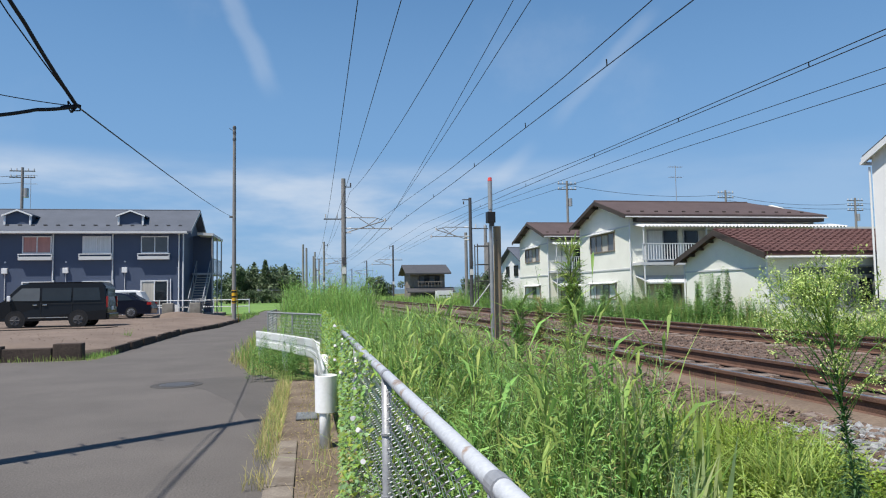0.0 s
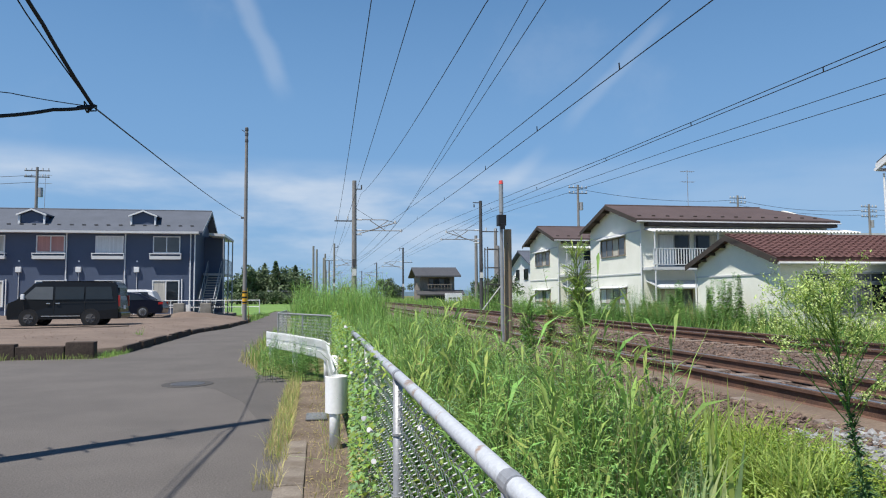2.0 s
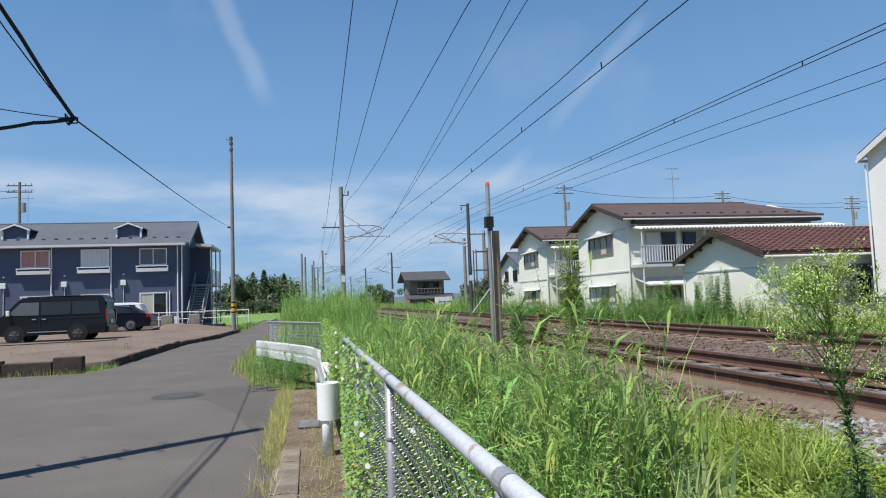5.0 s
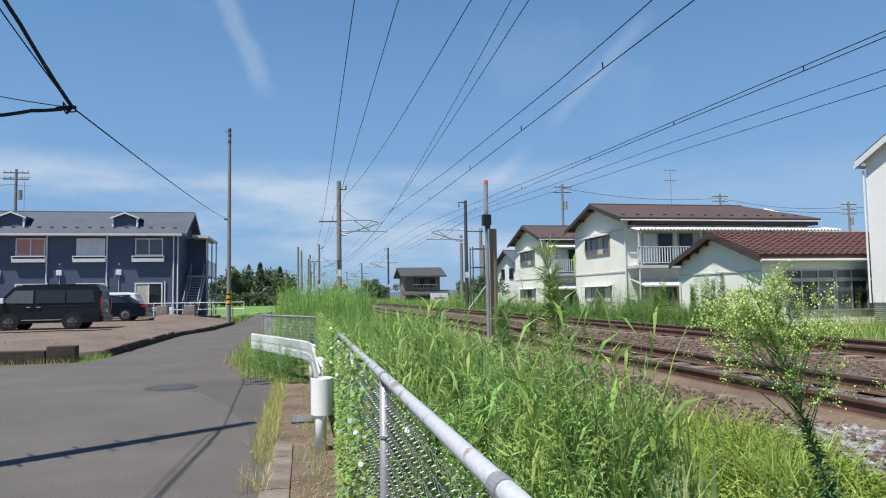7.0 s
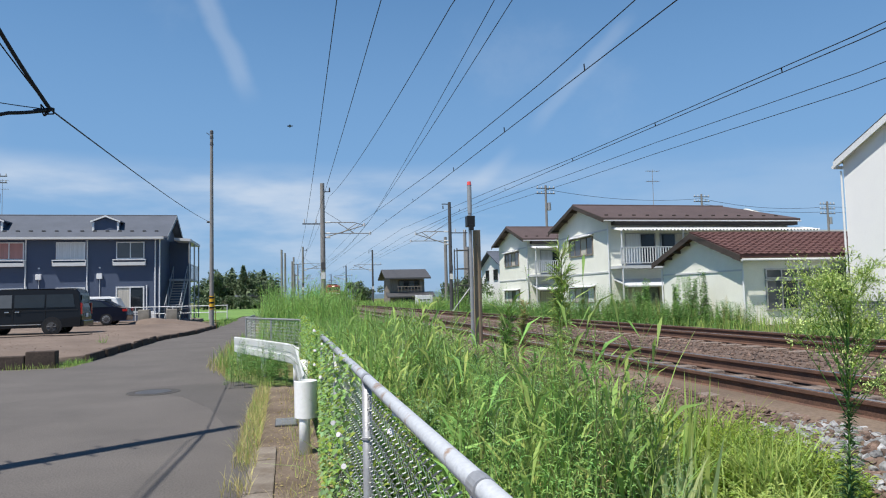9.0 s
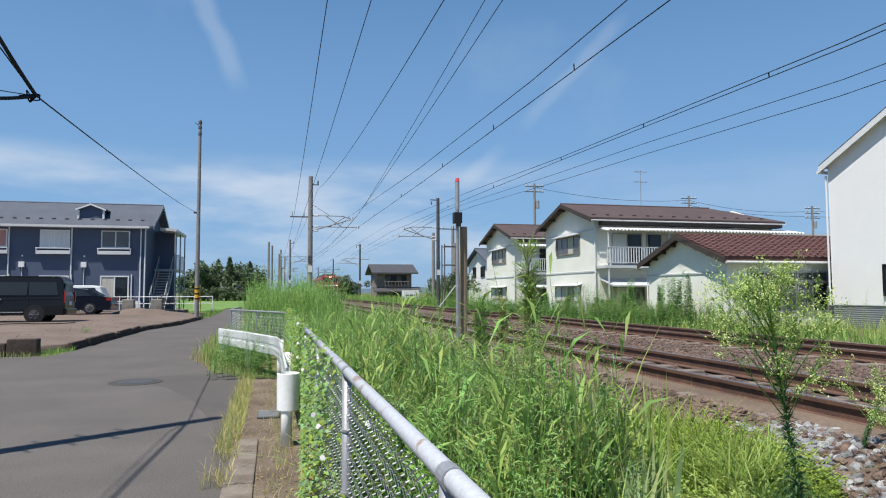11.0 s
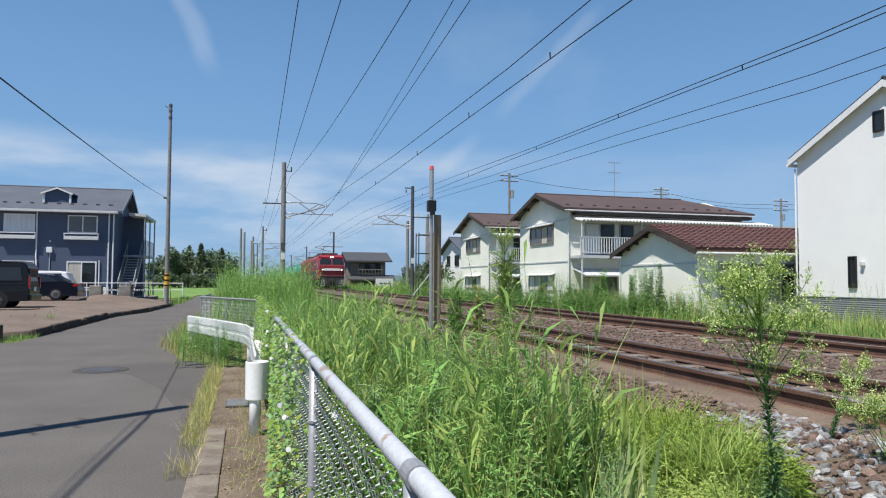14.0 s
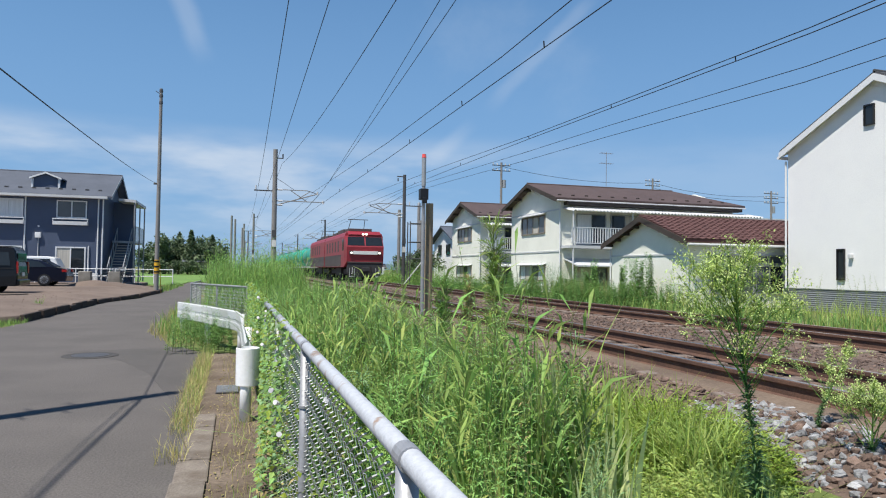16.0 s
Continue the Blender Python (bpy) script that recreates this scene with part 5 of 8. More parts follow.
def build_fences():
    f = thing("chain_link_fence", "galvanized chain-link fence with pipe top rail, lightly rusted", "fence", (0, 0, 0))
    bm = new_bm()
    rod(bm, (0.415, -2.5, 1.205), (0.365, 7.3, 1.205), 0.0243, 0.0243, 16)
    part("top_rail", bm, "rustpatch", f, "pale pipe rail with rust patches", smooth=True)
    posts = [1.38, 3.38, 5.4, 7.3, -0.6]
    for y in posts:
        x = 0.40 - 0.005 * y
        post = part("post", rod(new_bm(), (x, y, -0.1), (x, y, 1.19), 0.0243, 0.0243, 14), "galv", f, smooth=True)
        bm = new_bm()
        rod(bm, (x, y - 0.03, 1.205), (x, y + 0.03, 1.205), 0.0275, 0.0275, 16)
        part("clamp", bm, "galv", post)
        for z in (0.32, 0.62, 0.92):
            part("tie_band", rod(new_bm(), (x, y, z - 0.006), (x, y, z + 0.006), 0.029, 0.029, 14), "galv", post)
    bm = new_bm()
    chain_link(bm, 0.40, 0.6, 0.368, 7.3, 0.02, 1.19, 0.070, 0.0021)
    part("mesh", bm, "wire_zinc", f, "galvanized wire mesh")
    # second fence around the culvert
    g = thing("culvert_fence", "low chain-link fence around the culvert", "fence", (0, 0, 0))
    A, B, C = (-1.17, 20.9), (0.32, 17.4), (-1.1, 24.8)
    bm = new_bm()
    rod(bm, (*A, 1.1), (*B, 1.1), 0.024)
    rod(bm, (*A, 1.1), (*C, 1.1), 0.024)
    part("top_rail", bm, "galv", g)
    for q in (A, B, C, ((A[0] + B[0]) / 2, (A[1] + B[1]) / 2), ((A[0] + C[0]) / 2, (A[1] + C[1]) / 2)):
        part("post", rod(new_bm(), (*q, -0.1), (*q, 1.1), 0.024), "galv", g)
    bm = new_bm()
    chain_link(bm, *A, *B, 0.05, 1.09, 0.085, 0.0022)
    chain_link(bm, *A, *C, 0.05, 1.09, 0.085, 0.0022)
    part("mesh", bm, "wire_zinc", g)
    # guardrail: corrugated white beam, bent at a corner, with a rounded end sleeve
    r = thing("guardrail", "white painted steel guardrail with rounded end sleeve", "guardrail", (0, 0, 0))
    prof = [(0.0, 0.40), (0.022, 0.42), (0.022, 0.545), (0.014, 0.56), (0.014, 0.60), (0.022, 0.615), (0.022, 0.75), (0.0, 0.77)]
    path = [(-1.2, 16.9), (-0.55, 15.2), (-0.05, 13.75), (0.08, 13.3), (0.15, 12.6), (0.17, 10.0), (0.185, 7.8)]
    bm = new_bm()
    prev = None
    for i, (x, y) in enumerate(path):
        a, b = path[max(i - 1, 0)], path[min(i + 1, len(path) - 1)]
        d = Vector((b[0] - a[0], b[1] - a[1], 0)).normalized()
        n = Vector((d.y, -d.x, 0)) * -1
        ring = [bm.verts.new((x + n.x * -o, y + n.y * -o, z)) for o, z in prof]
        if prev:
            for k in range(len(ring) - 1):
                bm.faces.new((prev[k], prev[k + 1], ring[k + 1], ring[k]))
        prev = ring
    res = bmesh.ops.solidify(bm, geom=bm.faces[:], thickness=0.006)
    part("beam", bm, "guard_white", r)
    bm = new_bm()
    # end sleeve: a half-open scoop around the last post, with a rolled wall
    rings = []
    for rx, ry, z in ((0.117, 0.13, 0.36), (0.120, 0.135, 0.74), (0.108, 0.123, 0.745), (0.105, 0.118, 0.355)):
        rings.append([bm.verts.new((0.19 + rx * math.cos(a), 7.5 + ry * math.sin(a), z)) for a in [math.radians(-195 + k * 9) for k in range(36)]])
    for ra, rb in zip(rings, rings[1:] + rings[:1]):
        for k in range(35):
            bm.faces.new((ra[k], ra[k + 1], rb[k + 1], rb[k]))
    bmesh.ops.recalc_face_normals(bm, faces=bm.faces[:])
    part("end_sleeve", bm, "guard_white", r, "rounded white end sleeve")
    for x, y in ((0.175, 7.445), (0.235, 10.3), (0.16, 13.1), (-0.5, 15.35), (-1.1, 16.9)):
        part("post", rod(new_bm(), (x, y, -0.1), (x, y, 0.72), 0.057, 0.057, 16), "guard_white", r, smooth=True)


build_poles()
build_wires()
build_fences()


# ---- the train ----
def locomotive():
    L_ = 12.4
    t = thing("electric_locomotive", "red electric locomotive with white front band and grey lower sides", "locomotive", (FAR, 60, RAIL_Z))

    def section(y0, cab):
        bm = new_bm()
        w = 1.47
        prof = [(-w, 1.0), (w, 1.0), (w, 3.30), (w - 0.10, 3.55), (w - 0.45, 3.72), (-w + 0.45, 3.72), (-w + 0.10, 3.55), (-w, 3.30)]
        prism(bm, prof, 1, y0 + (0.75 if cab else 0.0), y0 + L_)
        part("body", bm, "loco_red", t)
        if cab:
            # raked cab: lower nose upright, windscreen leaning back
            bm = new_bm()
            a = [(-w + 0.10, 0.0, 1.42), (w - 0.10, 0.0, 1.42), (w - 0.08, -0.06, 2.52), (w - 0.16, 0.34, 3.34), (-w + 0.16, 0.34, 3.34), (-w + 0.08, -0.06, 2.52)]
            b = [(-w, 0.77, 1.02), (w, 0.77, 1.02), (w, 0.77, 2.52), (w, 0.77, 3.34), (-w, 0.77, 3.34), (-w, 0.77, 2.52)]
            va, vb = [bm.verts.new((x, y + y0, z)) for x, y, z in a], [bm.verts.new((x, y + y0, z)) for x, y, z in b]
            bm.faces.new((va[0], va[1], va[2], va[5]))
            bm.faces.new((va[5], va[2], va[3], va[4]))
            for i in range(6):
                j = (i + 1) % 6
                bm.faces.new((va[j], va[i], vb[i], vb[j]))
            bmesh.ops.recalc_face_normals(bm, faces=bm.faces[:])
            cabo = part("cab", bm, "loco_red", t)
            bm = new_bm()
            prism(bm, [(0.33, 3.335), (0.27, 3.45), (0.8, 3.72), (1.5, 3.74), (1.5, 3.3)], 0, -w + 0.25, w - 0.25)
            part("brow", bm, "loco_red", t)
            for s in (-1, 1):
                bm = new_bm()
                for q in ((s * 0.05, 2.62), (s * (w - 0.14), 2.62), (s * (w - 0.20), 3.27), (s * 0.05, 3.27)):
                    bm.verts.new((q[0], -0.075 + (q[1] - 2.52) * 0.49, q[1]))
                f_ = bm.faces.new(bm.verts[:])
                r = bmesh.ops.extrude_face_region(bm, geom=[f_])
                for v in r["geom"]:
                    if isinstance(v, bmesh.types.BMVert):
                        v.co.y += 0.03
                part("windscreen", bm, "glass_dark", cabo)
            bm = new_bm()
            box(bm, -0.92, 0.92, -0.13, -0.04, 1.95, 2.20, 0.01)
            part("front_band", bm, "loco_white", cabo, "white front band")
            for s in (-1, 1):
                bm = new_bm()
                box(bm, s * 1.07 - 0.13, s * 1.07 + 0.13, -0.14, -0.04, 1.94, 2.21, 0.02)
                hl = part("headlight", bm, "steel_dark", cabo)
                bm = new_bm()
                rod(bm, (s * 1.05, -0.16, 2.07), (s * 1.05, -0.13, 2.07), 0.07, 0.07, 14)
                part("lens", bm, "lamp_on", hl)
                bm = new_bm()
                rod(bm, (s * 0.12, 0.22, 3.47), (s * 0.12, 0.42, 3.47), 0.075, 0.075, 12)
                part("roof_light", bm, "lamp_on", cabo)
                bm = new_bm()
                rod(bm, (s * 1.0, -0.35, 0.55), (s * 1.0, 0.1, 0.55), 0.03)
                rod(bm, (s * 1.0, -0.35, 0.55), (s * 1.0, -0.35, 1.0), 0.02)
                part("grab_rail", bm, "loco_white", cabo)
            bm = new_bm()
            box(bm, -1.3, 1.3, -0.06, 0.4, 1.30, 1.41, 0.02)
            part("bumper_recess", bm, "loco_dark", cabo)
            bm = new_bm()
            prism(bm, [(-1.28, 1.29), (1.28, 1.29), (1.28, 0.62), (1.1, 0.26), (-1.1, 0.26), (-1.28, 0.62)], 1, -0.02 + y0, 0.76 + y0)
            part("skirt", bm, "loco_under", t)
            bm = new_bm()
            box(bm, -0.22, 0.22, -0.6, 0.1, 0.70, 1.0, 0.04)
            part("coupler", bm, "loco_under", t)
            for s in (-1, 1):
                bm = new_bm()
                box(bm, s * 0.98 - 0.2, s * 0.98 + 0.2, -0.22, 0.05, 0.28, 0.33)
                for d in (-0.18, 0.18):
                    rod(bm, (s * 0.98 + d, -0.16, 0.30), (s * 0.98 + d, -0.05, 0.95), 0.016, n=6)
                part("shunter_step", bm, "tank_grey", t)
                bm = new_bm()
                rod(bm, (s * 0.42, -0.16, 1.05), (s * 0.46, -0.10, 0.55), 0.035, n=8)
                part("brake_hose", bm, "rubber", t)
        # lower side dark, louvres and side windows
        for s in (-1, 1):
            bm = new_bm()
            box(bm, s * w, s * (w + 0.006), y0 + (2.3 if cab else 0.2), y0 + L_ - 0.05, 1.05, 1.95)
            part("lower_side", bm, "loco_dark", t, "dark grey lower side panel")
            for k in range(5):
                bm = new_bm()
                yy = y0 + 3.4 + k * 1.7
                box(bm, s * (w - 0.01), s * (w + 0.012), yy, yy + 0.7, 2.2, 3.05)
                part("louvre", bm, "loco_dark", t)
            if cab:
                bm = new_bm()
                box(bm, s * (w - 0.01), s * (w + 0.012), y0 + 0.95, y0 + 1.65, 2.25, 3.1)
                part("cab_window", bm, "glass_dark", t)
        for yb in (2.6, 9.4):
            bog = new("bogie")
            bog.parent = t
            bm = new_bm()
            for s in (-1, 1):
                box(bm, s * 0.85 - 0.08, s * 0.85 + 0.08, y0 + yb - 1.9, y0 + yb + 1.9, 0.45, 0.85, 0.04)
            part("frame", bm, "loco_under", bog)
            for d in (-1.25, 1.25):
                for s in (-1, 1):
                    bm = new_bm()
                    rod(bm, (s * 0.50, y0 + yb + d, 0.56), (s * 0.63, y0 + yb + d, 0.56), 0.56, 0.56, 24)
                    part("wheel", bm, "loco_under", bog)
        bm = new_bm()
        box(bm, -1.1, 1.1, y0 + 4.6, y0 + 7.4, 0.35, 1.0, 0.03)
        part("transformer_case", bm, "loco_under", t)
        bm = new_bm()
        for a, b, hgt in ((2.2, 4.4, 0.28), (5.0, 8.2, 0.36), (8.8, 11.6, 0.25)):
            box(bm, -0.9, 0.9, y0 + a, y0 + b, 3.715, 3.72 + hgt, 0.03)
        part("roof_equipment", bm, "loco_dark", t)
        pan = new("pantograph")
        pan.parent = t
        bm = new_bm()
        yp = y0 + (3.4 if cab else 9.0)
        top = 4.75
        box(bm, -0.8, 0.8, yp - 0.06, yp + 0.06, top, top + 0.05)
        rod(bm, (-0.55, yp, top), (-0.62, yp + 0.9, 4.05), 0.025)
        rod(bm, (0.55, yp, top), (0.62, yp + 0.9, 4.05), 0.025)
        rod(bm, (-0.62, yp + 0.9, 4.05), (-0.5, yp, 3.9), 0.03)
        rod(bm, (0.62, yp + 0.9, 4.05), (0.5, yp, 3.9), 0.03)
        part("frame", bm, "steel_dark", pan)

    section(0.0, True)
    section(L_ + 0.3, False)
    bm = new_bm()
    box(bm, -1.1, 1.1, L_ - 0.02, L_ + 0.32, 1.0, 3.4)
    part("gangway", bm, "loco_dark", t)
    return t, 2 * L_ + 0.3


def tank_wagon(y):
    t = thing("tank_wagon", "green tank wagon with ribbed dome walkway on grey bogies", "tank wagon", (FAR, y, RAIL_Z), group="freight wagons")
    bm = new_bm()
    r = 1.22
    secs = [(0.75, 0.35), (0.85, 0.8), (1.05, 1.08), (1.4, r), (11.8, r), (12.15, 1.08), (12.35, 0.8), (12.45, 0.35)]
    prev = None
    for yy, rr_ in secs:
        zc = 2.35 - (0.10 if 1.2 < yy < 12 else 0.0)
        ring = [bm.verts.new((rr_ * math.cos(a), yy, zc + rr_ * math.sin(a))) for a in [k * math.tau / 28 for k in range(28)]]
        if prev:
            for k in range(28):
                j = (k + 1) % 28
                bm.faces.new((prev[k], prev[j], ring[j], ring[k]))
        else:
            bm.faces.new(ring)
        prev = ring
    bm.faces.new(prev[::-1])
    bmesh.ops.recalc_face_normals(bm, faces=bm.faces[:])
    part("tank", bm, "tank_green", t, smooth=True)
    for yy in (3.3, 9.9):
        bm = new_bm()
        rod(bm, (0, yy, 2.25), (0, yy + 0.12, 2.25), r + 0.02, r + 0.02, 28)
        part("band", bm, "tank_grey", t)
    bm = new_bm()
    box(bm, -0.35, 0.35, 4.2, 9.0, 3.46, 3.52)
    for k in range(5):
        for s in (-0.35, 0.35):
            rod(bm, (s, 4.2 + k * 1.2, 3.5), (s, 4.2 + k * 1.2, 3.95), 0.02, n=6)
    for s in (-0.35, 0.35):
        rod(bm, (s, 4.2, 3.95), (s, 9.0, 3.95), 0.02, n=6)
    part("walkway", bm, "steel", t)
    bm = new_bm()
    rod(bm, (0, 6.6, 3.3), (0, 6.6, 3.72), 0.38, 0.36, 18)
    part("dome", bm, "tank_green", t)
    bm = new_bm()
    for s in (-1, 1):
        rod(bm, (s * 1.28, 6.2, 1.1), (s * 0.36, 6.2, 3.5), 0.025, n=6)
        rod(bm, (s * 1.28, 6.7, 1.1), (s * 0.36, 6.7, 3.5), 0.025, n=6)
    part("ladder", bm, "steel", t)
    bm = new_bm()
    box(bm, -1.15, 1.15, 0.2, 13.0, 0.90, 1.12)
    part("underframe", bm, "tank_grey", t)
    for yb in (2.4, 10.8):
        bog = new("bogie")
        bog.parent = t
        bm = new_bm()
        for s in (-1, 1):
            box(bm, s * 0.82 - 0.07, s * 0.82 + 0.07, yb - 1.2, yb + 1.2, 0.35, 0.75, 0.04)
        part("frame", bm, "loco_under", bog)
        for d in (-0.85, 0.85):
            for s in (-1, 1):
                bm = new_bm()
                rod(bm, (s * 0.50, yb + d, 0.43), (s * 0.63, yb + d, 0.43), 0.43, 0.43, 20)
                part("wheel", bm, "loco_under", bog)
    return t


LOCO, LOCO_L = locomotive()
WAGONS = []
_w = tank_wagon(LOCO_L + 60.4)
WAGONS.append(_w)
for _k in range(1, 13):
    WAGONS.append(copy_thing(_w, pose(FAR, LOCO_L + 60.4 + 13.4 * _k, RAIL_Z)))

# ---- plants ----
SWAY = []
rng = np.random.default_rng(7)


def unit(v):
    return v / np.maximum(np.linalg.norm(v, axis=-1, keepdims=True), 1e-9)


def blades(base, height, width, lean, droop, seg=4):
    """Tapered, bent blades. base (n,3), the rest (n,). Returns vertices and faces."""
    n = len(base)
    az = rng.uniform(0, math.tau, n)
    d = np.stack([np.cos(az), np.sin(az), np.zeros(n)], 1)
    w_az = az + math.pi / 2 + rng.normal(0, 0.5, n)
    side = np.stack([np.cos(w_az), np.sin(w_az), np.zeros(n)], 1)
    lean = np.clip(lean, -0.4, 0.4)
    droop = np.clip(droop, 0, 0.75)
    out = []
    for k in range(seg + 1):
        u = k / seg
        c = base + d * ((lean * u + droop * u ** 2.2) * height)[:, None]
        c = c + np.array([0, 0, 1.0]) * (height * (u - 0.42 * droop * u ** 2.6))[:, None]
        if k < seg:
            w = (width * (1 - u ** 1.6) * (0.55 + 0.45 * min(1, u * 4)))[:, None] * 0.5
            out += [c - side * w, c + side * w]
        else:
            out.append(c)
    V = np.stack(out, 1)
    m = V.shape[1]
    f = []
    for k in range(seg - 1):
        f.append((2 * k, 2 * k + 1, 2 * k + 3, 2 * k + 2))
    F = []
    tip = (2 * seg - 2, 2 * seg - 1, 2 * seg)
    for i in range(n):
        o = i * m
        F += [tuple(o + q for q in t) for t in f]
        F.append(tuple(o + q for q in tip))
    return V.reshape(-1, 3), F


def leaves(base, direc, length, width, droop=0.25):
    """Pointed leaves folded along the middle: two triangles each side."""
    n = len(base)
    direc = unit(direc)
    up = np.tile(np.array([[0, 0, 1.0]]), (n, 1))
    side = unit(np.cross(direc, up) + rng.normal(0, 0.25, (n, 3)))
    mid = base + direc * (length * 0.45)[:, None] + up * (length * 0.05)[:, None]
    tip = base + direc * length[:, None] - up * (length * droop)[:, None]
    a, b = mid - side * (width / 2)[:, None], mid + side * (width / 2)[:, None]
    V = np.stack([base, a, mid - up * (width * 0.12)[:, None], b, tip], 1).reshape(-1, 3)
    F = []
    for i in range(n):
        o = 5 * i
        F += [(o, o + 2, o + 1), (o, o + 3, o + 2), (o + 1, o + 2, o + 4), (o + 2, o + 3, o + 4)]
    return V, F


def leafy(bases, height, per, leaf_len, leaf_w, rise=0.5, top_taper=0.5, bend=0.12, start=0.12):
    """Upright stems with alternating narrow leaves. Returns stem and leaf geometry."""
    n = len(bases)
    az = rng.uniform(0, math.tau, n)
    d = np.stack([np.cos(az), np.sin(az), np.zeros(n)], 1)
    u = start + (1 - start) * (np.arange(per)[None, :] + rng.uniform(0, 1, (n, per))) / per

    def at(u_):
        return bases[:, None, :] + d[:, None, :] * (bend * height[:, None] * u_ ** 2)[..., None] + np.array([0, 0, 1.0]) * (height[:, None] * u_)[..., None]
    pos = at(u).reshape(-1, 3)
    la = (np.arange(per)[None, :] * 2.4 + rng.uniform(0, math.tau, (n, 1)) + rng.normal(0, 0.3, (n, per))).reshape(-1)
    dirs = np.stack([np.cos(la), np.sin(la), np.full(len(la), rise) + rng.normal(0, 0.2, len(la))], 1)
    taper = (1 - top_taper * u.reshape(-1)) * rng.uniform(0.7, 1.2, n * per)
    LV, LF = leaves(pos, dirs, leaf_len * taper, leaf_w * taper)
    seg = 5
    uu = np.linspace(0, 1, seg + 1)[None, :].repeat(n, 0)
    c = at(uu)
    r = 0.0036 * (1 - 0.75 * uu)[..., None]
    ring = np.stack([c + np.array(o) * r for o in ((1, 0, 0), (-0.5, 0.87, 0), (-0.5, -0.87, 0))], 2)
    SV = ring.reshape(-1, 3)
    SF = []
    for i in range(n):
        for k in range(seg):
            o = (i * (seg + 1) + k) * 3
            for q in range(3):
                p = (q + 1) % 3
                SF.append((o + q, o + p, o + 3 + p, o + 3 + q))
    return SV, SF, LV, LF


def ground_of(xy):
    return np.array([max(ground_z(x, y), 0.0 if x < 0.3 else -1) for x, y in xy])


def scatter(n, x0, x1, y0, y1, keep=None):
    p = np.stack([rng.uniform(x0, x1, n), rng.uniform(y0, y1, n)], 1)
    if keep is not None:
        p = p[keep(p)]
    # clump by a soft noise
    v = np.array([noise.noise((a * 0.9, b * 0.9, 3.0)) for a, b in p])
    p = p[v > rng.uniform(-0.55, 0.25, len(p))]
    z = ground_of(p)
    return np.column_stack([p, z])


PIVOT = Vector((1.35, 4.5, 0.05))


def put(name, V, F, material, label, category, sway=0.0):
    """Links a patch; one that leans in the wind turns about the middle of its foot."""
    if not sway:
        return strips(name, V.tolist(), F, material, label, category)
    ob = strips(name, (V - np.array(PIVOT)).tolist(), F, material, label, category)
    ob.location = PIVOT
    SWAY.append((ob, 0.2 * len(SWAY), sway))
    return ob


def edge_drop(b):
    """Weeds stand lower towards the ballast, and in patches of their own height."""
    lump = np.array([1.0 + 0.38 * noise.noise((q[0] * 1.1, q[1] * 0.8, 7.0)) for q in b])
    near_side = (b[:, 0] > 1.3) & (b[:, 0] < 3.6) & (b[:, 1] < 12)
    return np.where(b[:, 0] < 4, lump, 1.0) * np.where(near_side, np.clip(1.0 - 0.42 * (b[:, 0] - 1.55), 0.45, 1), 1.0)


def grass_patch(name, n, box_, h, w, material, label, lean=0.22, droop=0.35, keep=None, category="grass", sway=0.0):
    b = scatter(n, *box_, keep)
    k = len(b)
    hh = rng.uniform(h[0], h[1], k) * rng.uniform(0.75, 1.1, k) * (edge_drop(b) if h[1] > 0.6 else 1.0)
    V, F = blades(b, hh, rng.uniform(0.6, 1.3, k) * w, rng.normal(0, lean, k), np.abs(rng.normal(0, droop, k)))
    put(name, V, F, material, label, category, sway)


def leafy_patch(name, n, box_, h, material, label, per=34, ll=0.10, lw=0.016, rise=0.5, keep=None, stem="stem", taper=0.5, sway=0.0):
    b = scatter(n, *box_, keep)
    k = len(b)
    hh = rng.uniform(h[0], h[1], k) * (edge_drop(b) if h[1] > 0.6 else 1.0)
    SV, SF, LV, LF = leafy(b, hh, per, ll, lw, rise, taper)
    o = put(name, LV, LF, material, label, "weeds", sway)
    q = put(name + "_stem", SV, SF, stem, "thin stalks of the wild roadside weeds", "weeds", sway)
    if sway:
        SWAY[-1] = (q, SWAY[-2][1], sway)


def edge(x_at):
    """Keeps what lies on the fence side of a ragged line x = x_at(y)."""
    return lambda p: p[:, 0] < np.array([x_at(y) + 0.3 * noise.noise((y * 0.8, 1.0, 0)) for y in p[:, 1]])


def tall_edge(y):
    return min(0.51 * y + 0.03, 2.15) if y < 6 else (2.35 if y < 12 else 2.7)


def clump_patch(name, n, per, box_, h, w, material, label, keep=None, sway=0.0):
    """Broad-bladed grass in separate tufts of their own height and lean."""
    c = scatter(n, *box_, keep)
    k = len(c)
    b = c.repeat(per, 0)
    b[:, :2] += rng.normal(0, 0.045, (k * per, 2))
    hh = (rng.uniform(h[0], h[1], k) * edge_drop(c)).repeat(per) * rng.uniform(0.6, 1.05, k * per)
    V, F = blades(b, hh, rng.uniform(0.7, 1.2, k * per) * w, np.clip(rng.normal(0, 0.12, k * per), -0.22, 0.22), np.clip(np.abs(rng.normal(0.22, 0.2, k * per)), 0, 0.5), 5)
    put(name, V, F, material, label, "grass", sway)


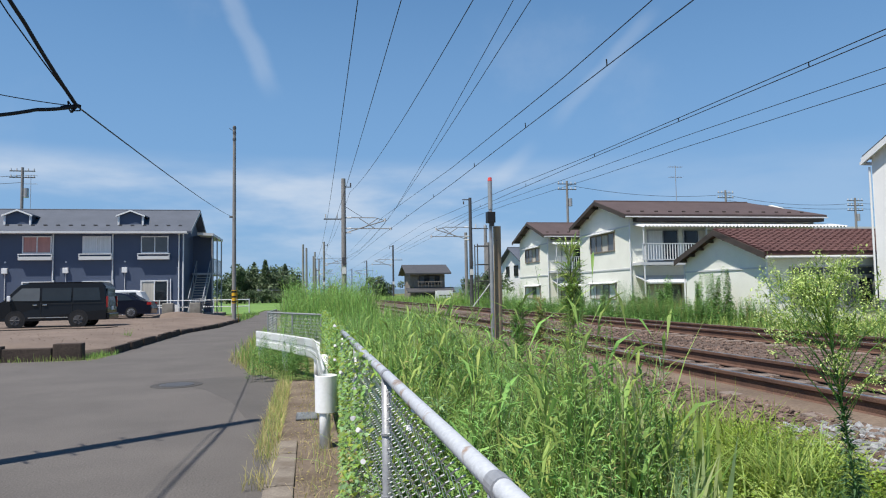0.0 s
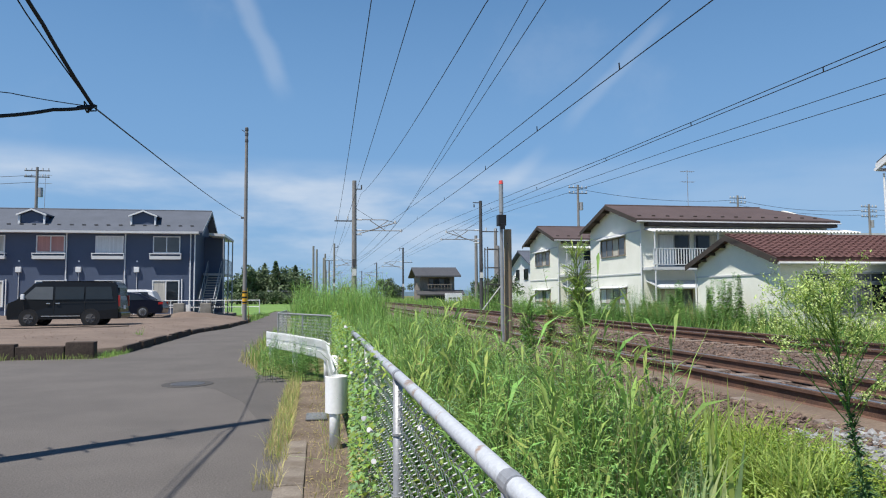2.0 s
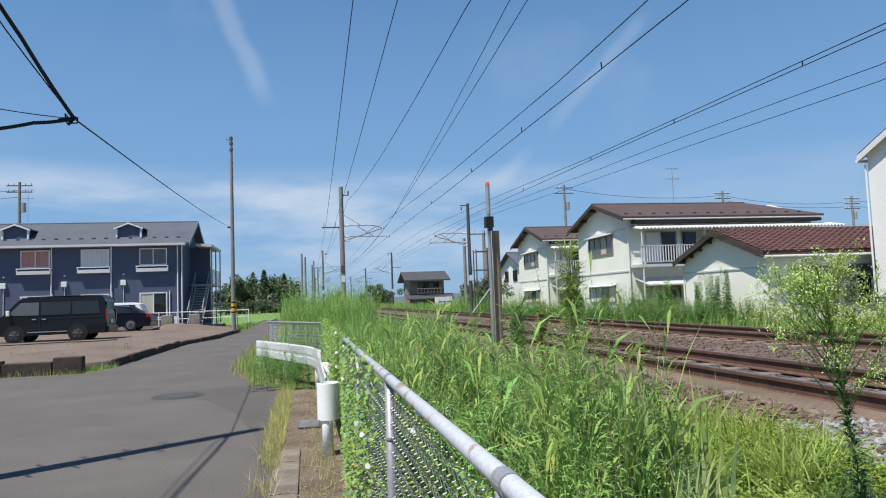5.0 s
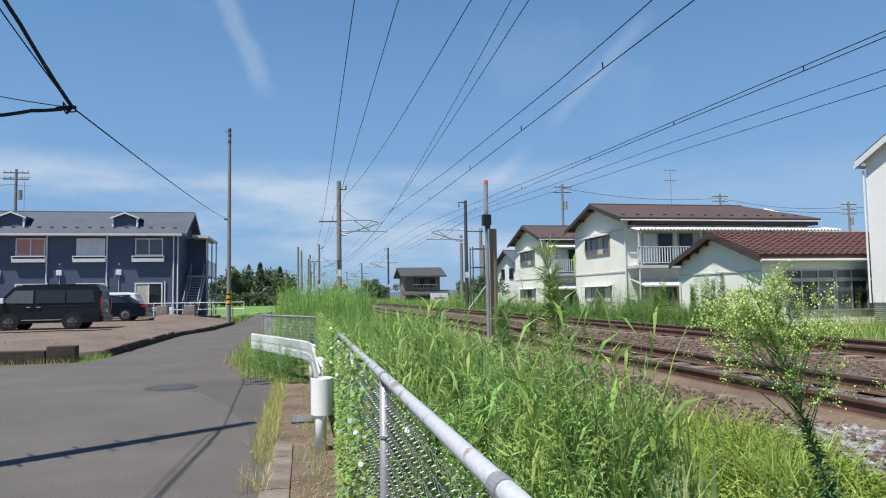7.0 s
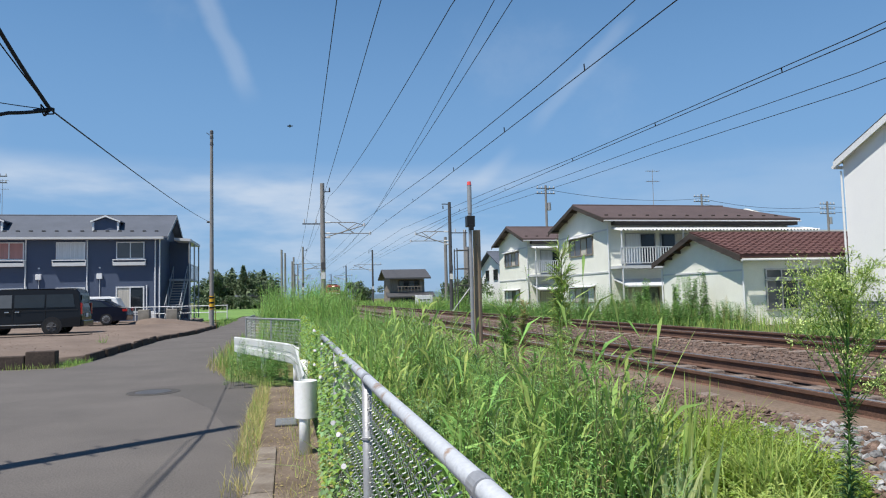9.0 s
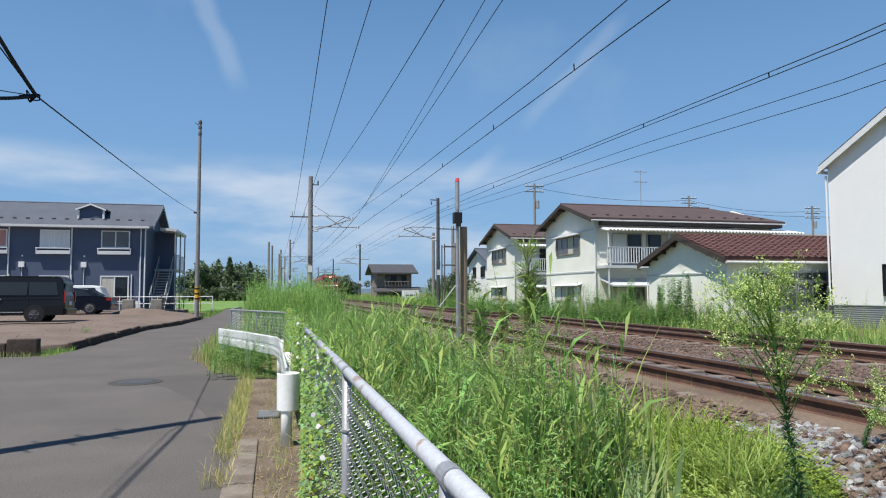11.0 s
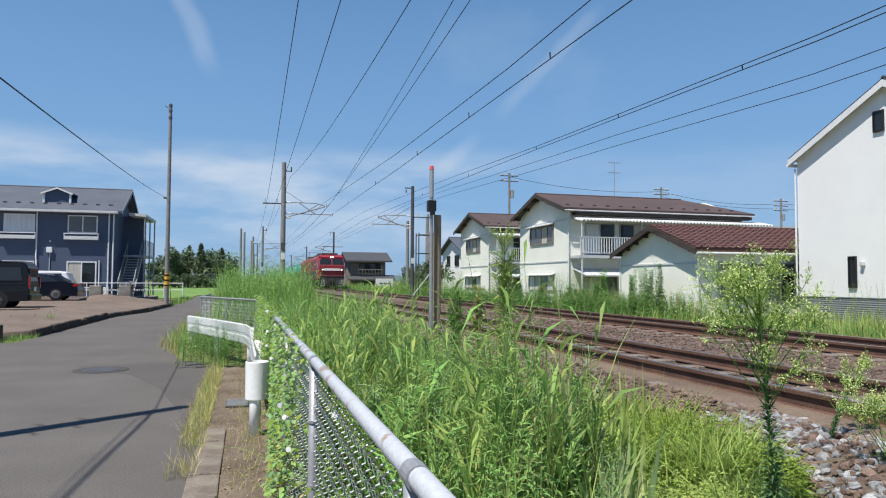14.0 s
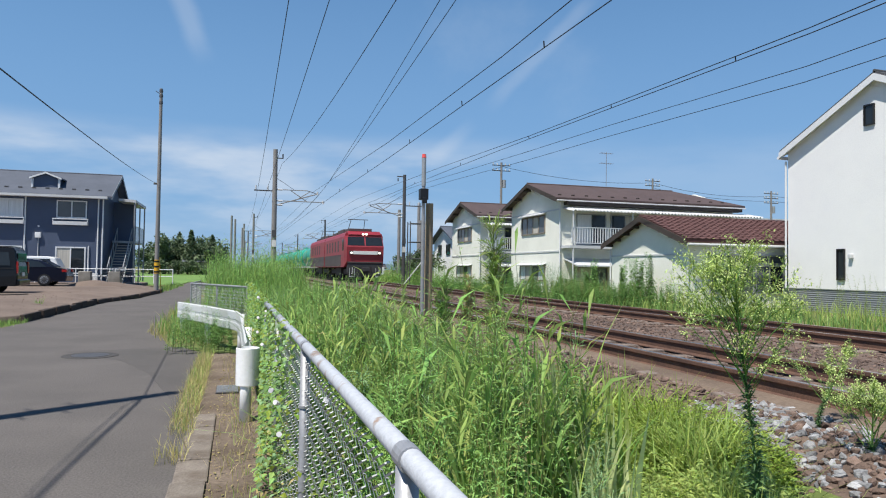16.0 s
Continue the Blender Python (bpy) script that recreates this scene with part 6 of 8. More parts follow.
def build_weeds():
    te = edge(tall_edge)

    def some(seed, limit, scale=0.8):
        """Keeps the patches where one kind of weed has taken over."""
        return lambda p: te(p) & (np.array([noise.noise((x * scale, y * scale * 0.7, seed)) for x, y in p]) > limit)
    near = (0.48, 2.9, 0.9, 9.5)
    clump_patch("broad_grass", 620, 7, (0.6, 2.5, 1.2, 9.5), (0.75, 1.35), 0.040, "grass_yellow", "tufts of broad pale green grass beside the fence", some(2.0, 0.0), sway=0.22)
    clump_patch("broad_grass", 300, 7, (0.5, 2.4, 4.5, 9.5), (0.9, 1.5), 0.034, "grass", "tufts of broad green grass beside the fence", some(5.0, 0.05))
    clump_patch("broad_grass", 480, 8, (0.5, 2.9, 9.5, 19), (0.85, 1.4), 0.038, "grass", "tufts of broad green grass beside the fence", te)
    clump_patch("seed_grass", 110, 12, (1.3, 2.9, 1.2, 6.5), (0.5, 0.9), 0.016, "leaf_lime", "lime-green grass tufts at the edge of the weeds", te)
    grass_patch("tall_grass", 2600, near, (0.6, 1.2), 0.015, "grass", "tall green wild grass between fence and railway", keep=te)
    grass_patch("bright_grass", 900, near, (0.6, 1.15), 0.024, "grass_yellow", "yellow-green broad grass blades among the weeds", keep=te, lean=0.16, droop=0.4)
    leafy_patch("reed_stand", 420, (0.5, 2.4, 2.6, 9.5), (0.75, 1.3), "grass_yellow", "reeds with broad arching pale green blades", per=12, ll=0.42, lw=0.034, rise=1.5, keep=some(21.0, -0.05), taper=0.35, sway=0.22)
    leafy_patch("reed_stand", 380, (0.5, 2.4, 2.6, 9.5), (0.7, 1.25), "grass", "reeds with broad arching green blades", per=12, ll=0.40, lw=0.030, rise=1.3, keep=some(31.0, -0.1), taper=0.35, sway=0.2)
    leafy_patch("leafy_weeds", 800, near, (0.75, 1.35), "leaf", "tall leafy green weeds with narrow leaves", per=84, ll=0.15, lw=0.019, rise=0.45, keep=te, taper=0.7, sway=0.2)
    leafy_patch("leafy_weeds", 620, near, (0.65, 1.2), "leaf_mid", "darker leafy weeds with narrow spreading leaves", per=80, ll=0.14, lw=0.021, rise=0.3, keep=some(11.0, -0.1), taper=0.65, sway=0.18)
    leafy_patch("bluish_weeds", 420, near, (0.6, 1.15), "leaf_blue", "blue-green feathery weeds between fence and track", per=110, ll=0.17, lw=0.012, keep=some(7.0, -0.05), rise=1.0, taper=0.45, sway=0.24)
    leafy_patch("drying_weeds", 85, near, (0.8, 1.25), "grass_dry", "drying reddish-brown weeds among green ones", per=60, ll=0.07, lw=0.010, keep=te, rise=0.5, sway=0.2)
    grass_patch("dry_stalks", 260, near, (0.5, 1.1), 0.008, "grass_dry", "dry brown stalks among the weeds", keep=te, lean=0.15)
    mid = (0.45, 3.0, 9.5, 19)
    grass_patch("tall_grass", 3600, mid, (0.6, 1.15), 0.022, "grass", "tall green wild grass between fence and railway", keep=te)
    leafy_patch("leafy_weeds", 1200, mid, (0.7, 1.25), "leaf", "tall leafy green weeds with narrow leaves", per=52, ll=0.15, lw=0.024, rise=0.6, keep=te, taper=0.6)
    leafy_patch("bluish_weeds", 350, mid, (0.7, 1.15), "leaf_blue", "blue-green feathery weeds between fence and track", per=52, ll=0.15, lw=0.020, rise=0.8, keep=some(3.0, 0.0))
    grass_patch("bright_grass", 1400, mid, (0.65, 1.15), 0.027, "grass_yellow", "yellow-green broad grass blades among the weeds", keep=te)
    far = (0.2, 2.6, 19, 47)
    grass_patch("tall_grass", 3600, far, (0.5, 1.05), 0.03, "grass", "tall green wild grass between fence and railway")
    leafy_patch("leafy_weeds", 700, far, (0.6, 1.1), "leaf", "tall leafy green weeds with narrow leaves", per=30, ll=0.16, lw=0.04)
    # reed clump behind the culvert fence
    grass_patch("reed_clump", 6000, (-0.75, 2.1, 19.5, 33), (1.5, 2.2), 0.026, "grass", "dense clump of tall green reeds", lean=0.10, droop=0.28)
    leafy_patch("reed_leaves", 420, (-0.75, 2.1, 19.3, 33), (1.5, 2.15), "leaf", "long leaves of the tall reed clump", per=26, ll=0.40, lw=0.03, rise=0.9, taper=0.3)
    grass_patch("far_grass", 5000, (11.2, 16.5, 58, 130), (0.5, 1.3), 0.07, "grass", "tall green weeds beyond the far track")
    leafy_patch("far_weeds", 220, (13.5, 17.0, 50, 66), (1.0, 2.2), "leaf", "leafy bushes beyond the far track", per=44, ll=0.26, lw=0.09)
    grass_patch("far_grass", 7000, (-1.2, 2.6, 47, 130), (0.8, 1.5), 0.06, "grass", "tall green weeds along the far line")
    # low lime-green creeping plants and grass on the ballast shoulder
    low_box = (0.9, 3.75, 1.0, 11)

    def low_keep(p):
        lim = np.array([(3.0 if y > 4.4 else 2.72) + 0.7 * noise.noise((y * 0.7, 5.0, 0)) - (0.30 if y > 7 else 0) for y in p[:, 1]])
        bare = np.array([noise.noise((x * 1.7, y * 1.3, 17.0)) for x, y in p])
        return (p[:, 0] < lim) & (bare > -0.12)
    grass_patch("low_grass", 12500, low_box, (0.16, 0.45), 0.013, "grass_yellow", "low yellow-green grass creeping over the ballast shoulder", keep=low_keep, lean=0.5, droop=0.7)
    leafy_patch("creeping_plants", 4600, low_box, (0.08, 0.28), "leaf_lime", "low lime-green creeping plants on the ballast", per=18, ll=0.05, lw=0.016, rise=0.3, keep=low_keep, taper=0.2)
    grass_patch("dry_litter", 900, low_box, (0.1, 0.35), 0.006, "grass_dry", "dry grass straws on the ballast shoulder", keep=low_keep, lean=0.9, droop=0.6)
    grass_patch("track_weeds", 500, (2.6, 3.9, 11, 30), (0.15, 0.5), 0.014, "grass_yellow", "sparse weeds on the edge of the ballast", lean=0.4)
    # roadside: dry tufts along the kerb, grass island by the guardrail
    grass_patch("kerb_grass", 3600, (-0.54, -0.30, 5.9, 12.8), (0.07, 0.24), 0.006, "grass_straw", "dry yellow grass tufts growing along the kerb", lean=0.45, droop=0.6)
    grass_patch("kerb_grass", 650, (-0.50, -0.30, 6.8, 13.4), (0.10, 0.34), 0.007, "grass_yellow", "green grass tufts growing along the kerb", lean=0.25, droop=0.4)
    grass_patch("verge_grass", 2000, (-1.95, -0.5, 14.4, 27), (0.15, 0.42), 0.014, "grass_straw", "dry grass verge beside the guardrail", keep=lambda p: p[:, 0] > -1.95 + np.maximum(0, 0.8 - (p[:, 1] - 14.4) * 0.25))
    grass_patch("verge_grass", 3200, (-1.85, -0.2, 14.3, 30), (0.2, 0.6), 0.015, "grass", "green grass verge beside the guardrail", keep=lambda p: p[:, 0] > -1.8 + np.maximum(0, 0.8 - (p[:, 1] - 14.4) * 0.25))
    leafy_patch("verge_weeds", 170, (-1.1, 0.0, 13.2, 17.5), (0.35, 0.85), "leaf_mid", "dark leafy weeds under the guardrail", per=40, ll=0.13, lw=0.028)
    grass_patch("edging_grass", 900, (-16, -5.4, 19.0, 19.45), (0.08, 0.25), 0.012, "grass_yellow", "short grass at the foot of the stone edging", droop=0.5)
    grass_patch("edging_grass", 350, (-5.85, -5.3, 19.6, 21.2), (0.06, 0.22), 0.012, "grass", "grass growing in the gap of the stone edging", droop=0.5)
    grass_patch("lot_tufts", 60, (-6.6, -6.3, 26.5, 26.9), (0.2, 0.6), 0.02, "grass", "small weed growing in the gravel lot")
    grass_patch("pole_grass", 900, (-4.9, -4.0, 44, 60), (0.15, 0.5), 0.03, "grass", "grass at the end of the lot")
    # beyond the tracks: weeds before the houses
    grass_patch("house_weeds", 5500, (12.6, 15.4, 8, 60), (0.2, 0.5), 0.03, "leaf_mid", "wild grass in front of the houses beyond the tracks")
    leafy_patch("house_weeds", 1500, (13.0, 15.4, 20, 50), (0.4, 0.95), "leaf_mid", "tall leafy weeds in front of the houses", per=60, ll=0.14, lw=0.045, rise=0.3)
    leafy_patch("wall_weeds", 260, (13.6, 15.3, 19.5, 29), (0.5, 1.0), "leaf_mid", "leafy weeds standing against the low house", per=50, ll=0.16, lw=0.05, rise=0.3)
    leafy_patch("wall_weeds", 220, (14.3, 17.4, 28.5, 35), (1.0, 1.8), "leaf_blue", "tall dark weeds standing before the white house", per=50, ll=0.18, lw=0.04, rise=0.4)
    leafy_patch("drying_house_weeds", 200, (13.4, 15.4, 19, 32), (0.6, 1.1), "grass_dry", "drying brown weeds in front of the houses", per=50, ll=0.09, lw=0.03, rise=0.5)
    grass_patch("house_grass", 3000, (12.2, 19.0, 9, 21), (0.25, 0.7), 0.02, "grass_yellow", "bright grass before the new white house")
    leafy_patch("house_shrubs", 90, (15.0, 18.6, 12, 20.0), (0.7, 1.4), "leaf_lime", "light green shrubs before the new white house", per=40, ll=0.10, lw=0.03)


def build_mound():
    """A dense lime-green mound of creeping plants on the ballast shoulder."""
    for cx, cy, rx, ry, top, n, material in ((2.72, 4.05, 0.72, 1.0, 0.40, 1200, "leaf_lime"), (2.25, 2.9, 0.6, 0.8, 0.42, 900, "grass_yellow"), (2.75, 5.9, 0.5, 0.8, 0.24, 450, "leaf_lime"), (2.55, 7.4, 0.35, 0.5, 0.25, 300, "leaf_lime")):
        a, q = rng.uniform(0, math.tau, n), np.sqrt(rng.uniform(0, 1, n))
        p = np.stack([cx + rx * q * np.cos(a), cy + ry * q * np.sin(a)], 1)
        b = np.column_stack([p, ground_of(p)])
        h = top * np.sqrt(np.maximum(1.05 - q ** 2, 0.05)) * rng.uniform(0.6, 1.15, n)
        SV, SF, LV, LF = leafy(b, h, 16, 0.06, 0.017, 0.45, 0.2, 0.5)
        put("creeping_mound", LV, LF, material, "dense lime-green mound of creeping plants on ballast", "weeds")
        k = n // 2
        V, F = blades(b[:k], h[:k] * 1.25, rng.uniform(0.007, 0.012, k), rng.normal(0, 0.3, k), np.abs(rng.normal(0.5, 0.2, k)), 5)
        put("mound_grass", V, F, "leaf_lime", "arching lime grass over the creeping mound", "grass")


def build_vines():
    n = 9500
    y = rng.uniform(3.7, 17, n) ** 1.0
    top = 1.24 + 0.16 * np.array([noise.noise((q * 1.3, 0, 9)) for q in y])
    z = rng.uniform(0.02, 1.0, n) * top
    bulge = 0.045 + 0.05 * np.array([noise.noise((a * 1.5, b * 2.0, 4)) for a, b in zip(y, z)]) + np.where(y < 6.8, 0.14, 0.03) * (1 - z)
    x = 0.40 - np.clip(np.abs(rng.normal(0, 1, n)), 0, 2) * np.maximum(bulge, 0.03)
    x = np.where(y < 9, np.maximum(x, 0.046 * y + 0.01 * rng.uniform(0, 4, n)), x)
    thin = rng.uniform(0, 1, n) < np.clip((y - 3.6) / 1.2, 0.12, 1)
    b = np.stack([x, y, z], 1)[thin]
    m = len(b)
    d = np.stack([rng.normal(-0.5, 0.5, m), rng.normal(-0.3, 0.6, m), rng.normal(0.0, 0.35, m)], 1)
    u3 = rng.uniform(0, 1, m) - 0.25 * (1 - b[:, 2])
    for sel, material in ((u3 > 0.62, "leaf_lime"), ((u3 <= 0.62) & (u3 > 0.30), "leaf"), ((u3 <= 0.30) & (u3 > -0.05), "leaf_blue"), (u3 <= -0.05, "grass_dry")):
        V, F = leaves(b[sel], d[sel], rng.uniform(0.032, 0.06, sel.sum()), rng.uniform(0.022, 0.042, sel.sum()), 0.3)
        put("fence_vine", V, F, material, "leafy vine climbing over the chain-link fence", "vine")
    # a few leaves and runners on the near mesh
    k = 150
    b = np.stack([0.375 + rng.normal(0, 0.025, k), rng.uniform(1.3, 4.0, k), rng.uniform(0.0, 1.0, k) ** 1.5 * 0.9], 1)
    d = np.stack([rng.normal(-0.4, 0.5, k), rng.normal(-0.3, 0.5, k), rng.normal(0.2, 0.3, k)], 1)
    V, F = leaves(b, d, rng.uniform(0.03, 0.055, k), rng.uniform(0.025, 0.04, k), 0.3)
    put("mesh_vine", V, F, "leaf_lime", "small leaves growing through the wire mesh", "vine")
    grass_patch("gutter_straw", 700, (-0.12, 0.30, 4.2, 13), (0.05, 0.16), 0.005, "grass_straw", "dead straw lying in the gutter", lean=0.9, droop=0.7)
    grass_patch("gutter_grass", 260, (0.05, 0.32, 4.6, 12), (0.06, 0.2), 0.007, "grass_yellow", "small grass tufts at the foot of the fence", lean=0.5, droop=0.5)
    # foot of the vine: dry leaves and litter in the gutter
    k = 650
    b = np.stack([rng.uniform(-0.25, 0.3, k), rng.uniform(3.0, 13, k), np.full(k, 0.0)], 1)
    d = np.stack([rng.normal(0, 1, k), rng.normal(0, 1, k), np.full(k, 0.05)], 1)
    V, F = leaves(b, d, rng.uniform(0.012, 0.07, k), rng.uniform(0.006, 0.02, k), 0.1)
    put("leaf_litter", V, F, "grass_dry", "dead leaves lying in the gutter", "leaves")
    # white trumpet flowers
    bm = new_bm()
    rod(bm, (0, 0, 0), (0, 0, 0.035), 0.004, 0.012, 8)
    rod(bm, (0, 0, 0.035), (0, 0, 0.05), 0.008, 0.014, 10)
    me = mesh_of("white_flower", bm, "petal")
    for i in range(10):
        q = rng.uniform(0, 1, 3)
        o = new("white_flower", me)
        yy = 3.4 + 9 * q[0] if i > 3 else (2.75, 3.55, 4.0, 2.9)[i]
        zz = 0.35 + 0.95 * q[1] if i > 3 else (1.12, 0.75, 0.9, 1.02)[i]
        o.matrix_world = pose(0.44 if i in (0, 3) else 0.30 - 0.04 * q[2], yy, zz, 60 + 40 * q[2], 0, -40 + 30 * q[0])
        tagged(o, "small white trumpet flower on the fence vine", "flower", "vine flowers")


def stem_tube(bm, pts, r0, r1):
    for i, (a, b) in enumerate(zip(pts, pts[1:])):
        u, v = i / (len(pts) - 1), (i + 1) / (len(pts) - 1)
        rod(bm, a, b, r0 + (r1 - r0) * u, r0 + (r1 - r0) * v, 6)


def spray_weed(x, y, height, lean, reach, seed, branches=46, leaf=0.13, start=0.44, label="tall weed with dark narrow leaves and pale yellow-green flower sprays"):
    """Fleabane: a stem thick with narrow dark leaves, long rising branches above, each ending in sprays of tiny flowers."""
    t = thing("flowering_weed", label, "weed", (x, y, ground_z(x, y)), group="tall weeds")
    r = np.random.default_rng(seed)
    pts = [Vector((lean * u ** 1.5, -0.25 * lean * u ** 1.5, height * u)) for u in np.linspace(0, 1, 11)]
    bm = new_bm()
    stem_tube(bm, pts, 0.009, 0.0025)

    def on(u):
        k = min(int(u * 10), 9)
        return pts[k].lerp(pts[k + 1], u * 10 - k)
    B, D, LN, TW, TD, FL = [], [], [], [], [], []
    for i in range(760):
        u = r.uniform(0.02, 1) ** 1.1 * (0.16 + start)
        a = i * 2.4 + r.normal(0, 0.2)
        B.append(on(u))
        D.append((math.cos(a), math.sin(a), r.normal(0.35, 0.25) + 0.5 * u))
        LN.append(leaf * r.uniform(0.7, 1.1) * (1.05 - 0.9 * u))

    def twig(p, q, n):
        """Tiny leaves along a twig and a loose head of flowers round its end."""
        rod(bm, p, q, 0.0012, 0.0007, 3)
        for k in range(n):
            FL.append(q + Vector(r.normal(0, 0.013, 3)))
        for k in range(n // 4):
            FL.append(p.lerp(q, r.uniform(0.4, 1.0)) + Vector(r.normal(0, 0.008, 3)))
        for k in range(4):
            TW.append(p.lerp(q, r.uniform(0, 1)))
            TD.append(tuple((q - p).normalized() + Vector(r.normal(0, 0.45, 3))))
    for i in range(branches):
        u = start + (0.96 - start) * (i + r.uniform(0, 1)) / branches
        a = i * 2.4 + r.normal(0, 0.25)
        p = on(u)
        ln = reach * (1.38 - 1.10 * u) * r.uniform(0.5, 1.18) * 1.4
        out = Vector((math.cos(a), math.sin(a), 0))
        m = p + out * ln * 0.34 + Vector((0, 0, ln * 0.50))
        q = p + out * ln * 0.72 + Vector((0, 0, ln * r.uniform(0.8, 1.15)))
        rod(bm, p, m, 0.0032, 0.0022, 4)
        rod(bm, m, q, 0.0022, 0.0012, 4)
        for k in range(6):
            w = r.uniform(0, 1)
            TW.append(p.lerp(m, w))
            TD.append(tuple((m - p).normalized() + Vector(r.normal(0, 0.35, 3))))
        for k in range(9):
            c = m.lerp(q, r.uniform(0.0, 1.0))
            e = c + ((q - m).normalized() * 0.6 + Vector(r.normal(0, 0.6, 3))) * ln * r.uniform(0.14, 0.30)
            twig(c, e, 14)
        twig(m, q, 12)
    for k in range(16):
        c = on(r.uniform(0.8, 1.0))
        twig(c, c + Vector((r.normal(0, 0.05), r.normal(0, 0.05), r.uniform(0.02, 0.08))), 14)
    part("stem", bm, "leaf_mid", t)
    n = len(B)
    V, F = leaves(np.array([tuple(b) for b in B]), np.array(D, float), np.array(LN), np.clip(np.array(LN) * 0.18, 0.006, 0.021), 0.3)
    strips("foliage", V.tolist(), F, "leaf_dark", "", "", "stuff", t)
    n = len(TW)
    V, F = leaves(np.array([tuple(b) for b in TW]), np.array(TD, float), r.uniform(0.02, 0.045, n), r.uniform(0.004, 0.008, n), 0.1)
    strips("crown_foliage", V.tolist(), F, "leaf_lime", "", "", "stuff", t)
    n = len(FL)
    V, F = leaves(np.array([tuple(b) for b in FL]), r.normal(0, 1, (n, 3)) + np.array([0, 0, 0.8]), r.uniform(0.008, 0.016, n), r.uniform(0.006, 0.010, n), 0.0)
    strips("bloom", V.tolist(), F, "flower", "", "", "stuff", t)
    return t


def flowering_weed(x, y, height, lean, crown, seed, flowers=True, name="flowering_weed", label="tall weed with pale yellow-green flower sprays", col="leaf_blue", leaf=0.11):
    """One plant: stem, narrow leaves up the stem, a spreading crown of thin branches with tiny flowers."""
    t = thing(name, label, "weed", (x, y, ground_z(x, y)), group="tall weeds")
    r = np.random.default_rng(seed)
    pts = [Vector((lean * u ** 1.8, 0.3 * lean * u ** 1.8, height * u)) for u in np.linspace(0, 1, 9)]
    bm = new_bm()
    stem_tube(bm, pts, 0.010, 0.003)

    def on(u):
        k = min(int(u * 8), 7)
        return pts[k].lerp(pts[k + 1], u * 8 - k)
    B, D, FL, CL = [], [], [], []
    for i in range(640):
        u = 0.06 + 0.84 * r.uniform(0, 1) ** 1.5 if not flowers else r.uniform(0.08, 0.56 if i % 6 else 0.98)
        a = r.uniform(0, math.tau)
        B.append(on(u))
        D.append((math.cos(a), math.sin(a), r.normal(0.35, 0.3)))
    if crown:
        centre = on(0.60)
        for i in range(60):
            u = r.uniform(0.34, 0.62) if flowers else r.uniform(0.6, 1.0)
            a = r.uniform(0, math.tau)
            p = on(u)
            ln = crown * r.uniform(0.7, 1.05)
            if flowers:
                phi = math.asin(r.uniform(0.18, 1.0))
                q = centre + Vector((math.cos(a) * math.cos(phi) * ln, math.sin(a) * math.cos(phi) * ln, (0.10 + 0.95 * math.sin(phi)) * ln))
            else:
                q = p + Vector((math.cos(a) * ln * 0.72, math.sin(a) * ln * 0.72, ln * r.uniform(0.3, 0.9)))
            m = p.lerp(q, 0.5) + Vector((-math.cos(a), -math.sin(a), 0)) * 0.08 * ln
            rod(bm, p, m, 0.0028, 0.0020, 4)
            rod(bm, m, q, 0.0020, 0.0010, 4)
            for k in range(120):
                w = 1.06 - 0.72 * r.uniform(0, 1) ** 1.3
                FL.append(m.lerp(q, w) + Vector(r.normal(0, 0.032, 3)))
            for k in range(6):
                B.append(p.lerp(m, r.uniform(0, 1)))
                D.append((math.cos(a) * 0.6 + r.normal(0, 0.5), math.sin(a) * 0.6 + r.normal(0, 0.5), r.uniform(0.5, 1.4)))
            for k in range(26 if flowers else 11):
                CL.append(m.lerp(q, r.uniform(-0.2, 0.9)))
    part("stem", bm, "stem", t)
    n = len(B)
    V, F = leaves(np.array([tuple(b) for b in B]), np.array(D, float), r.uniform(0.6, 1.25, n) * leaf, r.uniform(0.009, 0.016, n), 0.25)
    strips("foliage", V.tolist(), F, col, "", "", "stuff", t)
    if CL:
        n = len(CL)
        V, F = leaves(np.array([tuple(b) for b in CL]), np.column_stack([r.normal(0, 1, (n, 2)), np.full(n, 0.5)]), r.uniform(0.025, 0.06, n), r.uniform(0.005, 0.011, n), 0.2)
        strips("crown_foliage", V.tolist(), F, "leaf_lime" if flowers else "grass", "", "", "stuff", t)
    if FL and flowers:
        n = len(FL)
        V, F = leaves(np.array([tuple(b) for b in FL]), r.normal(0, 1, (n, 3)), r.uniform(0.006, 0.014, n), r.uniform(0.004, 0.008, n), 0.0)
        strips("bloom", V.tolist(), F, "flower", "", "", "stuff", t)
    return t


def reed(x, y, height, n, width, seed, material="", label="single tall reed with broad light green blades"):
    t = thing("reed", label, "reed", (x, y, ground_z(x, y)), group="tall reeds")
    base = np.zeros((n, 3))
    base[:, :2] = np.random.default_rng(seed).normal(0, 0.02 if n < 12 else 0.06, (n, 2))
    V, F = blades(base, rng.uniform(0.75, 1.0, n) * height, np.full(n, width), rng.normal(0, 0.10, n), np.abs(rng.normal(0, 0.25, n)), 6)
    strips("foliage", V.tolist(), F, material or ("grass_yellow" if seed % 2 else "grass"), "", "", "stuff", t)
    return t


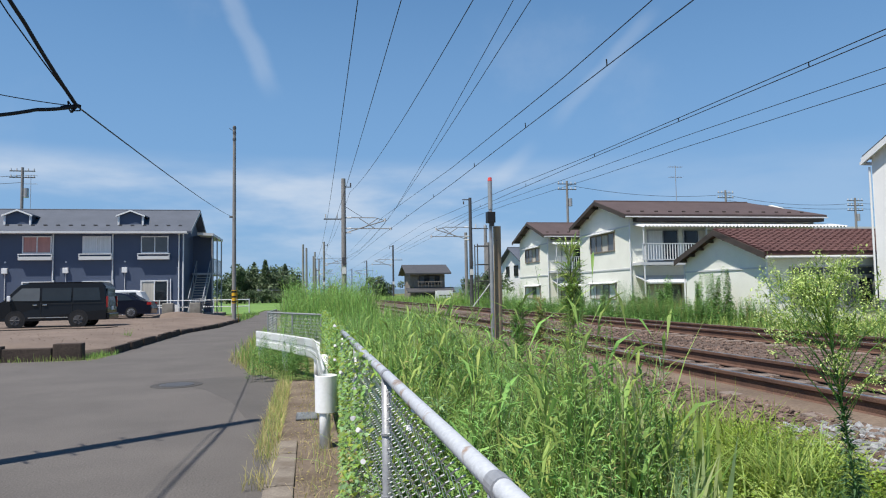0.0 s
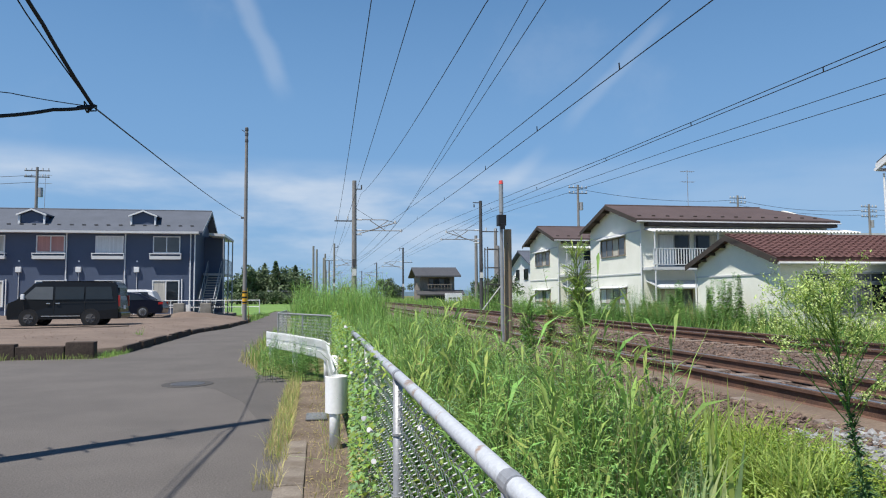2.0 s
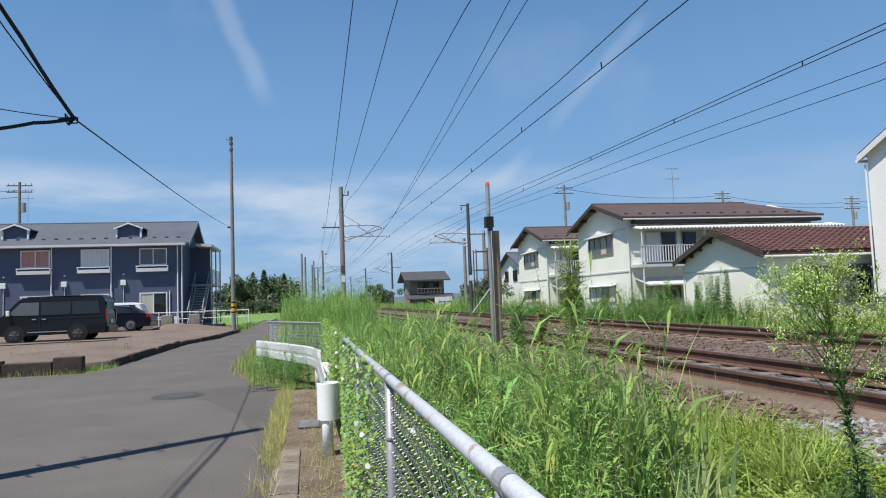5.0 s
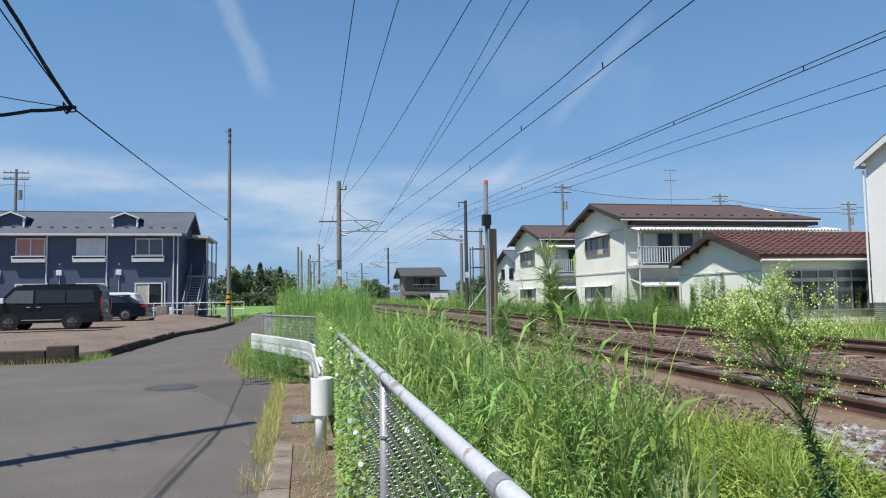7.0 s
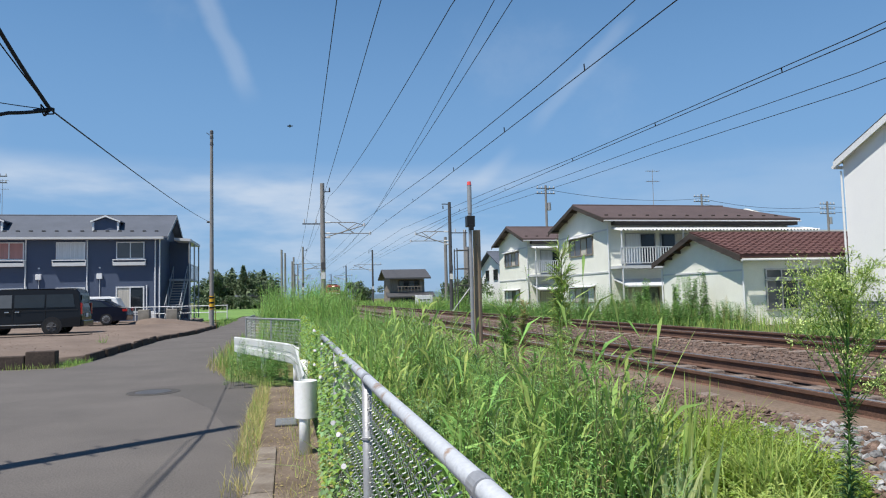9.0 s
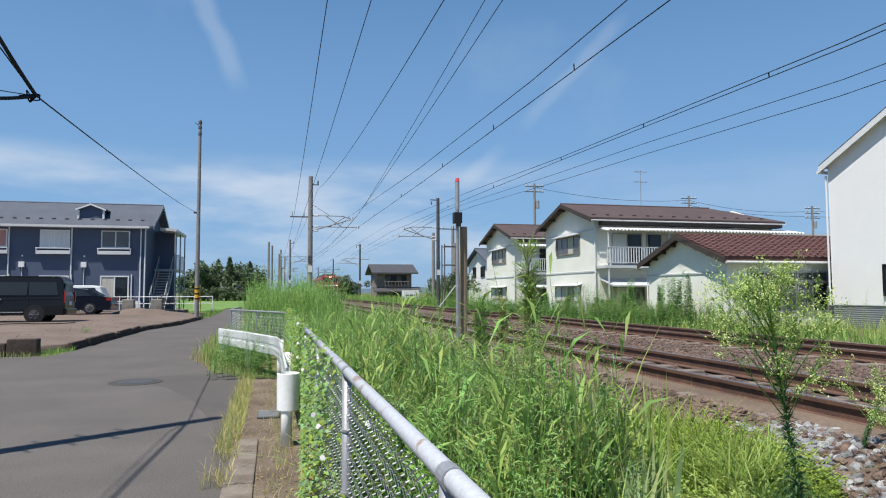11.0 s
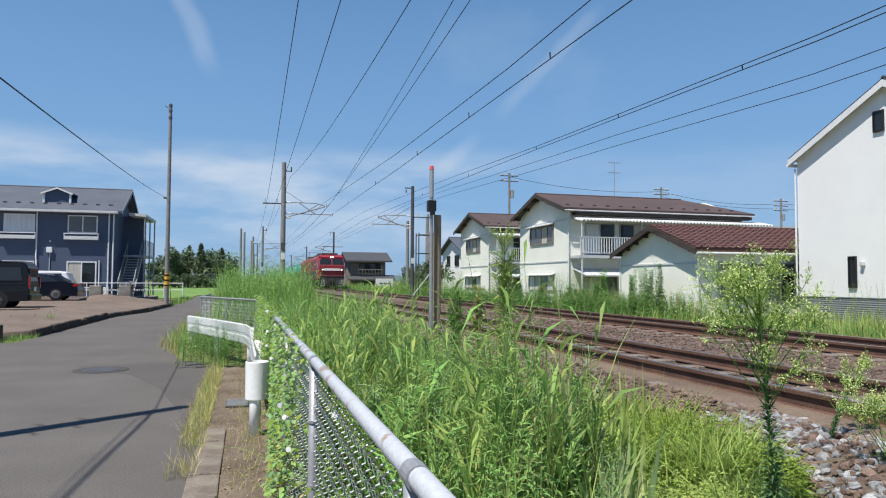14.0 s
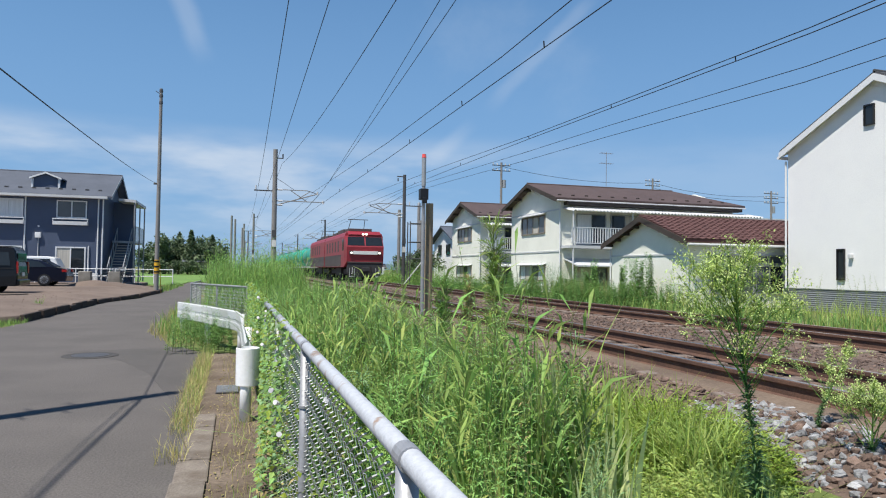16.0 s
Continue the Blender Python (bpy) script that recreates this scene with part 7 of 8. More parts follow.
def bushy_weed(x, y, height, seed, material, per=110, ll=0.17, lw=0.019, stems=4, label="bushy upright green weed with narrow leaves"):
    """A few stems from one root, thick with narrow leaves, tapering to the top."""
    t = thing("bushy_weed", label, "weed", (x, y, ground_z(x, y)), group="tall weeds")
    r = np.random.default_rng(seed)
    b = np.zeros((stems, 3))
    b[:, :2] = r.normal(0, 0.035, (stems, 2))
    SV, SF, LV, LF = leafy(b, r.uniform(0.75, 1.0, stems) * height, per, ll, lw, 0.55, 0.75, 0.10, 0.05)
    strips("stem", SV.tolist(), SF, "stem", "", "", "stuff", t)
    strips("foliage", LV.tolist(), LF, material, "", "", "stuff", t)
    return t


def build_single_weeds():
    for i, (x, y, h, m) in enumerate(((2.30, 5.72, 1.42, "grass_yellow"), (2.16, 5.5, 1.2, "grass_yellow"), (2.42, 6.3, 1.25, "leaf_mid"), (2.0, 4.6, 1.15, "leaf"), (1.5, 3.6, 1.0, "leaf_blue"), (1.72, 3.9, 1.05, "leaf_blue"), (1.62, 3.2, 0.92, "leaf_blue"), (1.50, 2.6, 0.85, "leaf_blue"), (1.32, 2.3, 0.85, "leaf_blue"), (1.70, 2.55, 0.7, "grass_yellow"),
                                      (1.2, 3.0, 1.0, "leaf"), (1.05, 4.3, 1.15, "leaf"), (1.45, 5.2, 1.2, "leaf_mid"), (0.9, 5.6, 1.2, "leaf"), (1.9, 8.6, 1.3, "leaf"), (2.6, 10.5, 1.3, "leaf_mid"), (3.1, 12.6, 1.2, "leaf"))):
        SWAY.append((bushy_weed(x, y, h, 500 + i, m, ll=0.20 if m == "leaf_blue" else 0.17, lw=0.014 if m == "leaf_blue" else 0.019), 0.7 * i, 0.4))
    SWAY.append((bushy_weed(1.95, 5.15, 1.28, 560, "grass_dry", 80, 0.08, 0.012, 3, "reddish-brown drying weed between green ones"), 1.4, 0.35))
    SWAY.append((bushy_weed(1.55, 4.3, 1.2, 561, "grass_dry", 80, 0.08, 0.012, 2, "reddish-brown drying weed between green ones"), 2.4, 0.35))
    SWAY.append((spray_weed(2.43, 2.68, 1.46, -0.11, 0.40, 3, branches=46, leaf=0.11, start=0.56), 0.0, 1.0))
    SWAY.append((spray_weed(3.72, 3.25, 0.42, 0.03, 0.26, 5, branches=26, leaf=0.06, start=0.10, label="low bushy weed with pale yellow-green flowers on the ballast"), 1.9, 0.3))
    SWAY.append((spray_weed(3.95, 3.9, 0.60, 0.30, 0.16, 6, branches=9, leaf=0.05, start=0.30, label="thin arching weed with pale flower heads on the ballast"), 2.4, 0.5))
    SWAY.append((flowering_weed(2.3, 5.7, 1.80, -0.05, 0.22, 8, flowers=False, name="leafy_weed", label="tall narrow leafy weed with feathery pale top", col="grass_yellow", leaf=0.16), 1.1, 0.45))
    SWAY.append((flowering_weed(2.05, 6.6, 1.30, 0.06, 0.16, 9, flowers=False, name="leafy_weed", label="tall narrow leafy weed with feathery pale top", col="leaf", leaf=0.14), 2.6, 0.4))
    SWAY.append((flowering_weed(1.6, 4.6, 1.25, 0.05, 0.0, 12, flowers=False, name="leafy_weed", label="tall narrow leafy weed among grass", col="leaf", leaf=0.12), 0.9, 0.4))
    SWAY.append((flowering_weed(1.85, 3.6, 0.9, 0.06, 0.0, 13, flowers=False, name="leafy_weed", label="tall narrow leafy weed among grass", col="grass", leaf=0.08), 3.3, 0.4))
    SWAY.append((flowering_weed(2.75, 7.9, 1.25, 0.02, 0.16, 14, flowers=False, name="dry_weed", label="reddish-brown drying weed near the track", col="grass_dry", leaf=0.08), 4.1, 0.3))
    for i, (x, y, h, n, w, ph) in enumerate(((0.72, 8.2, 1.62, 6, 0.03, 0.3), (0.80, 8.3, 1.5, 5, 0.026, 0.9), (2.45, 5.4, 1.25, 5, 0.035, 1.6), (1.95, 3.15, 1.10, 9, 0.036, 2.4), (2.1, 3.4, 1.08, 8, 0.03, 2.9), (1.35, 7.2, 1.35, 5, 0.03, 3.4), (1.2, 5.6, 1.2, 6, 0.03, 4.0), (2.2, 9.2, 1.3, 5, 0.03, 4.6), (0.62, 9.6, 1.5, 5, 0.03, 5.2))):
        SWAY.append((reed(x, y, h, n, w, i), ph, 0.45))
    for i, (x, y, h, n) in enumerate(((1.64, 3.42, 1.22, 20), (1.74, 3.55, 1.18, 20), (1.60, 3.20, 1.10, 18), (1.82, 3.72, 1.10, 18), (1.80, 3.35, 1.05, 18), (1.42, 2.35, 0.82, 18), (1.62, 2.75, 0.90, 20), (1.78, 3.0, 0.90, 20), (1.0, 6.4, 1.3, 7), (1.5, 7.0, 1.25, 7), (0.85, 7.4, 1.35, 6))):
        SWAY.append((reed(x, y, h, n, 0.052, 700 + i, "grass_pale", "tall reed with broad pale sun-bleached blades"), 0.5 * i, 0.45))
    for i, (x, y, h, n) in enumerate(((3.0, 4.35, 0.62, 190), (2.75, 3.9, 0.55, 150), (3.15, 5.2, 0.45, 120), (2.5, 2.9, 0.6, 150), (2.2, 4.4, 0.55, 120), (2.1, 2.3, 0.6, 140), (2.7, 6.0, 0.4, 100), (2.78, 3.55, 0.62, 260))):
        t = thing("grass_tussock", "arching lime-green grass tussock on the ballast shoulder", "grass tussock", (x, y, ground_z(x, y)), group="grass tussocks")
        b = np.zeros((n, 3))
        b[:, :2] = rng.normal(0, 0.10, (n, 2))
        V, F = blades(b, rng.uniform(0.6, 1.1, n) * h, rng.uniform(0.008, 0.016, n), rng.normal(0, 0.5, n), np.abs(rng.normal(0.6, 0.3, n)), 6)
        strips("foliage", V.tolist(), F, "leaf_lime" if i % 2 == 0 else "grass_yellow", "", "", "stuff", t)
        SWAY.append((t, i * 1.3, 0.3))
    for i in range(40):
        x, y = rng.uniform(0.7, 2.0), rng.uniform(3.2, 9.0)
        SWAY.append((flowering_weed(x, y, rng.uniform(0.9, 1.25) * (1.0 if x < 1.5 else 0.8), rng.uniform(-0.1, 0.1), 0.0, 40 + i, flowers=False, name="leafy_weed", label="upright leafy green weed beside the fence", col=("leaf", "leaf_blue", "leaf", "grass")[i % 4], leaf=0.11), rng.uniform(0, 6), 0.4))


WALL_WEEDS = [(14.7, 24.0, 1.54), (14.7, 23.2, 1.93), (14.7, 22.8, 1.75), (14.7, 22.1, 1.96), (14.7, 26.2, 1.79), (14.7, 26.8, 1.3), (14.7, 28.3, 1.04), (14.7, 29.5, 1.16), (14.7, 32.7, 1.04), (14.7, 35.4, 1.26)]


def wall_weed(x, y, height, seed):
    """A tall weed with broad dark leaves, like a pillar before the wall."""
    t = thing("wall_weed", "tall dark leafy weed standing before the house wall", "weed", (x, y, ground_z(x, y)), group="weeds before the houses")
    b = np.random.default_rng(seed).normal(0, 0.09, (5, 3))
    b[:, 2] = 0
    SV, SF, LV, LF = leafy(b, np.random.default_rng(seed + 50).uniform(0.8, 1.05, 5) * height, 150, 0.20, 0.095, 0.1, 0.5, 0.05, 0.02)
    strips("stem", SV.tolist(), SF, "stem", "", "", "stuff", t)
    strips("foliage", LV.tolist(), LF, ("leaf_mid", "leaf", "leaf_mid")[seed % 3], "", "", "stuff", t)


def build_wall_weeds():
    for i, (x, y, h) in enumerate(WALL_WEEDS):
        wall_weed(x, y, h, 300 + i)


build_weeds()
build_wall_weeds()
build_mound()
build_vines()
build_single_weeds()


# ballast stones along the visible shoulder and between the tracks
def stone_shape(r):
    bm = new_bm()
    bmesh.ops.create_icosphere(bm, subdivisions=1, radius=1.0)
    for v in bm.verts:
        v.co *= r.uniform(0.6, 1.05)
        v.co.z *= 0.75
    V = np.array([tuple(v.co) for v in bm.verts])
    bm.verts.index_update()
    F = [tuple(v.index for v in f.verts) for f in bm.faces]
    bm.free()
    return V, F


def build_stones():
    r = np.random.default_rng(11)
    shapes = [stone_shape(r) for _ in range(8)]

    def field(name, n, box_, size, material, label, zoff=0.0, keep=None):
        V, F, o = [], [], 0
        for i in range(n):
            x, y = r.uniform(box_[0], box_[1]), r.uniform(box_[2], box_[3])
            if keep and not keep(x, y):
                continue
            zb = bed_z(x) + zoff
            sv, sf = shapes[r.integers(8)]
            a = r.uniform(0, math.tau, 3)
            m = np.array(Euler(a).to_matrix())
            s = r.uniform(*size) * np.array([1, r.uniform(0.7, 1.2), r.uniform(0.6, 0.9)])
            V.append((sv @ m.T) * s + (x, y, zb + s[2] * 0.25))
            F += [tuple(q + o for q in f) for f in sf]
            o += len(sv)
        put(name, np.concatenate(V), F, material, label, "ballast")

    def bed_z(x):
        if x < 2.75:
            return ground_z(x, 0)
        return 0.20 + (x - 2.75) * 0.355 if x < 3.65 else (0.52 if x < 10.75 else 0.3)

    clear = lambda x, y: not 4.2 < x < 4.47 and min(abs(x - c) for c in (4.504, 5.636, 8.634, 9.766)) > 0.09
    field("ballast_stones", 4200, (2.95, 4.45, 1.6, 13), (0.022, 0.055), "stone_brown", "rust-brown crushed ballast stones on the shoulder", keep=clear)
    field("grey_ballast", 1300, (3.25, 4.3, 0.8, 4.8), (0.02, 0.055), "stone_grey", "pale grey fresh ballast stones on the shoulder", keep=clear)
    field("ballast_stones", 6500, (4.5, 10.9, 2.5, 16), (0.02, 0.045), "stone_brown", "rust-brown crushed ballast stones between the rails", keep=clear)
    field("ballast_stones", 6500, (2.8, 10.9, 13, 34), (0.03, 0.055), "stone_brown", "rust-brown crushed ballast stones further along", keep=clear)
    bm = new_bm()
    box(bm, 4.74, 5.12, 7.2, 12.6, 0.48, 0.555, 0.02)
    single("concrete_slab", bm, "concrete", "pale worn concrete slab lying between the rails", "slab")


build_stones()



# ---- distance: fields, trees, far things ----
def tree(x, y, height, width, seed, name="tree", label="dark green leafy tree far across the fields", z0=0.0, conifer=False):
    t = thing(name, label, "tree", (x, y, z0), group="far trees")
    r = np.random.default_rng(seed)
    bm = new_bm()
    rod(bm, (0, 0, -0.2), (0, 0, height * 0.75), 0.18, 0.05, 8)
    for i in range(7):
        a, u = r.uniform(0, math.tau), r.uniform(0.25, 0.65)
        rod(bm, (0, 0, height * u), (math.cos(a) * width * 0.35, math.sin(a) * width * 0.35, height * (u + 0.18)), 0.06, 0.02, 5)
    part("trunk", bm, "bark", t)
    n = 1500
    if conifer:
        u = r.uniform(0.12, 1, n)
        rad = width * 0.5 * (1.03 - u) * np.sqrt(r.uniform(0.1, 1, n))
        a = r.uniform(0, math.tau, n)
        b = np.stack([np.cos(a) * rad, np.sin(a) * rad, u * height], 1)
    else:
        cs = np.stack([r.normal(0, width * 0.24, 11), r.normal(0, width * 0.24, 11), r.uniform(0.22, 0.88, 11) * height], 1)
        rs = r.uniform(0.14, 0.24, 11) * width
        k = r.integers(0, 11, n)
        v = unit(r.normal(0, 1, (n, 3))) * (r.uniform(0.55, 1.05, n) * rs[k])[:, None]
        b = cs[k] + v
    d = r.normal(0, 1, (n, 3))
    s = 0.075 * width
    V, F = leaves(b, d, r.uniform(0.6, 1.2, n) * s * 1.3, r.uniform(0.6, 1.2, n) * s, 0.1)
    strips("crown", V.tolist(), F, "tree", "", "", "", t)
    return t


def build_distance():
    bm = new_bm()
    prism(bm, [(-140, 62), (-4.6, 62), (-4.6, 75.5), (1.2, 75.5), (1.2, 175), (-140, 175)], 2, -0.03, 0.02)
    single("field", bm, "field", "bright green rice field beyond the lane", "field", kind="structure")
    r = random.Random(5)
    for i in range(15):
        u = i / 14
        x = -16.5 + 13.5 * u
        h = (5.5, 7.0, 7.6, 8.4, 7.4, 8.6, 7.2, 7.9, 8.8, 7.6, 8.0, 7.2, 8.1, 6.0, 4.5)[i]
        tree(x * 1.0, 150 + r.uniform(-3, 6), h, r.uniform(5.0, 7.0), 20 + i, conifer=i in (5, 8, 12))
    for i, (x, y, h) in enumerate(((11.6, 128, 4.6), (13.0, 130, 5.0), (14.6, 131, 4.0), (-22, 152, 5), (-26, 155, 6), (-33, 160, 7))):
        tree(x, y, h, 3.8, 60 + i)
    for i in range(9):
        tree(-16 + 1.75 * i, 142 + r.uniform(-1, 1), r.uniform(1.9, 2.7), 3.0, 120 + i, name="hedge_bush", label="low green bush at the edge of the field")
    for i, (x, y, h) in enumerate(((16.5, 60, 3.0), (18.3, 68, 3.2), (21, 88, 3.5), (24, 95, 4))):
        tree(x, y, h, 2.8, 80 + i, name="bush", label="leafy green bush beyond the tracks", z0=0.3)
    # low hills and hazy town line at the horizon
    bm = new_bm()
    pts = []
    for i in range(60):
        x = -1500 + i * 55
        pts.append((x, 10 + 8 * noise.noise((i * 0.35, 0, 0)) + 4 * noise.noise((i * 1.3, 2, 0))))
    prism(bm, [(-1500, -1), *[(p[0], max(p[1], 2)) for p in pts], (1750, -1)], 1, 1500, 1520)
    single("backdrop", bm, "hill", "hazy blue-grey hills at the horizon", "hills", kind="structure")
    b = thing("farm_building", "long grey farm building before the trees", "building", (-7.4, 146, 0.6))
    bm = new_bm()
    box(bm, -2.6, 2.6, 0, 6, 0, 2.0)
    part("wall", bm, "wood_grey", b)
    bm = new_bm()
    prism(bm, [(-0.6, 1.9), (3, 3.3), (6.6, 1.9)], 0, -3.0, 3.0)
    part("roof", bm, "roof_slate", b)
    # white equipment cabinet by the far track
    c = thing("equipment_cabinet", "white railway equipment cabinet beside the far track", "cabinet", (16.4, 83, 0.32))
    bm = new_bm()
    box(bm, -1.0, 1.0, -0.5, 0.5, 0, 1.5, 0.03)
    part("body", bm, "white_trim", c)
    bm = new_bm()
    for k in range(3):
        box(bm, -0.7 + k * 0.5, -0.3 + k * 0.5, -0.515, -0.502, 0.85, 1.0)
    part("label_bar", bm, "steel_dark", c)
    # utility poles behind the houses, roof aerials
    for x, y, top, arms in ((26.1, 66.0, 12.5, 2), (46.8, 70.0, 12.4, 2), (60.2, 66.0, 11.1, 3), (-24.0, 64.0, 12.6, 2)):
        p = thing("utility_pole", "grey utility pole with crossarms behind the houses", "utility pole", (x, y, 0.3), group="distant utility poles")
        bm = new_bm()
        rod(bm, (0, 0, -0.3), (0, 0, top), 0.16, 0.11, 10)
        part("shaft", bm, "pole_concrete", p)
        for k in range(arms):
            bm = new_bm()
            box(bm, -1.0, 1.0, -0.05, 0.05, top - 0.35 - k * 0.55, top - 0.27 - k * 0.55)
            a = part("crossarm", bm, "steel_dark", p)
            for q in (-0.9, -0.45, 0.45, 0.9):
                bm = new_bm()
                rod(bm, (q, 0, top - 0.28 - k * 0.55), (q, 0, top - 0.08 - k * 0.55), 0.06, 0.05, 8)
                part("insulator", bm, "fascia", a)
        bm = new_bm()
        rod(bm, (0.32, 0, top - 2.6), (0.32, 0, top - 1.8), 0.2, 0.2, 12)
        part("transformer", bm, "steel", p)
    for x, y, z, h in ((22.6, 38.9, 7.0, 2.3), (-21.0, 57.6, 0.45, 10.8)):
        a = thing("tv_aerial", "thin rooftop television aerial", "aerial", (x, y, z))
        bm = new_bm()
        rod(bm, (0, 0, 0), (0, 0, h), 0.022, 0.018, 8)
        part("mast", bm, "steel", a)
        for zz in (h - 0.1, h - 0.75):
            bm = new_bm()
            rod(bm, (-0.45, 0, zz), (0.45, 0, zz), 0.014, n=6)
            for q in range(6):
                rod(bm, (-0.4 + q * 0.16, -0.22, zz), (-0.4 + q * 0.16, 0.22, zz), 0.007, n=5)
            part("antenna", bm, "steel", a)
    wire("roof_cable", [(26.1, 66, 12.4), (46.8, 70, 12.2), (60.2, 66, 10.8), (90, 60, 11)], 0.02, "thin overhead cable behind the houses", sag=0.6)
    wire("roof_cable", [(46.8, 70, 11.6), (60.2, 66, 10.2), (90, 62, 10)], 0.02, "thin overhead cable behind the houses", sag=0.4)
    wire("roof_cable", [(-60, 60, 11.6), (-24.0, 64, 12.2)], 0.02, "thin overhead cable behind the apartment house", sag=0.8)
    wire("roof_cable", [(-60, 60, 10.9), (-24.0, 64, 11.6)], 0.02, "thin overhead cable behind the apartment house", sag=0.8)
    bld = thing("pink_building", "pale pink flat-roofed building behind the houses", "building", (68, 76, 0.3))
    bm = new_bm()
    box(bm, -6, 12, 0, 10, 0, 8.6)
    part("wall", bm, "white_wall", bld)
    bm = new_bm()
    box(bm, -6.1, 12.1, -0.1, 10.1, 8.6, 8.85)
    part("parapet", bm, "fascia", bld)
    # steel lattice frame and platform ladder beside the far pole
    s = thing("steel_frame", "weathered steel frame standing beside the far track", "steel frame", (13.01, 52.0, 0.32))
    for x in (0, 1.14):
        for y in (0, 0.9):
            part("upright", rod(new_bm(), (x, y, 0), (x, y, 5.03), 0.045), "steel_dark", s)
    for z in (0.42 * 5.03, 0.68 * 5.03, 0.97 * 5.03):
        part("crossbar", rod(new_bm(), (0, 0, z), (1.14, 0, z), 0.035), "steel_dark", s)
        part("crossbar", rod(new_bm(), (0, 0.9, z), (1.14, 0.9, z), 0.035), "steel_dark", s)
    part("brace", rod(new_bm(), (-0.5, 0, 0.05), (1.14, 0, 0.42 * 5.03), 0.05), "steel", s)
    part("brace", rod(new_bm(), (0, 0, 0.42 * 5.03), (1.14, 0, 0.68 * 5.03), 0.03), "steel_dark", s)


# the hills' haze is put into this flat blue-grey colour
M["hill"] = mat("hill", (0.26, 0.36, 0.46), 1.0, var=0.1, s1=0.01, s2=0.1, bump=0.0)
build_distance()


# ---- vehicles on the lot ----
def wheel(parent, x, y, z, r, w, spokes=5, rim="steel_dark"):
    wh = new("wheel")
    wh.parent = parent
    wh.location = (x, y, z)
    bm = new_bm()
    rod(bm, (0, -w / 2, 0), (0, w / 2, 0), r, r, 28)
    es = [e for e in bm.edges if len(e.link_faces) == 2 and any(len(f.verts) > 4 for f in e.link_faces)]
    bmesh.ops.bevel(bm, geom=es, offset=r * 0.12, segments=2, affect="EDGES")
    part("tyre", bm, "rubber", wh)
    bm = new_bm()
    rod(bm, (0, -w / 2 - 0.004, 0), (0, -w / 2 + 0.05, 0), r * 0.62, r * 0.62, 24)
    part("rim", bm, rim, wh)
    bm = new_bm()
    for k in range(spokes):
        a = math.tau * k / spokes
        rod(bm, (0, -w / 2 - 0.012, 0), (math.cos(a) * r * 0.58, -w / 2 - 0.012, math.sin(a) * r * 0.58), 0.03, 0.022, 6)
    part("spokes", bm, "steel_dark", wh)
    return wh


def body_from(bm, outline, half, tumble, z_belt, inset=0.0):
    """A car body: a side outline (x, z) pushed across the width, narrowing above the belt line and rounded at front and back."""
    ys = (-half, -half + 0.10, half - 0.10, half)
    rows_ = []
    xs = [p[0] for p in outline]
    cx = (min(xs) + max(xs)) / 2
    for i, y in enumerate(ys):
        row = []
        for x, z in outline:
            k = 1.0 if i in (1, 2) else 0.985
            yy = y
            if z > z_belt:
                yy = y * (1 - tumble * (z - z_belt))
            row.append(bm.verts.new((cx + (x - cx) * k, yy, z if i in (1, 2) else z - (0.03 if z > z_belt + 0.4 else 0))))
        rows_.append(row)
    n = len(outline)
    for a, b in zip(rows_, rows_[1:]):
        for i in range(n):
            j = (i + 1) % n
            bm.faces.new((a[i], a[j], b[j], b[i]))
    bm.faces.new(rows_[0][::-1]), bm.faces.new(rows_[-1])
    bmesh.ops.recalc_face_normals(bm, faces=bm.faces[:])


def side_glass(parent, pts, half, tumble, z_belt, material="glass_dark", name="side_window"):
    for s in (-1, 1):
        bm = new_bm()
        vs = [bm.verts.new((x, s * (half * (1 - tumble * max(0, z - z_belt)) + 0.006), z)) for x, z in pts]
        f_ = bm.faces.new(vs)
        r = bmesh.ops.extrude_face_region(bm, geom=[f_])
        for v in r["geom"]:
            if isinstance(v, bmesh.types.BMVert):
                v.co.y -= s * 0.02
        bmesh.ops.recalc_face_normals(bm, faces=bm.faces[:])
        part(name, bm, material, parent)


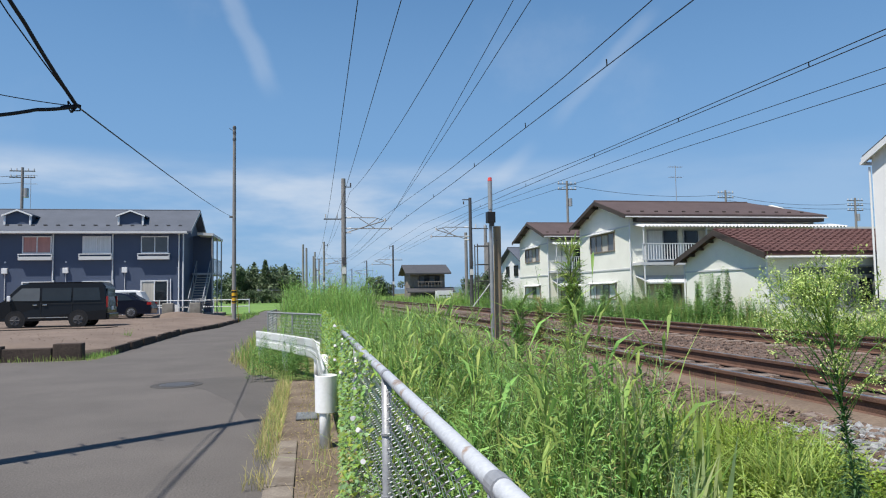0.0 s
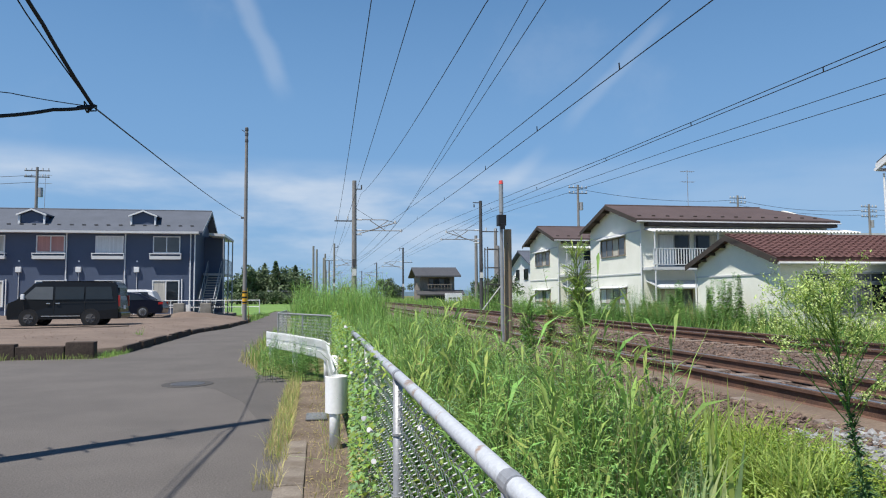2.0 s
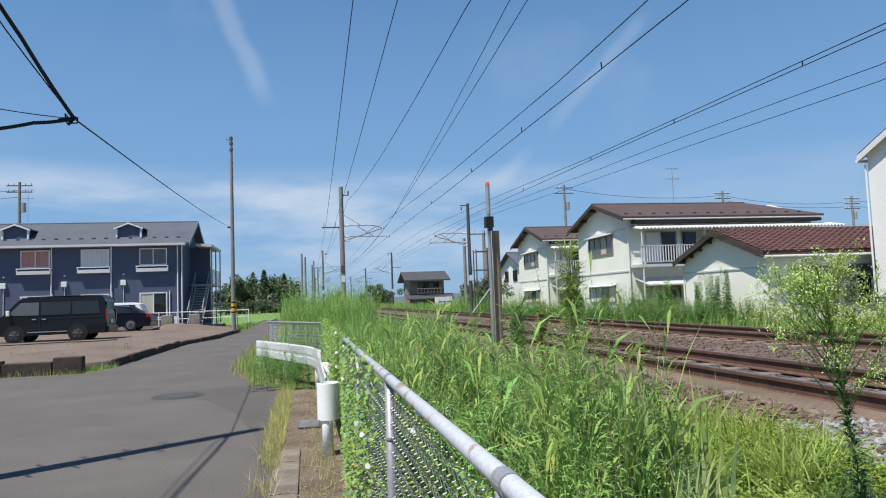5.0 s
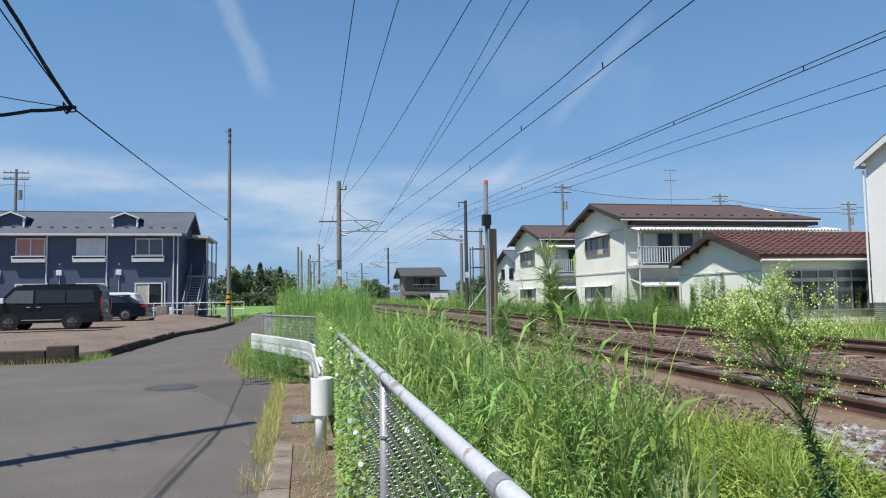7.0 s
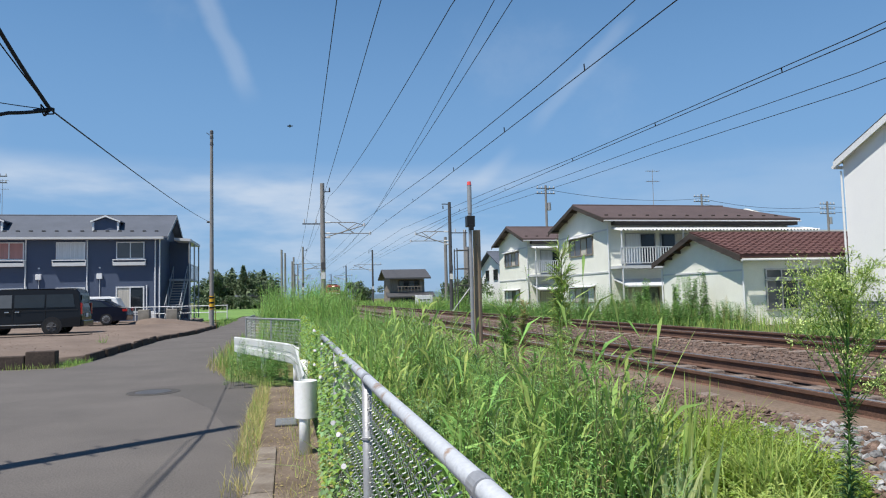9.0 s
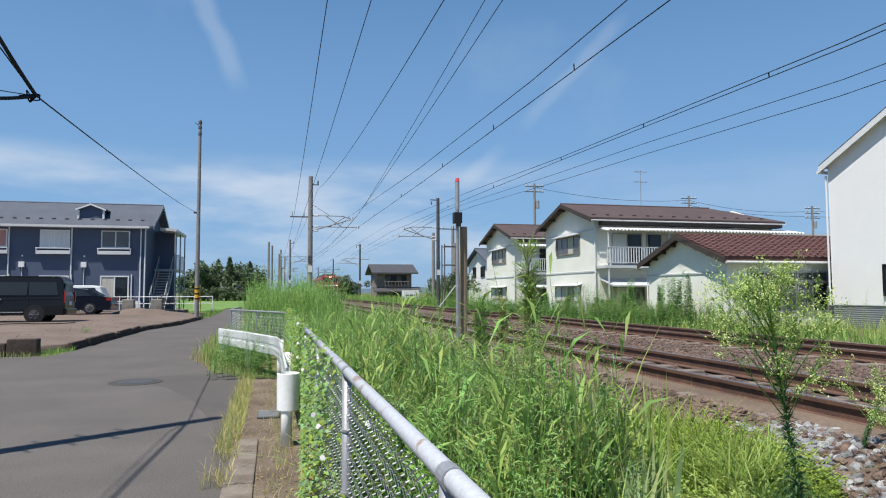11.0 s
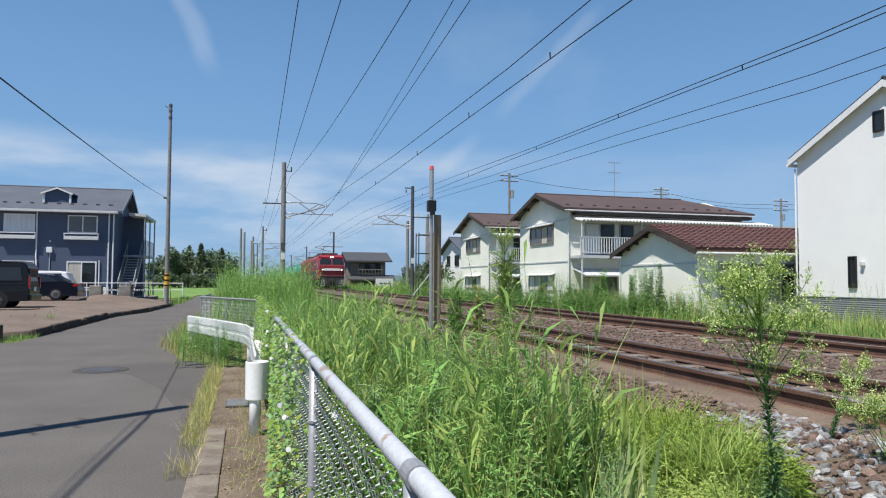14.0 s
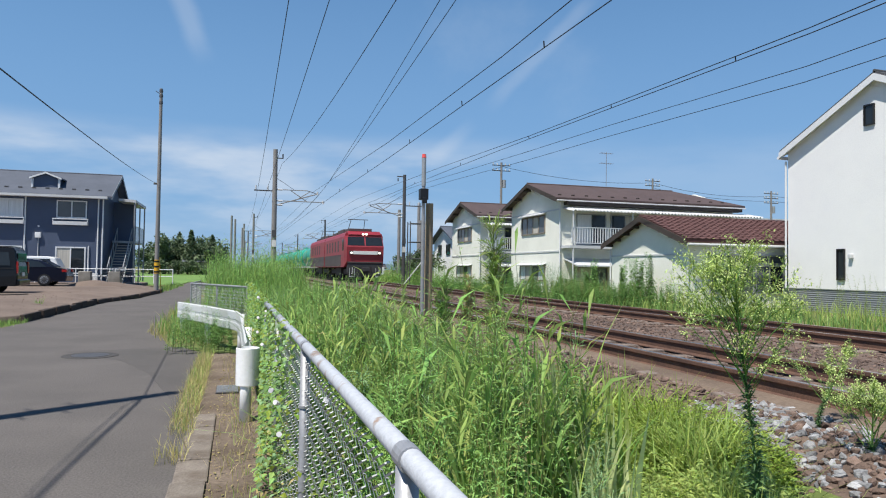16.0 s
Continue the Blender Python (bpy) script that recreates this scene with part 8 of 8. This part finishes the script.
def van():
    # nose towards -x, tail towards +x
    t = thing("van", "black high-roofed van parked on the gravel lot", "van", (-11.26, 34.2, 0.34))
    o = [(-2.33, 0.30), (2.33, 0.30), (2.35, 0.75), (2.33, 1.15), (2.24, 1.80), (2.12, 1.96), (-0.8, 2.0), (-1.25, 1.92), (-1.95, 1.18), (-2.30, 1.02), (-2.36, 0.60)]
    bm = new_bm()
    body_from(bm, o, 0.845, 0.10, 1.1)
    part("body", bm, "van_paint", t)
    side_glass(t, [(-0.35, 1.18), (0.85, 1.18), (0.85, 1.75), (-0.35, 1.75)], 0.845, 0.10, 1.1)
    side_glass(t, [(0.92, 1.18), (2.08, 1.18), (1.98, 1.75), (0.92, 1.75)], 0.845, 0.10, 1.1)
    side_glass(t, [(-1.72, 1.20), (-0.45, 1.18), (-0.45, 1.75), (-1.18, 1.75)], 0.845, 0.10, 1.1, "glass_grey")
    bm = new_bm()
    prism(bm, [(-1.90, 1.24), (-1.27, 1.88), (-1.30, 1.90), (-1.94, 1.26)], 1, -0.68, 0.68)
    part("windscreen", bm, "glass_grey", t)
    bm = new_bm()
    box(bm, -0.95, 2.05, -0.72, 0.72, 1.985, 2.015, 0.01)
    part("roof_sheen", bm, "van_paint", t)
    for s in (-1, 1):
        part("side_trim", box(new_bm(), -0.9, 0.72, s * 0.845 - 0.015, s * 0.845 + 0.015, 0.42, 0.46), "chrome", t, "bright side trim strip")
    for s in (-1, 1):
        part("tail_light", box(new_bm(), 2.30, 2.365, s * 0.76 - 0.07, s * 0.76 + 0.07, 0.85, 1.35, 0.01), "taillight", t)
    for s in (-1, 1):
        bm = new_bm()
        box(bm, -2.36, -2.2, s * 0.62 - 0.16, s * 0.62 + 0.16, 0.80, 1.0, 0.02)
        part("headlight", bm, "glass_grey", t)
        bm = new_bm()
        box(bm, -1.72, -1.58, s * 0.93 - 0.06, s * 0.93 + 0.06, 1.18, 1.42, 0.03)
        part("mirror", bm, "white_paint" if s < 0 else "van_paint", t)
        for x in (-1.42, 1.15):
            wheel(t, x, s * 0.76, 0.33, 0.33, 0.2, 6)
    for s in (-1, 1):
        part("door_rail", box(new_bm(), -0.42, 2.2, s * 0.846, s * 0.852, 1.05, 1.075), "black", t)
    for s in (-1, 1):
        for x in (-1.62, -0.40, 0.885):
            part("door_seam", box(new_bm(), x - 0.008, x + 0.008, s * 0.846, s * 0.851, 0.45, 1.12), "black", t)
        for x in (-0.62, -0.22):
            part("door_handle", box(new_bm(), x - 0.09, x + 0.09, s * 0.848, s * 0.878, 0.98, 1.03, 0.008), "chrome", t, "chrome door handle")
        part("wheel_arch", rod(new_bm(), (1.15, s * 0.80, 0.36), (1.15, s * 0.849, 0.36), 0.41, 0.41, 28), "black", t)
        part("wheel_arch", rod(new_bm(), (-1.42, s * 0.80, 0.36), (-1.42, s * 0.849, 0.36), 0.41, 0.41, 28), "black", t)
    part("rear_window", box(new_bm(), 2.285, 2.305, -0.62, 0.62, 1.25, 1.72, 0.006), "glass_dark", t)
    part("rear_bumper", box(new_bm(), 2.28, 2.43, -0.80, 0.80, 0.32, 0.58, 0.04), "van_paint", t)
    part("plate", box(new_bm(), 2.352, 2.366, -0.17, 0.17, 0.72, 0.89), "white_trim", t)


def sedan():
    t = thing("sedan", "dark blue sedan parked behind the van", "car", (-11.1, 42.4, 0.43))
    o = [(-2.3, 0.25), (2.3, 0.25), (2.36, 0.55), (2.28, 0.92), (1.75, 1.02), (1.05, 1.38), (0.3, 1.46), (-0.3, 1.43), (-1.15, 0.98), (-2.1, 0.80), (-2.32, 0.55)]
    bm = new_bm()
    body_from(bm, o, 0.88, 0.28, 0.92)
    part("body", bm, "car_paint", t)
    side_glass(t, [(-0.85, 0.98), (1.35, 1.03), (0.95, 1.32), (0.25, 1.40), (-0.25, 1.37)], 0.885, 0.28, 0.92)
    bm = new_bm()
    prism(bm, [(1.12, 1.40), (1.72, 1.06), (1.70, 1.03), (1.10, 1.36)], 1, -0.6, 0.6)
    part("rear_window", bm, "glass_dark", t)
    for s in (-1, 1):
        bm = new_bm()
        box(bm, 2.1, 2.34, s * 0.68 - 0.2, s * 0.68 + 0.2, 0.75, 0.90, 0.02)
        part("tail_light", bm, "taillight", t)
        for x in (-1.45, 1.27):
            wheel(t, x, s * 0.80, 0.34, 0.34, 0.2, 10, "steel")


def white_car():
    t = thing("white_car", "white hatchback parked behind the sedan", "car", (-11.9, 46.2, 0.45))
    o = [(-1.9, 0.25), (1.9, 0.25), (1.95, 0.6), (1.9, 1.0), (1.65, 1.52), (1.3, 1.62), (-0.3, 1.63), (-0.9, 1.05), (-1.8, 0.85), (-1.93, 0.55)]
    bm = new_bm()
    body_from(bm, o, 0.82, 0.2, 1.0)
    part("body", bm, "white_paint", t)
    side_glass(t, [(-0.65, 1.08), (1.5, 1.08), (1.4, 1.48), (-0.25, 1.48)], 0.825, 0.2, 1.0)
    for s in (-1, 1):
        for x in (-1.2, 1.2):
            wheel(t, x, s * 0.74, 0.30, 0.30, 0.18, 8, "steel")


van()
sedan()
white_car()


def lot_clutter():
    f = thing("pipe_fence", "low white pipe fence in front of the apartment house", "fence", (-8.0, 48.4, 0.45))
    for k in range(8):
        part("post", rod(new_bm(), (-4.0 + k * 1.15, 0, 0), (-4.0 + k * 1.15, 0, 0.95), 0.03), "white_trim", f)
    for z in (0.9, 0.45):
        part("rail", rod(new_bm(), (-4.0, 0, z), (4.05, 0, z), 0.025), "white_trim", f)
    for x in (-9.0, -7.3):
        b = thing("concrete_block", "pale concrete block by the pipe fence", "block", (x, 47.6, 0.45), group="concrete blocks")
        part("body", box(new_bm(), -0.35, 0.35, -0.3, 0.3, 0, 0.75, 0.05), "concrete", b)
    # air conditioners at the wall
    for k in range(3):
        a = thing("air_conditioner", "white outdoor air-conditioner unit at the wall", "air conditioner", (-9.0 - k * 3.7, 49.35, 0.45), group="air conditioners")
        part("case", box(new_bm(), -0.4, 0.4, -0.15, 0.15, 0.05, 0.62, 0.02), "white_trim", a)
        part("fan_grille", rod(new_bm(), (-0.1, -0.165, 0.33), (-0.1, -0.151, 0.33), 0.22, 0.22, 20), "steel_dark", a)
    # heap of earth
    bm = new_bm()
    n = 26
    vs = {}
    for i in range(n):
        for j in range(n):
            u, v = i / (n - 1) * 2 - 1, j / (n - 1) * 2 - 1
            h = max(0, 1 - (u * u + v * v)) ** 1.3 * (0.75 + 0.25 * noise.noise((u * 3, v * 3, 1)))
            vs[i, j] = bm.verts.new((u * 2.7, v * 2.0, h * 0.66 - 0.16))
    for i in range(n - 1):
        for j in range(n - 1):
            bm.faces.new((vs[i, j], vs[i + 1, j], vs[i + 1, j + 1], vs[i, j + 1]))
    single("dirt_mound", bm, "lot", "low heap of brown earth on the lot", "earth heap", smooth=True).location = (-7.3, 43.2, 0.36)
    # two bicycles by the stair
    for x in (-6.6, -7.3):
        b = thing("bicycle", "parked bicycle by the outside stair", "bicycle", (x, 47.4, 0.45), group="bicycles")
        for d in (-0.5, 0.5):
            bm = new_bm()
            for k in range(20):
                a0, a1 = math.tau * k / 20, math.tau * (k + 1) / 20
                rod(bm, (d + 0.32 * math.cos(a0), 0, 0.33 + 0.32 * math.sin(a0)), (d + 0.32 * math.cos(a1), 0, 0.33 + 0.32 * math.sin(a1)), 0.018, n=5)
            part("wheel", bm, "rubber", b)
        bm = new_bm()
        for p, q in (((-0.5, 0, 0.33), (-0.2, 0, 0.75)), ((-0.2, 0, 0.75), (0.3, 0, 0.75)), ((0.3, 0, 0.85), (0.5, 0, 0.33)), ((-0.2, 0, 0.8), (0.0, 0, 0.35)), ((0.0, 0, 0.35), (0.3, 0, 0.7)), ((0.3, -0.25, 0.98), (0.3, 0.25, 0.98)), ((0.3, 0, 0.7), (0.3, 0, 0.98))):
            rod(bm, p, q, 0.016, n=6)
        part("frame", bm, "steel_dark", b)
    # drain grate
    g = thing("drain_grate", "steel drain grate lying in the gutter", "grate", (-0.02, 9.35, -0.005))
    part("frame", box(new_bm(), -0.14, 0.14, -0.25, 0.25, 0, 0.012), "steel_dark", g)
    for k in range(7):
        part("bar", box(new_bm(), -0.13, 0.13, -0.22 + k * 0.07, -0.19 + k * 0.07, 0.012, 0.024), "steel", g)
    # loose pebbles and chips on the lot
    r = np.random.default_rng(4)
    V, F, o = [], [], 0
    sv, sf = stone_shape(r)
    for i in range(1500):
        x, y = r.uniform(-22, -5.7), r.uniform(21.5, 42)
        s = r.uniform(0.010, 0.028)
        V.append(sv * s + (x, y, lot_z(x, y)))
        F += [tuple(q + o for q in f) for f in sf]
        o += len(sv)
    put("lot_gravel", np.concatenate(V), F, "stone_brown", "loose brown stones on the gravel lot", "gravel")
    wire("rope", [(-20, 27.5, 0.55), (-14, 28.3, 0.48), (-9.5, 30.2, 0.42), (-8.0, 31.5, 0.38)], 0.02, "thin rope strung low over the gravel lot", sag=0.03)
    bm = new_bm()
    bird = thing("bird", "small dark bird gliding in the sky", "bird", (0, 60, 17))
    bs = 0.26
    part("body", rod(new_bm(), (-0.15 * bs, 0, 0), (0.22 * bs, 0, 0.02 * bs), 0.05 * bs, 0.03 * bs, 8), "black", bird)
    for s in (-1, 1):
        bm = new_bm()
        prism(bm, [(-0.05 * bs, 0.0), (0.12 * bs, 0.0), (0.0, s * 0.5 * bs)], 2, 0.0, 0.015 * bs)
        part("wing", bm, "black", bird)
    return bird


BIRD = lot_clutter()


def motions():
    # the train runs towards the camera at a steady 13 metres a second
    def at(t):
        return 50.5 + 12.97 * (16.0 - t)
    times = (0.0, 4.0, 8.0, 12.0, 16.0)
    walk(LOCO, [(t, pose(FAR, at(t), RAIL_Z)) for t in times])
    for k, w in enumerate(WAGONS):
        walk(w, [(t, pose(FAR, at(t) + LOCO_L + 0.4 + 13.4 * k, RAIL_Z)) for t in times])
    # a bird glides past high over the line
    walk(BIRD, [(t, pose(0.07 + 11.4 * (t - 9.0), 12.0, 4.61 - 0.75 * (t - 9.0) if 8 < t < 10 else 5.4)) for t in (0.0, 4.0, 8.5, 9.0, 9.2, 9.7, 12.0, 16.0)])
    # the wind: lean of the weeds towards +x in degrees, with one strong gust the other way
    gust = ((0, -1.6), (0.5, 3.7), (1, -1), (1.5, -1), (2, -3.5), (2.5, -3.5), (3, 2.5), (3.5, 3), (4.6, -2), (5.8, 2), (6, 4), (6.3, 3.5), (6.5, -8.5), (6.8, -17), (7, -14), (7.3, -14.5), (7.5, -12.5), (7.8, -4.5), (8, 3), (8.3, 9),
            (8.5, 10), (8.8, 4), (9, 9), (9.2, 11), (10.2, 0), (11.3, -3), (11.8, 0), (12.3, -3.5), (12.8, 1), (13.3, 4), (13.8, 1.5), (14.5, 0), (15.2, 2), (16, -2.5))
    for ob, phase, amp in SWAY:
        p = ob.location.copy()
        own = 0.0 if amp == 1.0 else 1.0
        rows = []
        for t, lean in gust:
            flutter = own * (0.9 * math.sin(2.9 * t + phase) + 0.6 * math.sin(5.1 * t + 2.3 * phase))
            rows.append((t, pose(p.x, p.y, p.z, amp * 1.5 * flutter, amp * (lean + 2.0 * flutter), 0)))
        walk(ob, rows)


motions()
